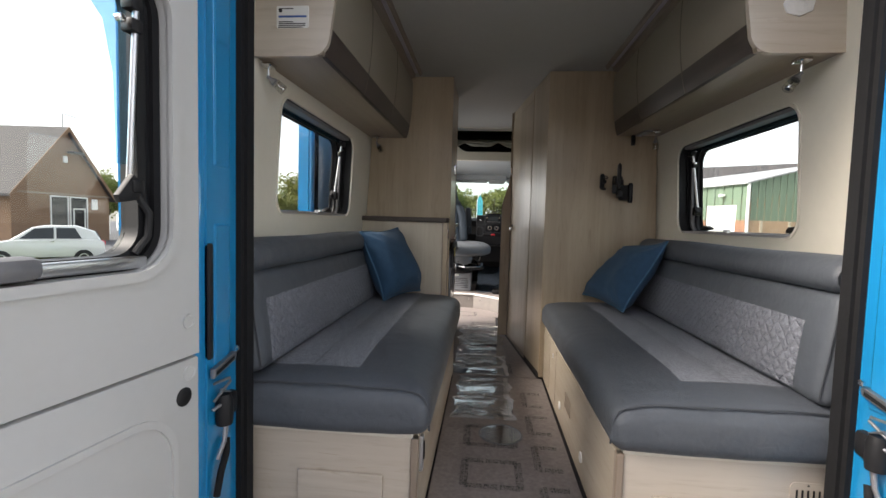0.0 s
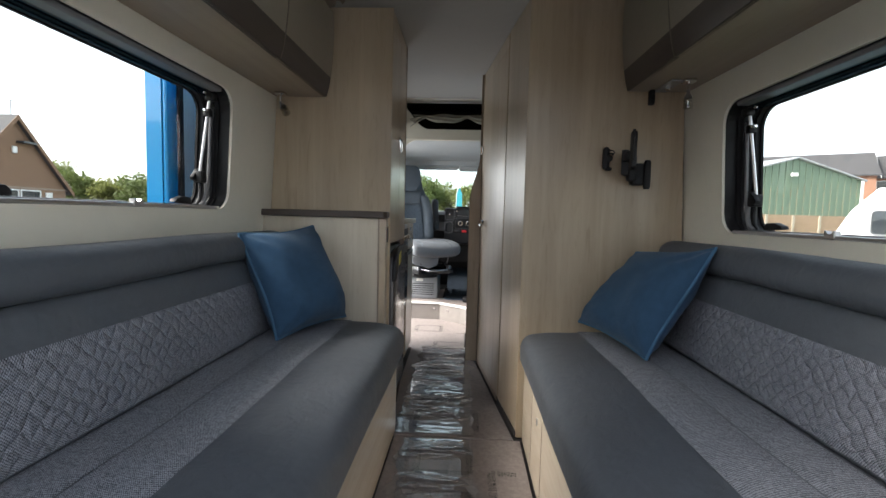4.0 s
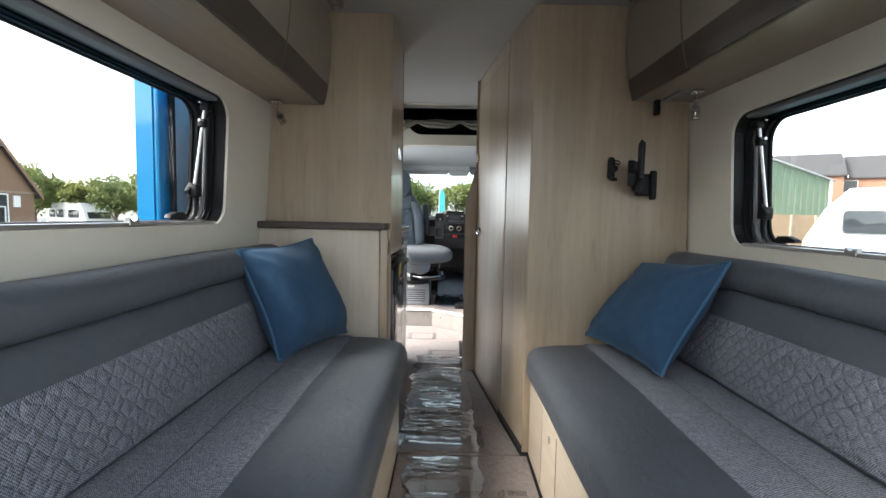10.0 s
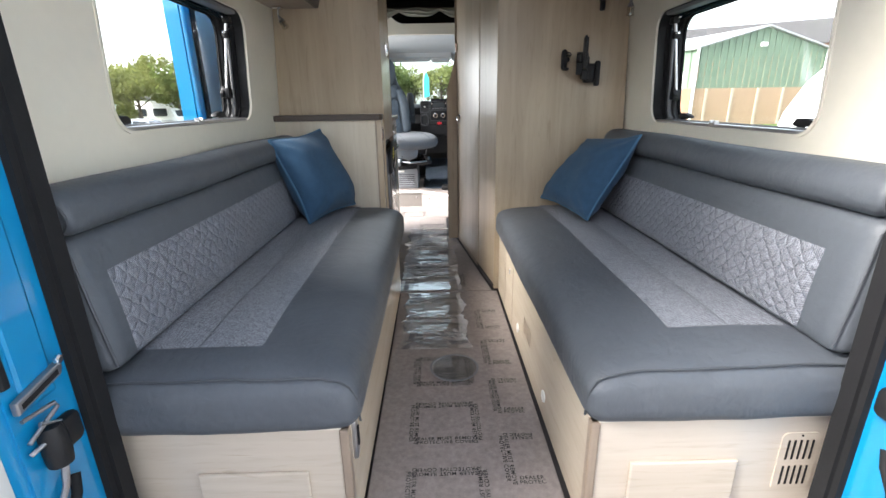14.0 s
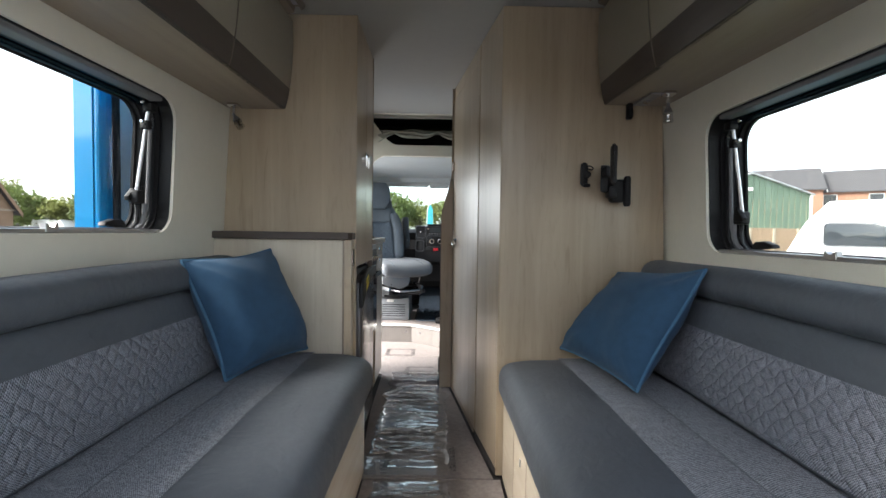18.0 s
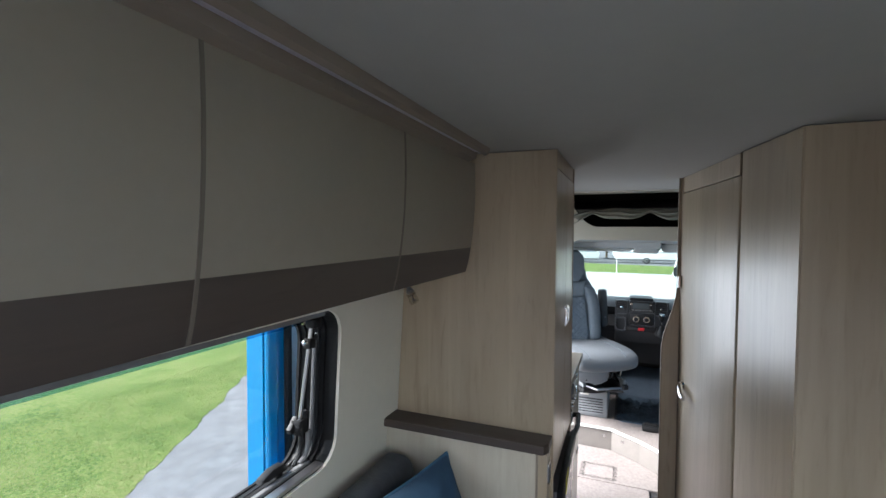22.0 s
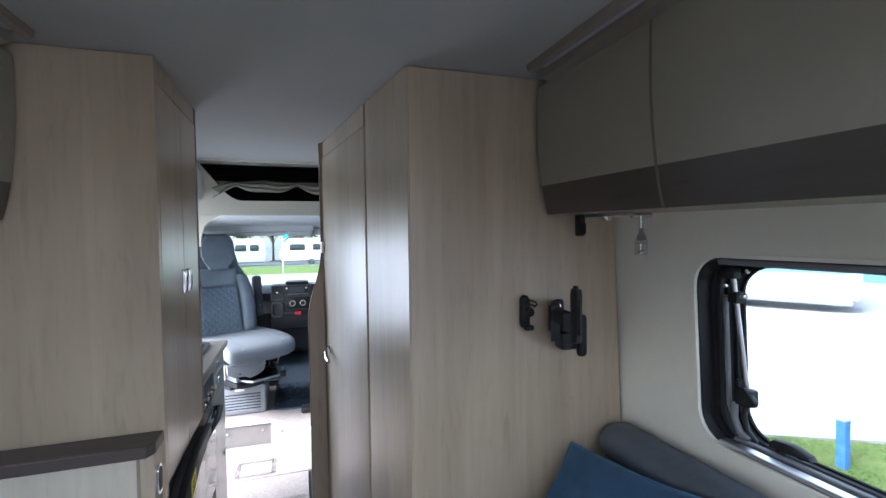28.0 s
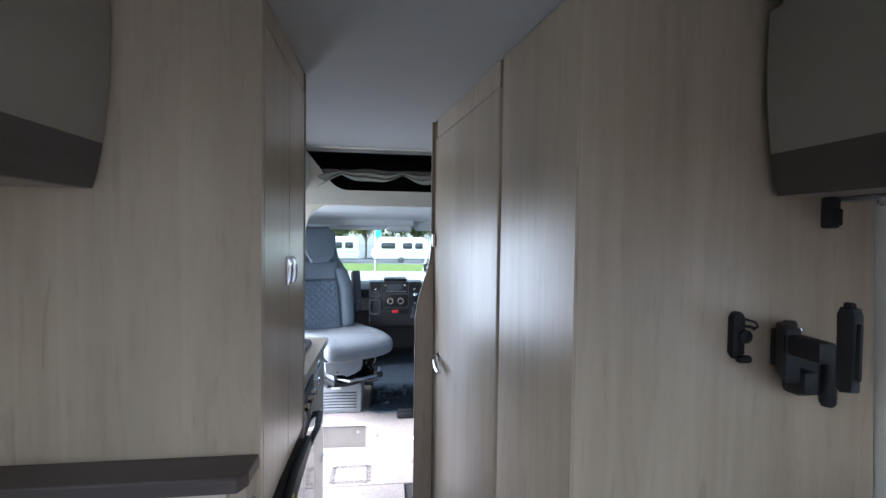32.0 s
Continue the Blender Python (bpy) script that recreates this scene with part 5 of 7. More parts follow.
dash = empty("dashboard", "charcoal plastic dashboard with radio, vents and dials", "dashboard", at=(CX, 6.3, 1.2))
dd = lambda nm, bm, m_, lb="", sm=True: under(dash, part(nm, bm, m_, label=lb, smooth=sm))
dd("top_pad", bm_prism([(6.16, 1.47), (6.22, 1.505), (6.5, 1.51), (6.95, 1.46), (6.95, 1.39), (6.2, 1.39)], "x", CX - 0.9, CX + 0.9, 0.01), DASH)
dd("lower_panel", bm_prism([(6.2, 1.42), (6.18, 1.30), (6.3, 1.12), (6.35, 0.95), (6.9, 0.95), (6.9, 1.42)], "x", CX - 0.9, CX + 0.9, 0.01), DASH)
dd("centre_console", bm_prism([(6.13, 1.535), (6.20, 1.545), (6.26, 1.54), (6.26, 1.15), (6.17, 1.17), (6.10, 1.28)], "x", CX - 0.205, CX + 0.22, 0.012), DASH)
dd("stack_hood", bm_prism([(6.11, 1.54), (6.13, 1.562), (6.3, 1.562), (6.3, 1.535)], "x", CX - 0.088, CX + 0.098, 0.008), BLACK)
Y = 6.118
dd("radio", bm_prism(rounded(CX - 0.088, CX + 0.09, 1.45, 1.533, 0.012), "y", Y - 0.016, Y + 0.02, 0.004), BLACK)
dd("radio_screen", bm_prism(rounded(CX - 0.062, CX + 0.064, 1.474, 1.522, 0.004), "y", Y - 0.018, Y - 0.0155), mat("radio_screen", (0.05, 0.06, 0.065), 0.1))
for k in range(6):
    dd("radio_key", bm_box(CX - 0.07 + k * 0.027, CX - 0.05 + k * 0.027, Y - 0.019, Y - 0.015, 1.456, 1.466, 0.002), GREYPLAS)
dd("heater_panel", bm_prism(rounded(CX - 0.09, CX + 0.107, 1.335, 1.435, 0.016), "y", Y - 0.012, Y + 0.02, 0.004), BLACK)
for x in (CX - 0.036, CX + 0.046):
    dd("heater_dial", bm_lathe([(0.031, 0), (0.031, 0.012), (0.025, 0.02), (0.01, 0.022)], 20, m=pose(x, Y - 0.012, 1.385, 90)), CHROME)
    dd("dial_cap", bm_lathe([(0.018, 0), (0.016, 0.008), (0.005, 0.009)], 16, m=pose(x, Y - 0.03, 1.385, 90)), BLACK)
DASHTRIM = mat("grey_dash_trim", (0.055, 0.057, 0.062), 0.4, noise_scale=20, var=0.1)
dd("radio_trim", bm_ring(rounded(CX - 0.094, CX + 0.096, 1.445, 1.538, 0.014), rounded(CX - 0.088, CX + 0.09, 1.45, 1.533, 0.012), "y", Y - 0.019, Y + 0.01), DASHTRIM)
dd("heater_trim", bm_ring(rounded(CX - 0.096, CX + 0.113, 1.329, 1.441, 0.02), rounded(CX - 0.09, CX + 0.107, 1.335, 1.435, 0.016), "y", Y - 0.016, Y + 0.01), DASHTRIM)
for x in (CX - 0.075, CX + 0.077):
    dd("radio_knob", bm_lathe([(0.010, 0), (0.009, 0.012), (0.004, 0.013)], 14, m=pose(x, Y - 0.016, 1.512, 90)), CHROME)
dd("switch_row", bm_prism(rounded(CX - 0.11, CX + 0.12, 1.282, 1.322, 0.008), "y", Y - 0.030, Y + 0.03, 0.003), BLACK)
dd("hazard_button", bm_box(CX - 0.02, CX + 0.03, Y - 0.036, Y - 0.028, 1.29, 1.315, 0.003), RED, "red hazard switch")
for x in (CX - 0.152, CX + 0.158):
    dd("vent_surround", bm_ring(rounded(x - 0.05, x + 0.05, 1.415, 1.54, 0.018), rounded(x - 0.042, x + 0.042, 1.424, 1.531, 0.014), "y", Y - 0.012, Y + 0.03), DASHTRIM)
    dd("air_vent", bm_prism(rounded(x - 0.042, x + 0.042, 1.424, 1.531, 0.014), "y", Y + 0.004, Y + 0.03), BLACK)
    for k in range(5):
        dd("vent_blade", bm_box(x - 0.038, x + 0.038, Y - 0.004, Y + 0.004, 1.438 + 0.018 * k, 1.443 + 0.018 * k), DASH)
    dd("vent_tab", bm_box(x - 0.008, x + 0.008, Y - 0.012, Y - 0.002, 1.472, 1.486, 0.003), CHROME)
dd("cup_holder", bm_ring(rounded(CX - 0.205, CX - 0.112, 1.275, 1.40, 0.03), rounded(CX - 0.194, CX - 0.123, 1.287, 1.389, 0.025), "y", Y - 0.04, Y + 0.03), DASHTRIM)
dd("gear_knob", bm_lathe([(0.012, 0), (0.02, 0.02), (0.026, 0.045), (0.018, 0.06)], 14, m=pose(CX + 0.16, 6.05, 1.39, 20)), BLACK)
dd("knob_cap", bm_lathe([(0.022, 0.058), (0.02, 0.066), (0.006, 0.069)], 14, m=pose(CX + 0.16, 6.05, 1.39, 20)), CHROME)
dd("gear_stalk", bm_tube([(CX + 0.16, 6.09, 1.32), (CX + 0.16, 6.045, 1.41)], 0.008, 8), CHROME)
dd("gear_gaiter", bm_lathe([(0.055, 0), (0.04, 0.04), (0.014, 0.09)], 14, m=pose(CX + 0.16, 6.10, 1.27, 20)), BLACK)
wheel = empty("steering_wheel", "black plastic steering wheel of the van", "steering wheel", at=(CX + 0.47, 6.05, 1.5))
ring = []
for i in range(25):
    a = 2 * math.pi * i / 24
    ring.append((CX + 0.47 + 0.19 * math.cos(a), 6.03 + 0.09 * math.sin(a), 1.47 + 0.17 * math.sin(a)))
under(wheel, part("rim", bm_tube(ring, 0.015, 8, close=False), BLACK, smooth=True))
under(wheel, part("hub", bm_box(CX + 0.40, CX + 0.54, 6.02, 6.10, 1.40, 1.52, 0.03), BLACK, smooth=True))
under(wheel, part("column", bm_tube([(CX + 0.47, 6.06, 1.46), (CX + 0.47, 6.25, 1.36)], 0.04, 10), BLACK, smooth=True))


for ob_ in [dash, wheel]:
    ob_.location.z += 0.07
dash.location.x -= 0.03


QUILT = weave_mat("slate_quilted_cloth", (0.095, 0.12, 0.145), (0.06, 0.075, 0.095), 0.05, "xz")


def cab_seat(x, y, yaw, name_label, box=(0.0, 0.0), lean=(0.0, 0.0)):
    """A captain's seat on a boxed base, swivelled by yaw; it looks along -y before that turn. lean sets its backrest aslant."""
    Z = 0.715
    st = empty("cab_seat", name_label, "seat", "cab seats", at=(x, y, Z))
    R = Matrix.Translation((x, y, 0)) @ Matrix.Rotation(radians(yaw), 4, "Z")
    K = Matrix.Translation((x + box[0], y + box[1], 0))

    def p(nm, bm, m_, lb="", fixed=False, at=None, parent=None):
        ob = part(nm, bm, m_, label=lb, smooth=True, m=at if at is not None else K if fixed else R)
        return under(parent or st, ob)
    base = p("seat_box", bm_box(-0.19, 0.19, -0.2, 0.25, Z + 0.001, 0.93, 0.018), SEATBOX, fixed=True)
    for k in range(6):
        p("box_rib", bm_box(-0.175, 0.15, -0.207, -0.199, Z + 0.028 + 0.021 * k, Z + 0.041 + 0.021 * k, 0.003), SEATBOX, fixed=True, parent=base)
        p("rib_gap", bm_box(-0.176, 0.151, -0.2025, -0.1985, Z + 0.0415 + 0.021 * k, Z + 0.0485 + 0.021 * k), BLACK, fixed=True, parent=base)
    p("box_flap", bm_box(-0.02, 0.045, -0.207, -0.19, 0.89, 0.915, 0.004), WHITEPL, fixed=True, parent=base)
    p("swivel_plate", bm_box(-0.2, 0.2, -0.2, 0.22, 0.965, 0.985, 0.004), BLACK)
    p("swivel_ring", bm_lathe([(0.15, 0.93), (0.15, 0.965)], 24), BLACK)
    for sx_ in (-1, 1):
        p("seat_rail", bm_box(sx_ * 0.17 - 0.02, sx_ * 0.17 + 0.02, -0.27, 0.24, 0.985, 1.02, 0.005), BLACK)
        p("rail_slider", bm_box(sx_ * 0.17 - 0.012, sx_ * 0.17 + 0.012, -0.25, 0.22, 1.02, 1.055, 0.004), STEEL)
        p("height_link", bm_tube([(sx_ * 0.15, -0.2, 1.02), (sx_ * 0.15, -0.13, 1.07), (sx_ * 0.15, 0.1, 1.065)], 0.009, 8), BLACK)
    p("slide_bar", bm_tube([(-0.17, -0.2, 1.03), (-0.1, -0.31, 1.02), (0.1, -0.31, 1.02), (0.17, -0.2, 1.03)], 0.009, 8), STEEL)
    p("turn_lever", bm_tube([(0.0, -0.2, 1.0), (0.03, -0.29, 0.995), (0.10, -0.34, 1.0)], 0.008, 8), BLACK)
    p("cross_tube", bm_tube([(-0.19, -0.12, 1.045), (0.19, -0.12, 1.045)], 0.012, 10), BLACK)
    # moulded valance under the pad, with a notch at its front
    val = [(-0.25, 1.155), (0.03, 1.155), (0.03, 1.10), (0.015, 1.065), (-0.03, 1.045), (-0.09, 1.035), (-0.12, 1.06), (-0.20, 1.065), (-0.245, 1.09)]
    vl = p("valance", bm_prism(val, "y", -0.262, -0.245, 0.006), SEATBOX, "pale grey moulded valance")
    p("valance_side", bm_prism([(-0.25, 1.06), (0.18, 1.08), (0.18, 1.15), (-0.25, 1.155)], "x", -0.258, -0.242, 0.004), SEATBOX, parent=vl)
    p("seat_pan", bm_box(-0.24, 0.24, -0.24, 0.2, 1.13, 1.158, 0.006), BLACK)
    for k in range(4):
        p("pan_spring", bm_tube([(-0.05 + 0.07 * k, -0.22, 1.125), (-0.05 + 0.07 * k, -0.2, 1.075), (-0.02 + 0.07 * k, -0.1, 1.06)], 0.006, 6), STEEL if k % 2 else BLACK)
    p("valance_screw", bm_lathe([(0.006, 0), (0.005, 0.002)], 10, m=pose(-0.16, -0.263, 1.08, 90)), BLACK, parent=vl)

    def pad_shape(q):
        q = q.copy()
        q.z += 0.028 * (abs(q.x) / 0.26) ** 3 - 0.035 * max(0, -q.y / 0.27) ** 3
        return q
    pad = p("seat_pad", bm_soft(0.262, 0.285, 0.056, 0.05, (14, 16, 8), 0.016, move=pad_shape), SEATGREY, at=R @ Matrix.Translation((0, -0.03, 1.22)))
    for sx_ in (-1, 1):
        seam = [(sx_ * 0.15, -0.30 + 0.5 * i / 12, 1.2805 + 0.028 * (0.15 / 0.26) ** 3 + 0.016 * 0.66 * (1 - ((-0.27 + 0.5 * i / 12) / 0.285) ** 4) - 0.035 * max(0, (0.27 - 0.5 * i / 12) / 0.27) ** 3)
                for i in range(13)]
        p("seam", bm_tube([(a_, b_, c_ - 0.005) for a_, b_, c_ in seam], 0.003, 6), SEATBLUE, parent=pad)
    bk = R @ Matrix.Translation((lean[0], 0.22, 1.24)) @ Matrix.Rotation(radians(lean[1]), 4, "Z") @ Matrix.Rotation(radians(-11), 4, "X")
    OUTLINE = [(0.0, 0.215), (0.10, 0.24), (0.22, 0.262), (0.35, 0.25), (0.47, 0.215), (0.58, 0.158), (0.66, 0.142), (0.73, 0.135), (0.80, 0.095)]

    def half_width(z):
        """Wide below, shoulders falling to a broad built-in headrest with a rounded top."""
        for (z0, w0), (z1, w1) in zip(OUTLINE, OUTLINE[1:]):
            if z <= z1:
                k = max(0.0, (z - z0) / (z1 - z0))
                return w0 + (w1 - w0) * k * k * (3 - 2 * k)
        return OUTLINE[-1][1]

    def back_shape(q):
        w = half_width(q.z + 0.40) / 0.25
        q = q.copy()
        q.y -= 0.06 * (abs(q.x) / 0.25) ** 2.5 * (1 if q.z < 0.05 else 0.45)
        q.y -= 0.05 * max(0.0, (q.z - 0.1) / 0.3)
        q.x *= w
        return q
    back = p("backrest", bm_soft(0.25, 0.06, 0.40, 0.055, (18, 5, 32), move=back_shape), SEATBLUE, at=bk @ Matrix.Translation((0, 0, 0.40)))
    p("quilted_panel", bm_soft(0.148, 0.014, 0.19, 0.012, (8, 3, 10), move=lambda q: Vector((q.x * (1 - 0.14 * (q.z + 0.19) / 0.38), q.y - 0.018 * (q.x / 0.148) ** 2, q.z))), QUILT, "quilted slate panel",
      at=bk @ Matrix.Translation((0, -0.062, 0.20)), parent=back)
    p("shoulder_panel", bm_soft(0.13, 0.014, 0.068, 0.012, (8, 3, 6), move=lambda q: Vector((q.x * (1 + 0.10 * q.z / 0.068), q.y - 0.016 * (q.x / 0.13) ** 2, q.z))), SEATBLUE,
      at=bk @ Matrix.Translation((0, -0.066, 0.465)), parent=back)
    for sx_ in (-1, 1):
        p("bolster", bm_soft(0.05, 0.055, 0.23, 0.042, (6, 5, 14), move=lambda q: q + Vector((-sx_ * 0.05 * max(0, q.z / 0.23) ** 2, 0, 0))), SEATBLUE, at=bk @ Matrix.Translation((sx_ * 0.205, -0.062, 0.26)), parent=back)
    p("headrest_pad", bm_prism([(-0.068, 0.52), (0.068, 0.52), (0.088, 0.585), (0.118, 0.62), (0.115, 0.72), (0.075, 0.775), (-0.075, 0.775), (-0.115, 0.72), (-0.118, 0.62), (-0.088, 0.585)], "y", -0.012, 0.03, 0.012), SEATBLUE,
      at=bk @ Matrix.Translation((0, -0.062, 0)) @ Matrix.Rotation(radians(7), 4, "X"), parent=back)
    for sx_ in (-1, 1):
        arm = p("armrest", bm_soft(0.035, 0.04, 0.165, 0.028, (5, 5, 10)), ARMDARK, "folded up dark slate armrest", at=bk @ Matrix.Translation((sx_ * 0.305, -0.01, 0.30)) @ Matrix.Rotation(radians(4), 4, "X"))
        for zz in (-0.08, 0.08):
            p("arm_button", bm_lathe([(0.006, 0), (0.005, 0.002)], 10), SEATGREY, at=bk @ Matrix.Translation((sx_ * 0.305, -0.052, 0.30 + zz)) @ pose(0, 0, 0, 90), parent=arm)
    return st


SEATBOX = mat("light_grey_seat_box", (0.225, 0.235, 0.25), 0.5, noise_scale=15, var=0.06, bump=0.1, bump_scale=800)
ARMDARK = mat("dark_slate_vinyl", (0.035, 0.042, 0.05), 0.55, noise_scale=20, var=0.1, bump=0.2, bump_scale=800)
cab_seat(-0.375, 5.76, 34, "grey swivel cab seat turned towards the living area", (-0.03, 0.13), (-0.055, -10))
cab_seat(0.56, 5.88, -38, "grey driver's seat swivelled towards the cab step")

# ---------------------------------------------------------------- sliding door, open along the outside
sd = empty("sliding_door", "open blue sliding side door of the van", "van door", at=(-1.1, 3.4, 0.5))
x0, x1 = CX - 1.20, CX - 1.14
hole = rounded(3.26, 4.1, 1.42, 2.02, 0.08)
under(sd, part("door_panel", bm_ring(spread(hole, 2.955, 4.26, 0.48, 2.30), hole, "x", x0, x1), CAR_BLUE))
under(sd, part("window_frame", bm_ring(hole, rounded(3.31, 4.05, 1.46, 1.98, 0.06), "x", x0 + 0.01, x1 - 0.01), BLACK))
pn = under(sd, part("pane", bm_prism(rounded(3.31, 4.05, 1.46, 1.98, 0.06), "x", x0 + 0.025, x0 + 0.03), glass_mat("tinted_door_glass", (0.3, 0.33, 0.34))))
pn.visible_shadow = False

under(sd, part("inner_trim", bm_box(CX - 1.139, CX - 1.125, 3.05, 4.2, 0.55, 2.2, 0.004), DOOR_GREY))
under(sd, part("edge_fold", bm_box(CX - 1.14, CX - 1.12, 2.957, 3.0, 0.5, 2.28, 0.008), CAR_BLUE))
under(sd, part("seal_strip", bm_tube([(CX - 1.13, 3.052, 0.6), (CX - 1.13, 3.052, 2.2)], 0.012, 8), RUBBER))

# ---------------------------------------------------------------- loose things inside
def pillow(corners, front, rear, label):
    """A plump scatter cushion between four corners (top rear, top front, bottom front, bottom rear), with drawn-out ears and a corded edge."""
    q = [Vector(c) for c in corners]
    c = sum(q, Vector()) / 4
    u, v = (q[1] - q[0] + q[2] - q[3]).normalized(), (q[0] - q[3] + q[1] - q[2]).normalized()
    w = u.cross(v).normalized()
    p = empty("scatter_cushion", label, "cushion", "scatter cushions", at=c)
    n = 36
    bm = bmesh.new()

    def flat(a, b):
        """The seam line's surface: sides drawn in between the corners, ears a little rounded."""
        ear = 1 - 0.035 * (abs(a) * abs(b)) ** 9
        a2 = a * (1 - 0.08 * (1 - b * b) - 0.025 * (1 - b ** 10)) * ear * 1.085
        b2 = b * (1 - 0.08 * (1 - a * a) - 0.025 * (1 - a ** 10)) * ear * 1.085
        g, h = (a2 + 1) / 2, (1 - b2) / 2
        return (q[0] * (1 - g) + q[1] * g) * (1 - h) + (q[3] * (1 - g) + q[2] * g) * h + w * 0.005 * math.sin(4 * a + 3 * b + c.x * 9)
    sheets = []
    for side in (1, -1):
        g = []
        for i in range(n + 1):
            row = []
            for j in range(n + 1):
                a, b = math.sin(math.pi / 2 * (2 * i / n - 1)), math.sin(math.pi / 2 * (2 * j / n - 1))
                if i in (0, n) or j in (0, n):
                    if side < 0:
                        row.append(sheets[0][i][j])
                        continue
                    z = 0.0
                else:
                    z = (front if side > 0 else rear) * ((1 - a ** 4) * (1 - b ** 4)) ** 0.55 * (1 - 0.2 * b) * (1 - 0.75 * (abs(a) * abs(b)) ** 3)
                    rim = min(1, 5 * (1 - max(abs(a), abs(b))))
                    pull = (abs(a) * abs(b)) ** 1.6
                    z += 0.008 * noise.noise(Vector((a * 1.9, b * 1.9, side * 4 + c.x * 9))) * rim
                    z += 0.012 * pull * math.sin(13 * (abs(a) - abs(b))) * rim
                    z += 0.007 * max(0.0, noise.noise(Vector((a * 2.0 + b * 5.5, b * 1.2 - a, c.x * 7 + side)))) * rim
                row.append(bm.verts.new(flat(a, b) + w * side * z - c))
            g.append(row)
        sheets.append(g)
        for i in range(n):
            for j in range(n):
                f = (g[i][j], g[i + 1][j], g[i + 1][j + 1], g[i][j + 1])
                bm.faces.new(f if side > 0 else f[::-1])
    under(p, part("cover", bm, BLUE_CLOTH, smooth=True, m=Matrix.Translation(c)))
    run = [math.sin(math.pi / 2 * (i / 14 * 2 - 1)) for i in range(14)]
    line = [(k, -1) for k in run] + [(1, k) for k in run] + [(-k, 1) for k in run] + [(-1, -k) for k in run] + [(-1, -1)]
    under(p, part("piping", bm_tube([flat(a, b) - c for a, b in line], 0.0052, 8, close=False), PIPE_BLUE, smooth=True, m=Matrix.Translation(c)))
    return p


pillow(((-0.751, 2.881, 1.442), (-0.63, 3.258, 1.461), (-0.479, 3.222, 1.092), (-0.617, 2.868, 1.085)), 0.10, 0.085, "teal blue cotton cushion leaning on the low cabinet")
pillow(((0.752, 3.225, 1.395), (0.829, 2.785, 1.44), (0.632, 2.757, 1.10), (0.526, 3.172, 1.118)), 0.062, 0.08, "teal blue cotton cushion leaning on the settee back")


def spot_lamp(at, head, label):
    """A swivel reading lamp: base under the locker, stem, knuckle and a clear cylinder head."""
    a, h = Vector(at), Vector(head)
    lp = empty("reading_lamp", label, "lamp", "reading lamps", at=a)
    d = (h - (a - Vector((0, 0, 0.03)))).normalized()
    under(lp, part("base", bm_box(a.x - 0.02, a.x + 0.02, a.y - 0.02, a.y + 0.02, a.z - 0.014, a.z, 0.004), CHROME, smooth=True))
    k = a - Vector((0, 0, 0.044))
    under(lp, part("stem", bm_tube([a - Vector((0, 0, 0.01)), k], 0.0048, 10), CHROME, smooth=True))
    q = d.to_track_quat("Z", "Y").to_matrix().to_4x4()
    m = Matrix.Translation(k) @ q
    hd = under(lp, part("lamp_head", bm_lathe([(0.004, -0.006), (0.0065, -0.002), (0.0055, 0.006), (0.0075, 0.010), (0.0115, 0.017), (0.0135, 0.026)], 18), STEEL, smooth=True, m=m))
    under(hd, part("collar", bm_lathe([(0.0138, 0.025), (0.0162, 0.027), (0.0162, 0.034), (0.0152, 0.035)], 20), OPAL, smooth=True, m=m))
    under(hd, part("glass", bm_lathe([(0.0152, 0.0352), (0.0155, 0.048), (0.0168, 0.060), (0.0150, 0.063), (0.009, 0.061)], 20), OPAL, smooth=True, m=m))
    under(hd, part("bulb", bm_lathe([(0.004, 0.036), (0.0045, 0.050), (0.0095, 0.055), (0.0085, 0.060), (0.003, 0.0605)], 14), CHROME, smooth=True, m=m))
    return lp


spot_lamp((-0.775, 3.28, 2.048), (-0.735, 3.265, 1.955), "chrome reading lamp under the overhead locker")
spot_lamp((0.848, 3.06, 2.056), (0.852, 3.063, 1.95), "chrome reading lamp hanging under the overhead locker")
spot_lamp((-0.81, 1.905, 2.028), (-0.76, 1.93, 1.955), "chrome reading lamp under the overhead locker")
spot_lamp((0.853, 1.905, 2.038), (0.80, 1.90, 1.94), "chrome reading lamp under the overhead locker")

aer = empty("locker_clip", "black plastic clip on a rail under the locker", "clip", at=(0.776, 3.218, 2.05))
under(aer, part("clip_body", bm_box(0.766, 0.787, 3.205, 3.230, 1.998, 2.058, 0.005), BLACK, smooth=True))
under(aer, part("clip_pad", bm_box(0.768, 0.785, 3.199, 3.206, 2.003, 2.035, 0.003), RUBBER))
under(aer, part("rail", bm_box(0.79, 0.835, 3.07, 3.225, 2.050, 2.058, 0.003), STEEL))
under(aer, part("rail_knob", bm_lathe([(0.012, 0), (0.012, -0.008), (0.006, -0.012)], 14, m=pose(0.812, 3.15, 2.05)), CHROME, smooth=True))

tv = empty("tv_bracket", "black folding television bracket screwed to the oak panel", "bracket", at=(0.7, 3.262, 1.78))
tb = lambda nm, bm: under(tv, part(nm, bm, BLACK, smooth=True))
tb("wall_plate", bm_box(0.70, 0.745, 3.248, 3.2645, 1.725, 1.80, 0.004))
tb("hinge_barrel", bm_lathe([(0.010, -0.055), (0.013, -0.05), (0.013, 0.05), (0.010, 0.055)], 14, m=pose(0.722, 3.242, 1.762)))
tb("folded_arm", bm_prism([(0.660, 3.185), (0.688, 3.183), (0.730, 3.25), (0.702, 3.252)], "z", 1.712, 1.815, 0.006))
tb("arm_knuckle", bm_prism([(0.658, 3.12), (0.69, 3.12), (0.70, 3.195), (0.664, 3.195)], "z", 1.765, 1.802, 0.006))
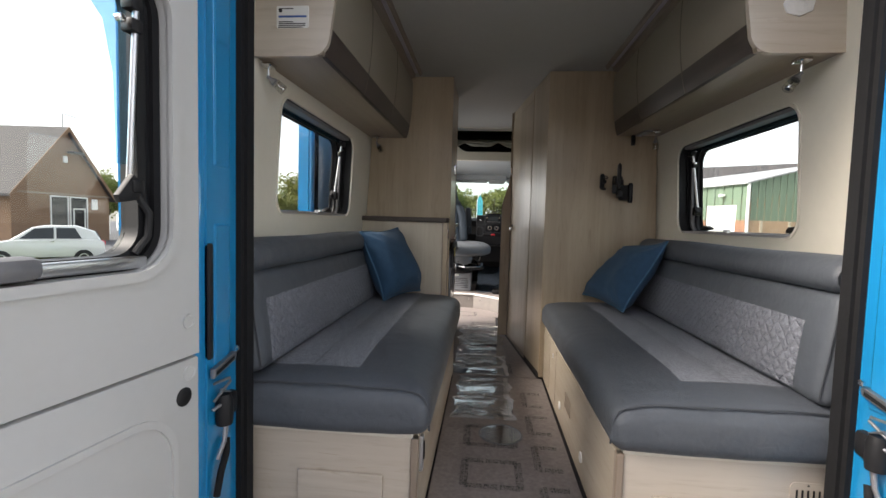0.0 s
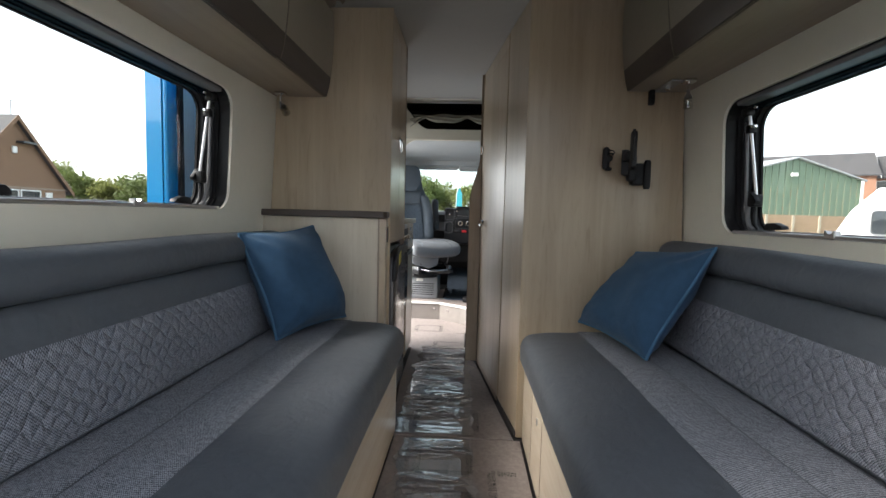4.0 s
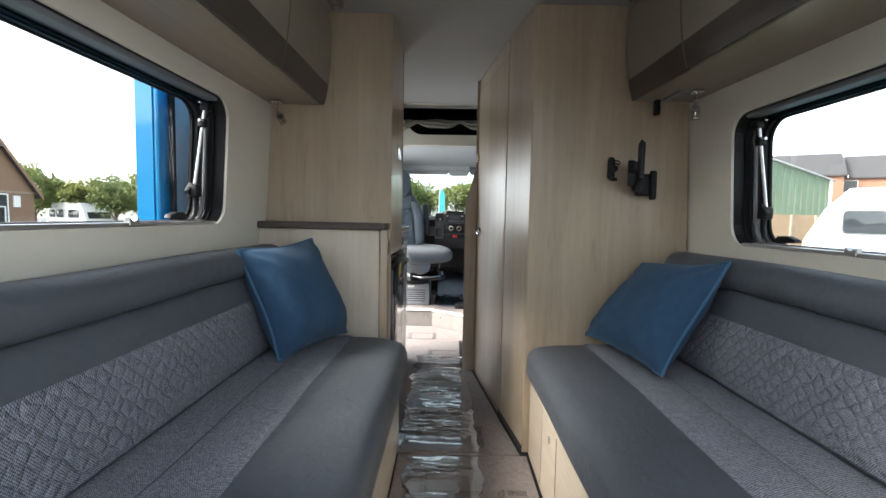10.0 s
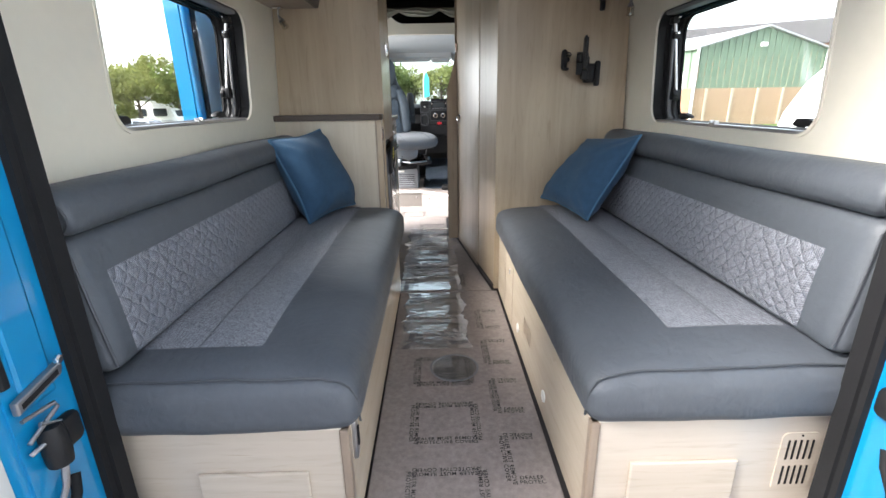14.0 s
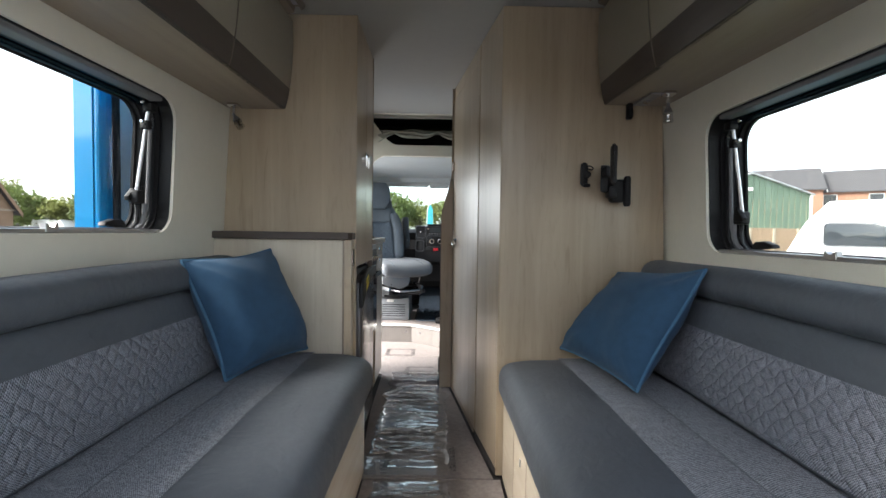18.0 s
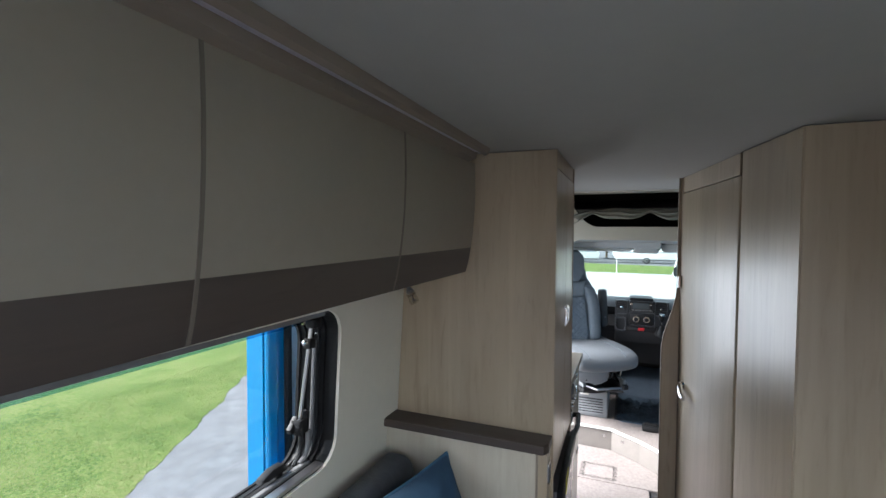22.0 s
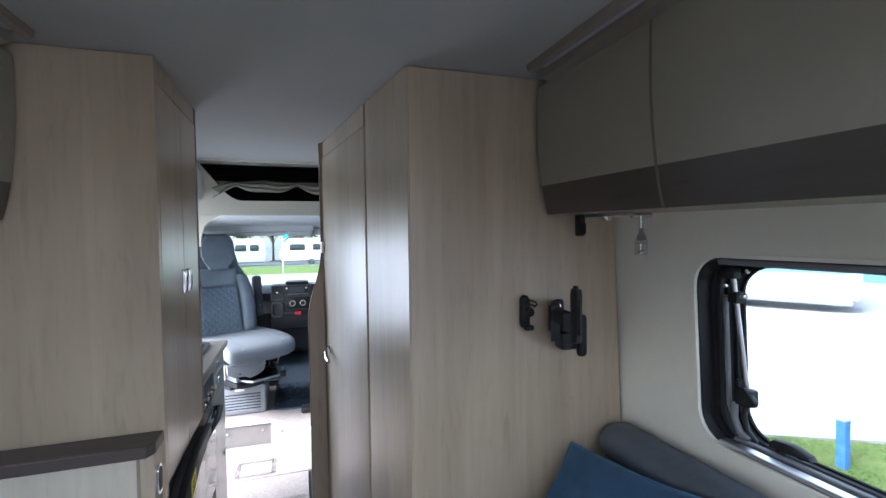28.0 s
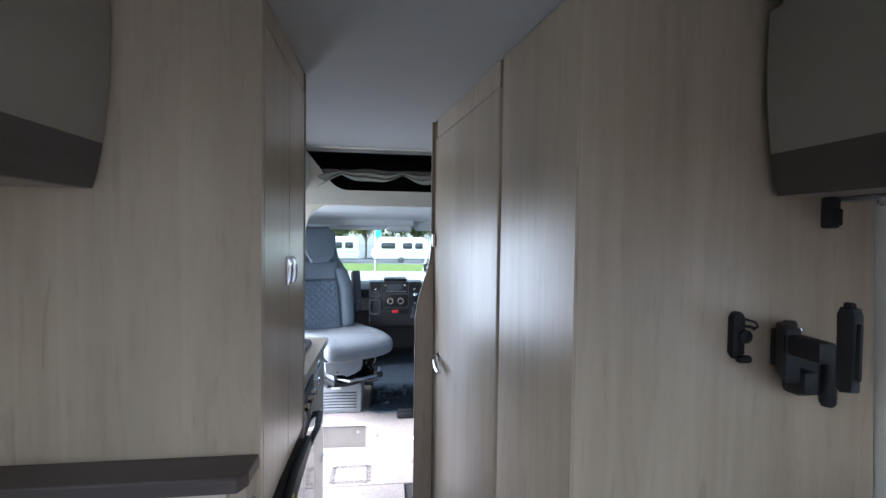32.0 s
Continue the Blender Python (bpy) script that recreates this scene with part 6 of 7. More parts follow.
tb("upright_arm", bm_prism([(3.068, 1.735), (3.066, 1.856), (3.070, 1.868), (3.092, 1.868), (3.097, 1.856), (3.095, 1.738), (3.088, 1.73)], "x", 0.660, 0.678, 0.004))
tb("arm_tip", bm_box(0.664, 0.673, 3.074, 3.09, 1.862, 1.876, 0.003))
tb("arm_rib", bm_box(0.664, 0.67, 3.06, 3.068, 1.755, 1.845, 0.002))
tb("lower_hinge", bm_box(0.712, 0.784, 3.208, 3.252, 1.676, 1.765, 0.012))
tb("lower_link", bm_box(0.69, 0.722, 3.175, 3.22, 1.69, 1.735, 0.008))
tb("hinge_barrel", bm_lathe([(0.010, -0.058), (0.014, -0.05), (0.014, 0.05), (0.010, 0.058)], 12, m=pose(0.772, 3.206, 1.718)))
under(tv, part("cable_hook", bm_tube([(0.628, 3.246, 1.82), (0.642, 3.236, 1.816), (0.648, 3.236, 1.808), (0.64, 3.24, 1.80)], 0.0025, 6), BLACK))
under(tv, part("fixing_screw", bm_lathe([(0.005, 0), (0.004, 0.003)], 10, m=pose(0.69, 3.19, 1.81, 90)), CHROME))
under(tv, part("sticker", bm_box(0.672, 0.686, 3.1885, 3.19, 1.755, 1.785), WHITEPL))
latch_ = empty("bracket_lock", "black locking plate beside the television bracket", "bracket", at=(0.617, 3.262, 1.79))
under(latch_, part("plate", bm_prism(rounded(0.607, 0.632, 1.740, 1.834, 0.0115), "y", 3.249, 3.264, 0.004), BLACK, smooth=True))
under(latch_, part("lock_tab", bm_box(0.612, 0.641, 3.236, 3.252, 1.735, 1.75, 0.006), BLACK, smooth=True))
under(latch_, part("lock_cam", bm_lathe([(0.014, 0), (0.013, 0.008), (0.006, 0.01)], 14, m=pose(0.630, 3.25, 1.786, 90)), BLACK, smooth=True))
under(latch_, part("lock_pin", bm_tube([(0.626, 3.25, 1.806), (0.636, 3.242, 1.806), (0.645, 3.241, 1.803)], 0.003, 8), BLACK, smooth=True))

plate = empty("data_plate", "silver data plate on the locker end", "label", at=(-0.7, 1.848, 2.15))
under(plate, part("plate", bm_prism(rounded(-0.755, -0.65, 2.118, 2.186, 0.004), "y", 1.8455, 1.848, 0.0006), WHITEPL))
under(plate, part("blue_band", bm_box(-0.748, -0.657, 1.8445, 1.8455, 2.150, 2.156), mat("blue_print", (0.05, 0.12, 0.35), 0.6)))
under(plate, part("emblem", bm_lathe([(0.006, 0), (0.006, 0.001)], 14, m=pose(-0.742, 1.8455, 2.172, 90)), INK))
for k in range(5):
    under(plate, part("print_line", bm_box(-0.748, -0.70 + 0.04 * (k > 1) - 0.01 * (k == 4), 1.8445, 1.8455, 2.141 - 0.0055 * k + 0.035 * (k < 1), 2.1435 - 0.0055 * k + 0.035 * (k < 1)), INK))
mount = empty("table_clip", "white plastic mounting disc on the locker end", "mounting", at=(0.8, 1.848, 2.16))
under(mount, part("disc", bm_lathe([(0.03, 0), (0.03, 0.006), (0.02, 0.009), (0.012, 0.009), (0.011, 0.004)], 8, m=pose(0.80, 1.848, 2.165, 90)), WHITEPL))
under(mount, part("bracket_plate", bm_prism([(0.755, 2.17), (0.765, 2.145), (0.80, 2.135), (0.835, 2.15), (0.842, 2.185), (0.82, 2.2), (0.77, 2.2)], "y", 1.843, 1.848, 0.001), WHITEPL))

# cloth bunched across the rooflight, tied at even steps, its end fanned out
bm = bmesh.new()
nx, nz = 116, 12
g = []
for i in range(nx + 1):
    x = -0.412 + 1.16 * i / nx
    u = (x + 0.305) / 0.335
    belly = abs(math.sin(math.pi * u)) if u > 0 else 0.0
    fan = max(0.0, -u / 0.32)
    head = 2.344 - 0.012 * (1 - belly) - 0.004 * belly + 0.003 * math.sin(i * 0.31)
    drop = 0.024 + 0.056 * belly ** 1.2 + 0.07 * fan
    row = []
    for j in range(nz + 1):
        k = j / nz
        fold = math.sin(k * 15 + 2.2 * math.cos(math.pi * u) + i * 0.05)
        row.append(bm.verts.new((x + 0.02 * fan * math.sin(k * 11), 5.006 - 0.030 * math.sin(math.pi * k) * (0.4 + 0.6 * belly) - 0.007 * fold,
                                 head - drop * k - 0.012 * belly * k * math.sin(i * 0.17))))
    g.append(row)
for i in range(nx):
    for j in range(nz):
        bm.faces.new((g[i][j], g[i + 1][j], g[i + 1][j + 1], g[i][j + 1]))
bmesh.ops.solidify(bm, geom=bm.faces[:], thickness=0.004)
cur = part("rooflight_cloth", bm, CURTAIN, smooth=True)
tagged(cur, "olive grey cloth blind bunched in the cab rooflight", "blind")
pack = empty("wrapped_mat", "dark cab floor mat under crinkled clear plastic wrap", "floor mat", at=(0.02, 5.95, 0.715))
WRAP = glass_mat("clear_wrap", (0.75, 0.83, 0.9), 0.06, 0.85, 1.0, 1.8)
under(pack, part("mat", bm_prism(rounded(-0.15, 0.27, 5.68, 6.28, 0.05), "z", 0.716, 0.728, 0.004), mat("blue_grey_carpet", (0.085, 0.115, 0.15), 0.9, noise_scale=60, var=0.3, bump=0.5, bump_scale=500)))
bm = bmesh.new()
g = [[bm.verts.new((-0.165 + 0.45 * i / 40, 5.665 + 0.63 * j / 50, 0.7305 + 0.02 * max(0.0, 0.3 + noise.noise(Vector((i * 0.35, j * 0.16, 1.0))) + 0.6 * noise.noise(Vector((i * 0.7, j * 0.6, 4.0))))
                    * min(1, 6 * min(i, 40 - i) / 40, 6 * min(j, 50 - j) / 50))) for j in range(51)] for i in range(41)]
for i in range(40):
    for j in range(50):
        bm.faces.new((g[i][j], g[i + 1][j], g[i + 1][j + 1], g[i][j + 1]))
under(pack, part("wrap", bm, WRAP, smooth=True, label="crinkled clear plastic wrap"))
under(pack, part("raised_end", bm_prism([(6.30, 0.716), (6.33, 0.74), (6.56, 0.93), (6.575, 0.92), (6.36, 0.716)], "x", -0.15, 0.30, 0.004), mat("blue_grey_footwell", (0.06, 0.085, 0.12), 0.8, noise_scale=30, var=0.2)))
grip = empty("step_block", "small black plastic block on the cab step", "block", at=(0.09, 5.58, 0.715))
under(grip, part("block", bm_box(0.03, 0.15, 5.55, 5.62, 0.716, 0.762, 0.012), BLACK, smooth=True))
under(grip, part("block_cap", bm_box(0.045, 0.135, 5.56, 5.61, 0.761, 0.771, 0.006), RUBBER, smooth=True))

# ---------------------------------------------------------------- floor covers, print and film
mats = []
OUT = [[(-0.243, 1.66), (0.30, 1.66), (0.305, 3.234), (-0.245, 3.234)],
       [(-0.295, 3.243), (0.278, 3.243), (0.224, 3.6), (0.126, 4.30), (0.05, 4.345), (0.06, 5.018), (-0.8, 5.018), (-0.8, 4.6), (-0.328, 4.58), (-0.315, 3.9), (-0.292, 3.6)],
       [(-0.8, 5.026), (0.24, 5.026), (0.16, 5.21), (0.0, 5.365), (-0.19, 5.50), (-0.8, 5.52)]]
for pts in OUT:
    mt = part("floor_cover", bm_prism(pts, "z", F - 0.0119, F, 0.003), CARPET)
    tagged(mt, "brown protective floor cover with printed warnings", "floor cover", "floor covers")
    mats.append(mt)


def print_mesh(name, lines, size):
    """Flat letters as a mesh, lying in the xy plane, centred."""
    c = bpy.data.curves.new(name, "FONT")
    c.body, c.size, c.align_x, c.align_y, c.space_line, c.offset = "\n".join(lines), size, "CENTER", "CENTER", 0.9, 0.0002
    c.space_character = 1.12
    o = new(name, c)
    me = bpy.data.meshes.new_from_object(o.evaluated_get(bpy.context.evaluated_depsgraph_get()))
    bpy.data.objects.remove(o)
    me.materials.append(INK)
    return me


bpy.context.view_layer.update()
FULL = print_mesh("print", ["DEALER MUST REMOVE", "PROTECTIVE COVER"], 0.0185)
CUT = print_mesh("print", ["DEALER", "PROTEC"], 0.0185)


def stamp(mt, me, x, y, turn):
    o = new("print", me)
    o.matrix_world = pose(x, y, F + 0.0008, 0, 0, turn)
    under(mt, o)


for mt, ya, yb, cols in ((mats[0], 1.70, 3.2, (-0.02,)), (mats[1], 3.3, 5.0, (-0.06,)), (mats[2], 5.04, 5.4, (-0.25,))):
    y = ya
    k = 0
    while y + 0.2 < yb + 0.02:
        for xc in cols:
            stamp(mt, FULL, xc, y + 0.02, 0)
            stamp(mt, FULL, xc, y + 0.2, 180)
            stamp(mt, FULL, xc - 0.105, y + 0.11, -90)
            if xc + 0.13 < 0.04 or mt is mats[0]:
                stamp(mt, FULL, xc + 0.105, y + 0.11, 90)
        if mt is mats[0] and y + 0.36 < yb:
            stamp(mt, FULL, 0.165, y + 0.25, -90)
            stamp(mt, CUT, 0.225, y + 0.16, 0)
            stamp(mt, CUT, 0.225, y + 0.34, 180)
        if mt is mats[1] and y < 3.9:
            stamp(mt, FULL, 0.115 - 0.12 * (y - 3.3), y + 0.10, -90)
        y += 0.31
        k += 1

FILM = glass_mat("crinkled_clear_film", (0.97, 0.98, 1.0), 0.03, 0.96, 1.0, 2.0)


def film_sheet(x0, x1, y0, y1, rise, seed):
    """A strip of clear film lying in crosswise wrinkles."""
    nx, ny = 60, int((y1 - y0) * 190)
    bm = bmesh.new()
    g = []
    for i in range(nx + 1):
        row = []
        for j in range(ny + 1):
            x, y = x0 + (x1 - x0) * i / nx, y0 + (y1 - y0) * j / ny
            q = noise.noise(Vector((x * 3, y * 26, seed))) + 0.6 * noise.noise(Vector((x * 9, y * 55, seed + 3))) + 0.4 * noise.noise(Vector((x * 30, y * 60, seed))) + 0.3 * noise.noise(Vector((x * 22 + y * 30, y * 120, seed)))
            q += 0.9 * (0.35 - abs(noise.noise(Vector((x * 7 + y * 3, y * 38, seed + 7))))) + 0.5 * (0.3 - abs(noise.noise(Vector((x * 26, y * 30 + x * 12, seed + 11)))))
            rim = min(1, 3 * min(i, nx - i) / nx, 6 * min(j, ny - j) / ny)
            band = max(0.12, min(1.0, 0.55 + 2.4 * noise.noise(Vector((x * 1.5, y * 6.5, seed + 5)))))
            edge_x = 0.035 * noise.noise(Vector((y * 9, seed, 0.0))) + 0.015 * noise.noise(Vector((y * 31, seed, 2.0)))
            row.append(bm.verts.new((x + edge_x * (2 * i / nx - 1), y, F + 0.002 + rise * max(0.0, 0.35 + q) * rim * band)))
        g.append(row)
    for i in range(nx):
        for j in range(ny):
            bm.faces.new((g[i][j], g[i + 1][j], g[i + 1][j + 1], g[i][j + 1]))
    ob = part("film", bm, FILM, smooth=True)
    return tagged(ob, "crinkled clear plastic film over the floor cover", "plastic film", "floor films")


film_sheet(-0.255, 0.10, 3.26, 4.62, 0.013, 3)
film_sheet(-0.205, 0.10, 2.60, 3.215, 0.007, 9)
hatch = empty("floor_hatch", "round clear plastic disc on the floor", "disc", at=(0.026, 2.45, F))
under(hatch, part("rim", bm_ring([(0.026 + 0.099 * math.cos(i * math.pi / 20), 2.45 + 0.099 * math.sin(i * math.pi / 20)) for i in range(40)], [(0.026 + 0.092 * math.cos(i * math.pi / 20), 2.45 + 0.092 * math.sin(i * math.pi / 20)) for i in range(40)], "z", F + 0.0005, F + 0.004), GREYPLAS, smooth=True))
under(hatch, part("disc", bm_lathe([(0.09, 0.003), (0.06, 0.0045), (0.002, 0.005)], 36, m=pose(0.026, 2.45, F)), glass_mat("clear_disc", (0.9, 0.92, 0.93), 0.05, 0.95, 0.7, 3.0), smooth=True))
TILT = 0.0175


def gz(y):
    """The height of the yard, which falls gently ahead of the van."""
    return -TILT * (y - 2.0)


def on_ground(bm):
    for v in bm.verts:
        v.co.z += gz(v.co.y)
    return bm


TARMAC = mat("worn_tarmac", (0.125, 0.125, 0.135), 0.9, noise_scale=7, var=0.32, bump=0.6, bump_scale=110)
GRASS = grass_mat("mown_grass", (0.155, 0.215, 0.055), (0.045, 0.092, 0.02), (0.2, 0.2, 0.085))
BLADE = leaf_mat("grass_blades", (0.14, 0.185, 0.045), 6)
ground = part("ground", on_ground(bm_box(-400, 400, -300, 500, -0.3, 0.0)), TARMAC)
tagged(ground, "worn grey tarmac yard", "ground", kind="structure")
CONCRETE = mat("pale_concrete", (0.35, 0.35, 0.35), 0.7, noise_scale=0.5, var=0.12, bump=0.4, bump_scale=40)
apron = part("pavement", on_ground(bm_prism([(1.7, 7.1), (3.2, 6.15), (5.36, 4.93), (8.3, 3.35), (60, -10), (60, 34.3), (-26, 36.8), (-9, 16), (1.0, 9)], "z", -0.05, 0.008)), CONCRETE)
tagged(apron, "pale sunlit concrete apron of the yard", "pavement", kind="structure")
rng = random.Random(4)
LAWNS = [[(-2.2, 1.2), (-3.57, 3.73), (-4.64, 5.6), (-6.63, 9.08), (-9.5, 14), (-17, 17), (-19, 4), (-7, 0.2)],
         [(1.9, 6.95), (3.2, 6.1), (4.35, 5.45), (5.36, 4.88), (8.2, 3.3), (8.2, 0.6), (1.9, 0.6)],
         [(-26, 36.7), (30, 34.4), (42, 37), (-40, 60)]]
lawns = []
for k, poly in enumerate(LAWNS[:2]):
    # ragged turf edge
    edge_ = []
    for (xa, ya), (xb, yb) in zip(poly, poly[1:] + poly[:1]):
        steps = max(2, int(math.hypot(xb - xa, yb - ya) / 0.07))
        for i in range(steps):
            x_, y_ = xa + (xb - xa) * i / steps, ya + (yb - ya) * i / steps
            w_ = Vector((x_ * 2.3, y_ * 2.3, k))
            edge_.append((x_ + 0.07 * noise.noise(w_) + 0.03 * noise.noise(w_ * 5), y_ + 0.07 * noise.noise(w_ + Vector((9, 0, 0))) + 0.03 * noise.noise(w_ * 5.3)))
    LAWNS[k] = edge_
for k, poly in enumerate(LAWNS):
    lw = part("lawn", on_ground(bm_prism(poly, "z", -0.05, 0.004)), GRASS)
    tagged(lw, "mown green grass beside the yard", "grass", "lawns", "structure")
    lawns.append(lw)


def inside(p, poly):
    c = False
    for (x1, y1), (x2, y2) in zip(poly, poly[1:] + poly[:1]):
        if (y1 > p[1]) != (y2 > p[1]) and p[0] < (x2 - x1) * (p[1] - y1) / (y2 - y1) + x1:
            c = not c
    return c


verts, faces = [], []
for poly, box, count in ((LAWNS[0], (-6.6, -2.2, 1.2, 8.5), 42000), (LAWNS[1], (3.4, 6.4, 2.6, 6.4), 15000)):
    for _ in range(count):
        x, y = rng.uniform(box[0], box[1]), rng.uniform(box[2], box[3])
        if not inside((x, y), poly):
            continue
        a, h, w = rng.uniform(0, 6.28), rng.uniform(0.010, 0.026), rng.uniform(0.002, 0.004)
        z = gz(y) + 0.008
        i = len(verts)
        verts += [(x - w * math.cos(a), y - w * math.sin(a), z), (x + w * math.cos(a), y + w * math.sin(a), z),
                  (x + rng.uniform(-0.03, 0.03), y + rng.uniform(-0.03, 0.03), z + h)]
        faces.append((i, i + 1, i + 2))
me = bpy.data.meshes.new("grass")
me.from_pydata(verts, [], faces)
me.materials.append(BLADE)
tagged(new("grass", me), "short uneven blades of green grass", "grass", kind="stuff")

BARK = mat("grey_bark", (0.11, 0.085, 0.065), 0.95, noise_scale=8, var=0.3, bump=0.8, bump_scale=30)
LEAVES = [leaf_mat("leaf_green", (0.15, 0.19, 0.055), 2.5), leaf_mat("leaf_yellow_green", (0.20, 0.215, 0.065), 2.5)]


def tree(height, spread_, seed, leaf):
    """Trunk and limbs that taper, and a crown of leaf tufts gathered round the limb ends."""
    r = random.Random(seed)
    t = empty("tree", "broad leafy tree in full summer leaf", "tree", "trees")
    bm = bm_tube([(0, 0, 0), (0.08, 0.02, height * 0.3), (0.0, 0.1, height * 0.62), (0.1, 0.0, height * 0.85)], [0.24, 0.19, 0.11, 0.04], 8)
    ends = [(0, 0, height * 0.9)]
    for k in range(11):
        a, z0 = r.uniform(0, 6.28), height * r.uniform(0.25, 0.65)
        ln = spread_ * r.uniform(0.55, 1.0)
        e = Vector((math.cos(a) * ln, math.sin(a) * ln, z0 + height * r.uniform(0.1, 0.32)))
        mid = Vector((e.x * 0.45, e.y * 0.45, z0 + (e.z - z0) * 0.65))
        bm_tube([(0, 0.03, z0), mid, e], [0.09, 0.055, 0.02], 6, bm)
        ends += [tuple(e), tuple((mid + e) / 2), tuple(mid + Vector((r.uniform(-1, 1), r.uniform(-1, 1), r.uniform(0, 1))))]
    part("trunk", bm, BARK, t)
    vs, fs = [], []
    for e in ends:
        rad = spread_ * r.uniform(0.24, 0.42)
        for _ in range(95):
            d = Vector((r.gauss(0, 1), r.gauss(0, 1), r.gauss(0, 0.75))).normalized() * rad * r.uniform(0.45, 1.05)
            c = Vector(e) + d
            if c.z < height * 0.16:
                continue
            s_ = r.uniform(0.12, 0.3)
            u = Vector((r.gauss(0, 1), r.gauss(0, 1), r.gauss(0, 1))).normalized()
            w = u.orthogonal().normalized()
            i = len(vs)
            vs += [c - u * s_, c + w * s_ * 0.6, c + u * s_, c - w * s_ * 0.6 + Vector((0, 0, 0.05))]
            fs.append((i, i + 1, i + 2, i + 3))
    me = bpy.data.meshes.new("crown")
    me.from_pydata([tuple(v) for v in vs], [], fs)
    me.materials.append(leaf)
    o = new("crown", me)
    o.parent = t
    return t


t1, t2, t3 = tree(8.5, 3.4, 1, LEAVES[0]), tree(7.0, 3.0, 2, LEAVES[1]), tree(10.5, 4.0, 3, LEAVES[1])
SPOTS = [(-27, 38, 1, 0.62), (-24.5, 41, 2, 0.75), (-22.3, 43, 1, 0.72), (-31, 40, 2, 0.7), (-20.5, 47, 2, 0.7), (-34.5, 39, 1, 0.68), (-29, 46, 3, 0.6), (-17.5, 50, 1, 0.75), (-14, 55, 2, 0.85),
         (-6, 62, 1, 0.95), (-2.6, 66, 3, 0.72), (1.0, 60, 2, 1.0), (4.5, 64, 1, 0.95), (8.0, 60, 3, 0.7), (-9.5, 60, 2, 0.95), (12, 66, 2, 1.0), (26.5, 31, 2, 0.42), (-42, 52, 2, 0.8), (-38, 57, 1, 0.8), (-34, 60, 3, 0.85), (-30, 58, 2, 0.8), (-26, 60, 1, 0.85), (-22.5, 57, 3, 0.8), (-19, 60, 2, 0.85), (-45, 47, 3, 0.7)]
first = {1: t1, 2: t2, 3: t3}
used = set()
for x, y, k, sc in SPOTS:
    m = pose(x, y, gz(y) - 0.1, 0, 0, (x * 37) % 360)
    if k not in used:
        used.add(k)
        first[k].scale = (sc, sc, sc)
        first[k].location, first[k].rotation_euler = m.translation, m.to_euler()
    else:
        c = copy_thing(first[k], m)
        c.scale = (sc, sc, sc)

# ---------------------------------------------------------------- buildings
GREEN = mat("green_sheet_cladding", (0.17, 0.235, 0.165), 0.6, noise_scale=1.5, var=0.1)
BRICK = mat("red_brown_brick", (0.33, 0.17, 0.11), 0.9, noise_scale=4, var=0.25, bump=0.5, bump_scale=25)
BRICK_BUFF = mat("buff_brick", (0.40, 0.27, 0.18), 0.9, noise_scale=4, var=0.2, bump=0.5, bump_scale=25)
BRICK_DARK = mat("dark_brown_brick", (0.22, 0.135, 0.085), 0.9, noise_scale=4, var=0.2, bump=0.5, bump_scale=25)
SLATE = mat("dark_roof_tile", (0.075, 0.07, 0.072), 0.8, noise_scale=3, var=0.25, bump=0.5, bump_scale=12)
GREYROOF = mat("pale_sheet_roof", (0.42, 0.43, 0.44), 0.6, noise_scale=1, var=0.1)
WHITE = mat("white_painted_metal", (0.78, 0.78, 0.76), 0.4, noise_scale=2, var=0.03)
DARKGLASS = mat("dark_window_glass", (0.03, 0.035, 0.04), 0.08)


def wall_pt(p, d, a, z):
    return (p.x + d.x * a, p.y + d.y * a, z)


ware = empty("warehouse", "green clad warehouse with brick base and white shutters", "warehouse", at=(21.1, 39.7, -0.7))
P1 = Vector((21.1, 39.7))
DR, DL = Vector((0.986, 0.15)).normalized(), Vector((-0.246, 0.986)).normalized()
LR, LL = 12.1, 22.0
nR = Vector((DR.y, -DR.x))
zb_, zk, ze, zr_ = -0.9, 2.3, 5.3, 6.9


def panel(name, p, d, a0, a1, zlo, zhi, t, material, nrm, ztop=None):
    """An upright panel on a wall line; ztop(a) gives a sloping head."""
    q = [wall_pt(p, d, a0, zlo), wall_pt(p, d, a1, zlo), wall_pt(p, d, a1, ztop(a1) if ztop else zhi), wall_pt(p, d, a0, ztop(a0) if ztop else zhi)]
    bm = bmesh.new()
    f0 = [bm.verts.new(v) for v in q]
    f1 = [bm.verts.new((v[0] + nrm.x * t, v[1] + nrm.y * t, v[2])) for v in q]
    bm.faces.new(f0)
    bm.faces.new(f1[::-1])
    for i in range(4):
        bm.faces.new((f0[i], f0[(i + 1) % 4], f1[(i + 1) % 4], f1[i]))
    return bm


head = lambda a: ze + (zr_ - ze) * (1 - abs(a / LR * 2 - 1))
nL = Vector((-DL.y, DL.x))
under(ware, part("brick_base", panel("b", P1, DR, 0, LR, zb_, zk, 0.12, BRICK_BUFF, nR), BRICK_BUFF))
for k in range(5):
    a = LR * (k + 0.5) / 5
    under(ware, part("brick_pier", panel("b", P1, DR, a - 0.1, a + 0.1, zb_, zk, 0.2, WHITE, nR), mat("pale_pier", (0.5, 0.42, 0.33), 0.9, noise_scale=3)))
n_rib = 40
for k in range(n_rib):
    a = LR * k / n_rib
    b = LR * (k + 1) / n_rib
    under(ware, part("cladding_sheet", panel("c", P1, DR, a + 0.02, b - 0.02, zk, 0, 0.06 if k % 2 else 0.02, GREEN, nR, head), GREEN))
n_rib = 44
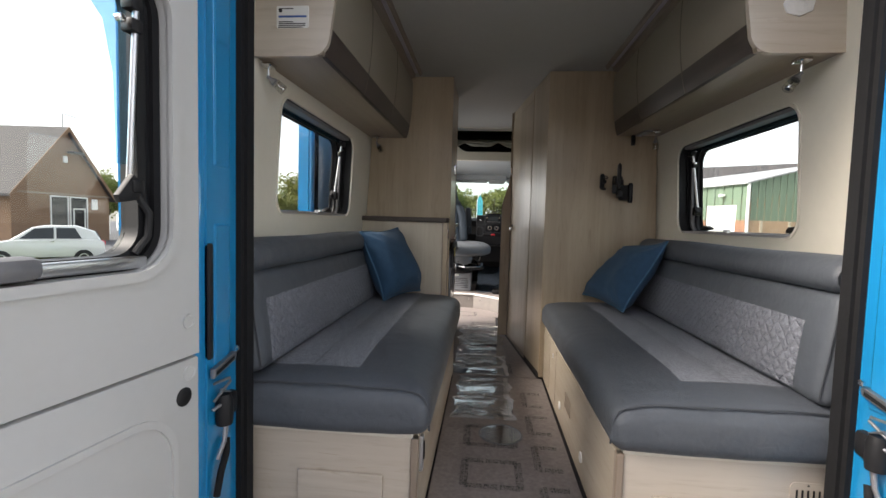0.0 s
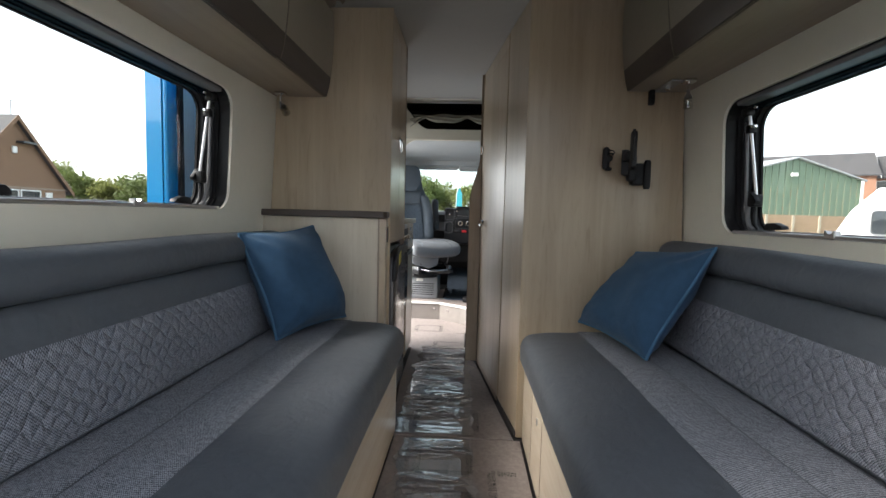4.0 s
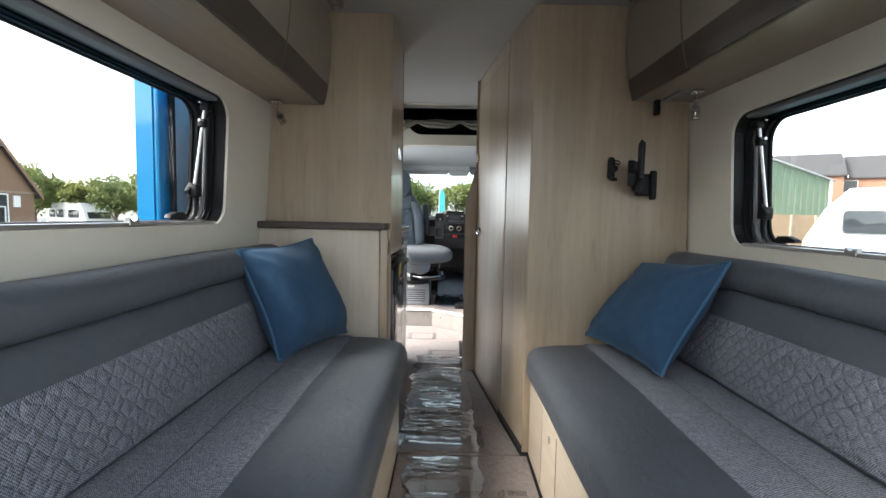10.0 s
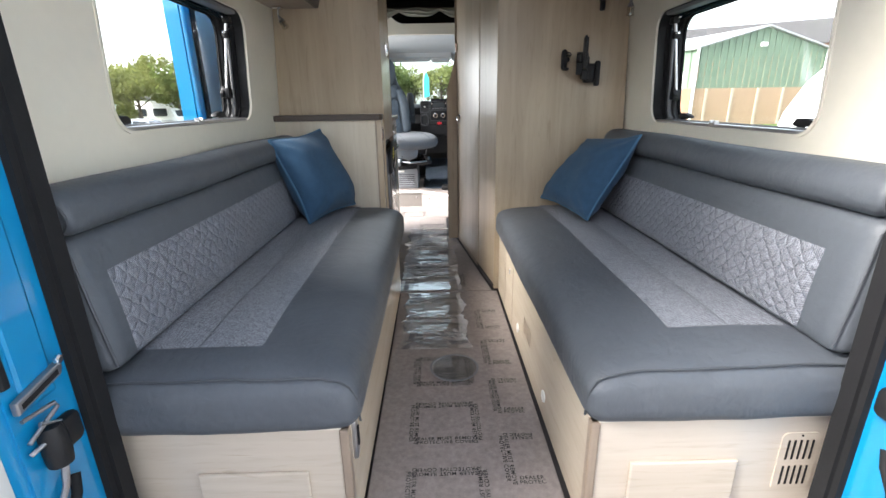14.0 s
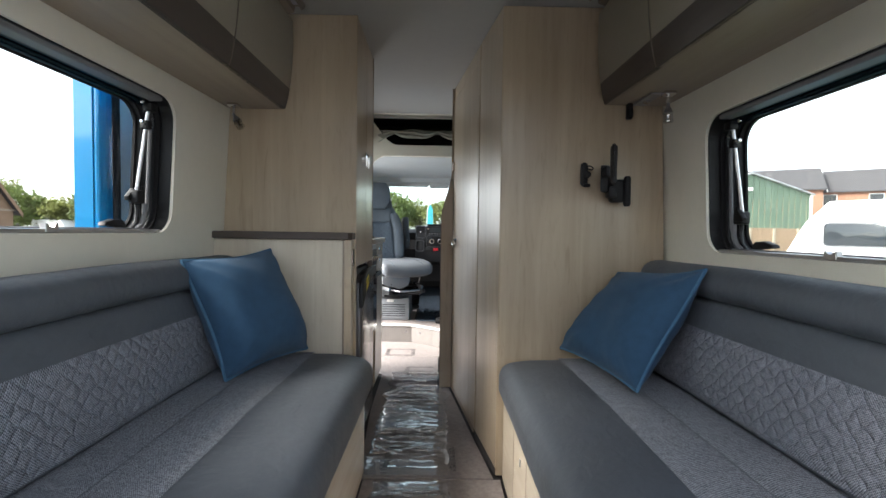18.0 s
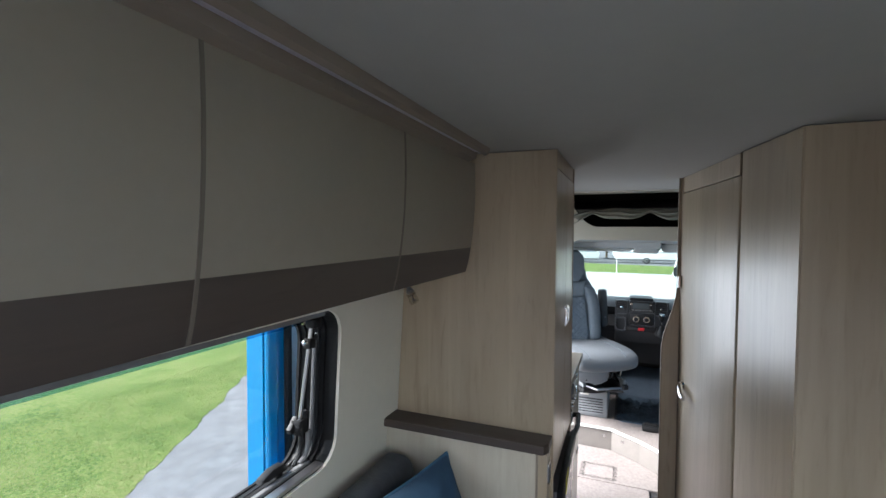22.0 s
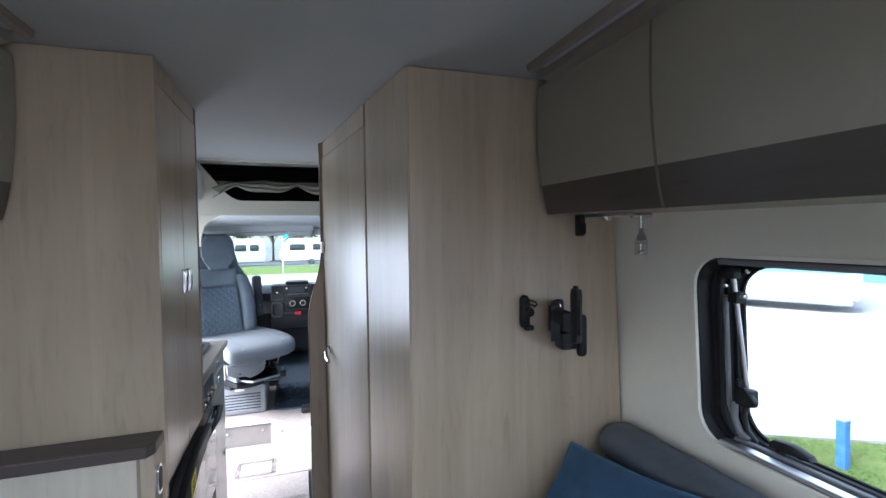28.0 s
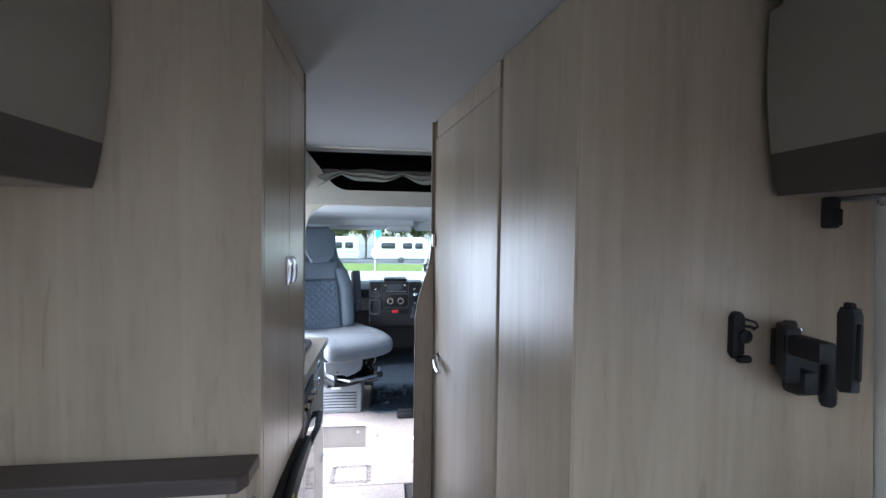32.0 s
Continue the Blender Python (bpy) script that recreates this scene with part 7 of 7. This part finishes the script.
for k in range(n_rib):
    a, b = LL * k / n_rib, LL * (k + 1) / n_rib
    door_ = 0.9 < a < 4.4 or 6.1 < a < 9.4
    under(ware, part("cladding_sheet", panel("c", P1, DL, a + 0.02, b - 0.02, 3.6 if door_ else zk, ze, 0.06 if k % 2 else 0.02, GREEN, nL), GREEN))
for a0, a1 in ((0, 1.0), (4.5, 6.2), (9.5, LL)):
    under(ware, part("brick_base", panel("b", P1, DL, a0, a1, zb_, zk, 0.1, BRICK, nL), BRICK))
for a0 in (1.0, 6.2):
    under(ware, part("roller_shutter", panel("d", P1, DL, a0, a0 + 3.45, zb_ + 1.1, 3.6, -0.05, WHITE, nL), WHITE))
    under(ware, part("shutter_gap", panel("d", P1, DL, a0, a0 + 3.45, zb_, zb_ + 1.1, -0.3, DARKGLASS, nL), DARKGLASS))
corner = P1 + nR * 0.15
under(ware, part("downpipe", bm_tube([(corner.x, corner.y, zb_), (corner.x, corner.y, ze)], 0.12, 10), WHITE))
P2 = P1 + DR * LR
under(ware, part("downpipe", bm_tube([(P2.x, P2.y - 0.2, zb_), (P2.x, P2.y - 0.2, ze)], 0.12, 10), WHITE))
for sgn, nm in ((0, "roof_slope"), (1, "roof_slope")):
    a0, a1 = (-0.3, LR / 2) if sgn == 0 else (LR / 2, LR + 0.3)
    z0_, z1_ = (ze - 0.05, zr_ + 0.05) if sgn == 0 else (zr_ + 0.05, ze - 0.05)
    bm = bmesh.new()
    c = [Vector(wall_pt(P1, DR, a0, z0_)), Vector(wall_pt(P1, DR, a1, z1_))]
    back = Vector((DL.x * LL, DL.y * LL, 0))
    fwd = Vector((nR.x * 0.3, nR.y * 0.3, 0))
    q = [c[0] + fwd, c[1] + fwd, c[1] + back, c[0] + back]
    lo = [bm.verts.new(v) for v in q]
    hi = [bm.verts.new(v + Vector((0, 0, 0.12))) for v in q]
    bm.faces.new(lo)
    bm.faces.new(hi[::-1])
    for i in range(4):
        bm.faces.new((lo[i], lo[(i + 1) % 4], hi[(i + 1) % 4], hi[i]))
    under(ware, part(nm, bm, GREYROOF))
fl = P1 + DR * 5.7 + nR * 0.3
under(ware, part("floodlight", bm_box(fl.x - 0.25, fl.x + 0.25, fl.y - 0.15, fl.y + 0.1, 5.45, 5.75, 0.04), WHITE))
fl = P1 + DL * 2.4 + nL * 0.3
under(ware, part("floodlight", bm_box(fl.x - 0.2, fl.x + 0.2, fl.y - 0.2, fl.y + 0.2, 4.3, 4.55, 0.04), WHITE))


def house(name, label, at, yaw, length, depth, wall_h, ridge_h, wall_mat, windows, base=-1.2, hip=0.0, barge=None):
    """A gabled house: the long front looks along -y before the turn; windows are (along, sill, width, height)."""
    h = empty(name, label, "house", at=at)
    R = Matrix.Translation(at) @ Matrix.Rotation(radians(yaw), 4, "Z")

    def p(nm, bm, m_, parent=h, lb=""):
        return under(parent, part(nm, bm, m_, label=lb, m=R))
    if hip:
        p("walls", bm_box(0, length, 0, depth, base, wall_h), wall_mat)
        bm = bmesh.new()
        e0 = [bm.verts.new(q) for q in ((-0.35, -0.35, wall_h), (length + 0.35, -0.35, wall_h), (length + 0.35, depth + 0.35, wall_h), (-0.35, depth + 0.35, wall_h))]
        r0, r1 = bm.verts.new((hip, depth / 2, ridge_h)), bm.verts.new((length - hip, depth / 2, ridge_h))
        for q in ((e0[0], e0[1], r1, r0), (e0[1], e0[2], r1), (e0[2], e0[3], r0, r1), (e0[3], e0[0], r0), e0[::-1]):
            bm.faces.new(q)
        p("hipped_roof", bm, SLATE)
        p("fascia", bm_ring(rounded(-0.4, length + 0.4, -0.4, depth + 0.4, 0.01, 2), rounded(-0.33, length + 0.33, -0.33, depth + 0.33, 0.01, 2), "z", wall_h - 0.15, wall_h + 0.08), EDGE)
    else:
        p("walls", bm_prism([(0, base), (depth, base), (depth, wall_h), (depth / 2, ridge_h), (0, wall_h)], "x", 0, length), wall_mat)
    for side in () if hip else (0, 1):
        y0, y1 = (-0.35, depth / 2) if side == 0 else (depth / 2, depth + 0.35)
        k = (ridge_h - wall_h) / (depth / 2)
        z0, z1 = (wall_h - 0.35 * k, ridge_h) if side == 0 else (ridge_h, wall_h - 0.35 * k)
        p("roof_slope", bm_prism([(y0, z0 + 0.02), (y1, z1 + 0.02), (y1, z1 + 0.17), (y0, z0 + 0.17)], "x", -0.3, length + 0.3), SLATE)
    for end in () if hip else (-0.33, length + 0.29):
        p("bargeboard", bm_prism([(-0.35, wall_h - 0.5), (depth / 2, ridge_h - 0.12), (depth + 0.35, wall_h - 0.5), (depth + 0.35, wall_h - 0.2), (depth / 2, ridge_h + 0.18), (-0.35, wall_h - 0.2)], "x", end, end + 0.04), barge or WHITE)
    for a, sill, w, hh, face in windows:
        def q(bm):
            if face == "front":
                return bm
            for v in bm.verts:
                x_, y_ = v.co.x, v.co.y
                v.co.x, v.co.y = (length - y_, x_) if face == "right" else (y_, depth - x_)
            return bm
        wf = p("window", q(bm_ring(rounded(a, a + w, sill, sill + hh, 0.01, 2), rounded(a + 0.08, a + w - 0.08, sill + 0.08, sill + hh - 0.08, 0.01, 2), "y", -0.05, 0.06)), WHITE)
        p("pane", q(bm_box(a + 0.07, a + w - 0.07, -0.015, 0.03, sill + 0.07, sill + hh - 0.07)), DARKGLASS, wf)
    return h


house("brick_house", "red brick house with a grey tiled roof", (44, 56, 0), -38, 16, 8, 7.0, 9.6, BRICK,
      [(2, 5.2, 1.3, 1.4, "front"), (6, 5.2, 1.3, 1.4, "front"), (10, 5.2, 1.3, 1.4, "front"), (13.5, 5.2, 1.3, 1.4, "front"), (2.2, 5.4, 1.2, 1.3, "right"), (5, 5.4, 1.2, 1.3, "right")], base=-2)
house("brick_house", "long terrace with a dark tiled roof behind the warehouse", (24, 66, 0), -32, 24, 9, 7.2, 9.9, BRICK, [(3, 5.4, 1.4, 1.4, "front"), (9, 5.4, 1.4, 1.4, "front")], base=-2)
office = house("brick_house", "brown brick building with a steep gable and glazed entrance", (-42.1, 21.8, 0), 5.2, 16, 7.38, 2.6, 6.6, BRICK_DARK,
               [(2.5, -0.35, 1.35, 2.8, "right"), (3.95, -0.35, 1.45, 2.8, "right"), (4.2, -0.2, 1.0, 1.9, "right")], base=-1.5, barge=BRICK_DARK)
OR = Matrix.Translation((-42.1, 21.8, 0)) @ Matrix.Rotation(radians(5.2), 4, "Z")
under(office, part("band_course", bm_box(16.0, 16.08, -0.1, 7.48, 2.5, 2.62), EDGE, m=OR))
under(office, part("notice_board", bm_box(16.0, 16.06, 5.75, 6.25, 1.65, 2.35, 0.01), WHITE, m=OR))
under(office, part("floodlight", bm_box(16.0, 16.5, 3.8, 4.7, 5.15, 5.3, 0.03), DARKGLASS, m=OR))
under(office, part("alarm_box", bm_box(16.0, 16.1, 3.5, 3.8, 4.55, 4.95, 0.03), WHITE, m=OR))
under(office, part("aerial", bm_tube([(15.9, 3.69, 6.6), (15.9, 3.69, 7.6), (15.9, 4.9, 7.55)], 0.03, 6), GREYPLAS, m=OR))
house("white_lodge", "low pale grey-green building with a shallow roof", (-34.0, 52.0, -0.9), 8, 10.5, 6, 3.3, 4.0, mat("pale_green_grey_cladding", (0.55, 0.58, 0.52), 0.7, noise_scale=1.0, var=0.06), [(1, 0.9, 1, 1.2, "front"), (4, 0.9, 1.2, 1.2, "front")], base=-0.8)

# unseen wall, added to keep low sky light out of the rear doorway
light_block_wall = part("wall_yard", bm_box(-32, 2.0, -7.4, -7.1, -0.2, 3.7), BRICK_DARK)
tagged(light_block_wall, "added unseen brown brick wall that blocks low sky light behind the van", "wall", kind="structure")
part("coping", bm_box(-32.05, 2.05, -7.45, -7.05, 3.7, 3.8, 0.02), EDGE, light_block_wall)

TYRE = mat("tyre_rubber", (0.02, 0.02, 0.021), 0.8, noise_scale=15)


def wheels(v, R, spots, r):
    for x, y in spots:
        m = R @ Matrix.Translation((x, y, r)) @ Matrix.Rotation(radians(90), 4, "X")
        w = under(v, part("wheel", bm_lathe([(r * 0.55, -0.1), (r * 0.95, -0.1), (r, -0.06), (r, 0.06), (r * 0.95, 0.1), (r * 0.55, 0.1)], 22), TYRE, smooth=True, m=m))
        under(w, part("rim", bm_lathe([(r * 0.62, -0.085), (r * 0.5, -0.105), (r * 0.2, -0.09), (r * 0.2, 0.09), (r * 0.5, 0.105), (r * 0.62, 0.085)], 14), ALU, smooth=True, m=m))


def caravan(at, yaw, length=6.2, height=2.78):
    v = empty("caravan", "white touring caravan with dark windows parked in the yard", "caravan", "caravans", at=at)
    R = Matrix.Translation(at) @ Matrix.Rotation(radians(yaw), 4, "Z")
    prof = [(0.25, 0.45), (0.0, 0.9), (0.1, 1.35), (0.55, 2.2), (1.1, height), (length - 0.5, height), (length - 0.08, height - 0.35), (length, 0.9), (length - 0.1, 0.45)]
    under(v, part("body", bm_prism([(x, z) for x, z in prof], "y", -1.1, 1.1, 0.08), WHITE, smooth=True, m=R))
    under(v, part("skirt", bm_box(0.3, length - 0.2, -1.06, 1.06, 0.3, 0.47, 0.03), GREYPLAS, m=R))
    for side in (-1, 1):
        for a, w in ((1.05, 1.5), (3.4, 1.0), (4.75, 0.8)):
            y0 = side * 1.1
            fr = under(v, part("window", bm_prism(rounded(a, a + w, 1.56, 2.16, 0.1), "y", y0, y0 + side * 0.035, 0.01), DARKGLASS, smooth=True, m=R))
            under(fr, part("window_rim", bm_ring(rounded(a - 0.03, a + w + 0.03, 1.53, 2.19, 0.12), rounded(a, a + w, 1.56, 2.16, 0.1), "y", y0 + side * 0.003, y0 + side * 0.045), GREYPLAS, m=R))
    fr = bm_box(-0.035, 0.035, -0.85, 0.85, 0, 0.6, 0.02)
    under(v, part("front_window", fr, DARKGLASS, m=R @ Matrix.Translation((0.2, 0, 1.48)) @ Matrix.Rotation(radians(28), 4, "Y")))
    under(v, part("stripe", bm_box(0.5, length - 0.3, -1.106, 1.106, 1.12, 1.2), mat("grey_stripe", (0.35, 0.38, 0.42), 0.5), m=R))
    under(v, part("drawbar", bm_tube([(0.4, -0.5, 0.45), (-0.9, 0, 0.45), (0.4, 0.5, 0.45)], 0.05, 8), GREYPLAS, m=R))
    wheels(v, R, ((length * 0.52, -1.02), (length * 0.52, 1.02)), 0.32)
    return v


def hatchback(at, yaw, paint, label):
    v = empty("car", label, "car", "parked cars", at=at)
    R = Matrix.Translation(at) @ Matrix.Rotation(radians(yaw), 4, "Z")
    low = [(0.05, 0.35), (0.0, 0.6), (0.12, 0.78), (0.9, 0.93), (2.2, 0.95), (3.3, 0.95), (3.52, 0.85), (3.55, 0.5), (3.45, 0.3), (0.2, 0.3)]
    top_p = [(0.85, 0.92), (1.45, 1.38), (1.8, 1.46), (2.7, 1.46), (3.25, 1.25), (3.42, 0.93)]
    under(v, part("body", bm_prism(low, "y", -0.81, 0.81, 0.07), paint, smooth=True, m=R))
    bm = bm_prism(top_p, "y", -0.74, 0.74, 0.05)
    for q in bm.verts:
        q.co.y *= 1 - 0.22 * max(0, (q.co.z - 0.92) / 0.54)
    under(v, part("roof", bm, paint, smooth=True, m=R))
    for side in (-1, 1):
        for pts in ([(1.12, 0.98), (1.52, 1.34), (2.05, 1.38), (2.05, 0.98)], [(2.12, 0.98), (2.12, 1.38), (2.65, 1.37), (2.85, 0.98)]):
            bm = bm_prism(pts, "y", 0.0, 0.012)
            for q in bm.verts:
                q.co.y = side * (0.735 * (1 - 0.22 * max(0, (q.co.z - 0.92) / 0.54)) + 0.006 + q.co.y)
            under(v, part("side_window", bm, DARKGLASS, m=R))
        under(v, part("tail_light", bm_box(3.46, 3.56, side * 0.56 - 0.08, side * 0.56 + 0.08, 0.72, 0.88, 0.02), RED, m=R))
        under(v, part("door_handle", bm_box(1.95, 2.08, side * 0.82 - 0.012, side * 0.82 + 0.012, 0.86, 0.89, 0.005), CHROME, m=R))
    under(v, part("rear_window", bm_prism([(3.27, 1.22), (3.40, 0.97), (3.425, 0.97), (3.30, 1.24)], "y", -0.5, 0.5), DARKGLASS, m=R))
    under(v, part("windscreen", bm_prism([(0.95, 1.0), (1.42, 1.36), (1.40, 1.375), (0.92, 1.0)], "y", -0.58, 0.58), DARKGLASS, m=R))
    wheels(v, R, ((0.65, -0.74), (0.65, 0.74), (2.9, -0.74), (2.9, 0.74)), 0.29)
    return v


caravan((11.3, 15.4, gz(15)), -62)
caravan((-28.7, 38.7, gz(38.7)), 155)
caravan((-21.7, 42.9, gz(42.9)), 160)
for x, y, a in ((-9, 52, 5), (-1.5, 53, 2), (6.0, 52, -3), (13.5, 54, 4)):
    caravan((x, y, gz(y)), a)
CARWHITE = mat("white_car_paint", (0.75, 0.75, 0.74), 0.25, coat=1.0, noise_scale=1, var=0.02)
hatchback((-17.6, 14.6, gz(15) - 0.25), 44, CARWHITE, "small white hatchback parked by the brick building")
hatchback((-11.5, 23.0, gz(23)), 190, mat("silver_car_paint", (0.42, 0.44, 0.46), 0.3, 0.6, coat=1.0), "silver hatchback parked across the yard")

post = empty("marker_post", "short blue wooden marker post in the grass", "post", at=(4.45, 4.70, 0))
under(post, part("shaft", bm_box(4.415, 4.49, 4.67, 4.745, -0.1, 0.37, 0.008), mat("weathered_blue_paint", (0.05, 0.15, 0.38), 0.7, noise_scale=14, var=0.3)))
under(post, part("cap", bm_box(4.411, 4.494, 4.666, 4.749, 0.37, 0.39, 0.006), mat("faded_white_cap", (0.35, 0.42, 0.5), 0.7)))
gaz = empty("gazebo", "dark pop-up gazebo with a pyramid canopy", "gazebo", at=(-37.7, 46.0, gz(46)))
bm = bmesh.new()
tip_ = bm.verts.new((-37.7, 46.0, 3.0))
rim_ = [bm.verts.new((-37.7 + dx, 46.0 + dy, 1.95)) for dx, dy in ((-1.5, -1.5), (1.5, -1.5), (1.5, 1.5), (-1.5, 1.5))]
low_ = [bm.verts.new(v_.co - Vector((0, 0, 0.25))) for v_ in rim_]
for i in range(4):
    bm.faces.new((rim_[i], rim_[(i + 1) % 4], tip_))
    bm.faces.new((low_[i], low_[(i + 1) % 4], rim_[(i + 1) % 4], rim_[i]))
bmesh.ops.solidify(bm, geom=bm.faces[:], thickness=0.02)
under(gaz, part("canopy", bm, mat("charcoal_canvas", (0.045, 0.045, 0.05), 0.9, noise_scale=3)))
for dx, dy in ((-1.45, -1.45), (1.45, -1.45), (1.45, 1.45), (-1.45, 1.45)):
    under(gaz, part("leg", bm_tube([(-37.7 + dx, 46.0 + dy, gz(46 + dy)), (-37.7 + dx, 46.0 + dy, 1.9)], 0.03, 8), WHITE))
flag = empty("feather_flag", "turquoise feather flag on a slim pole", "flag", at=(-0.75, 36, gz(36)))
under(flag, part("pole", bm_tube([(-0.75, 36, gz(36)), (-0.75, 36, 3.1), (-0.65, 36, 3.6), (-0.5, 36, 3.7)], 0.025, 8), WHITE))
under(flag, part("cloth", bm_prism([(-0.74, 1.9), (-0.30, 2.0), (-0.32, 3.2), (-0.5, 3.66), (-0.72, 3.3)], "y", 35.99, 36.01), mat("turquoise_cloth", (0.05, 0.35, 0.42), 0.8, noise_scale=2)))
sign = empty("yard_sign", "round dark sign on a white tripod stand", "sign", at=(2.4, 27, gz(27)))
under(sign, part("board", bm_prism(rounded(2.05, 2.75, 0.05, 0.55, 0.15), "y", 26.98, 27.02), BLACK))
under(sign, part("emblem", bm_prism(rounded(2.22, 2.58, 0.2, 0.42, 0.1), "y", 26.965, 26.985), WHITE))
for dx in (-0.5, 0.0, 0.5):
    under(sign, part("leg", bm_tube([(2.4, 27.05, 1.7), (2.4 + dx, 27.1 + 0.3 * (dx == 0), gz(27))], 0.03, 8), WHITE))
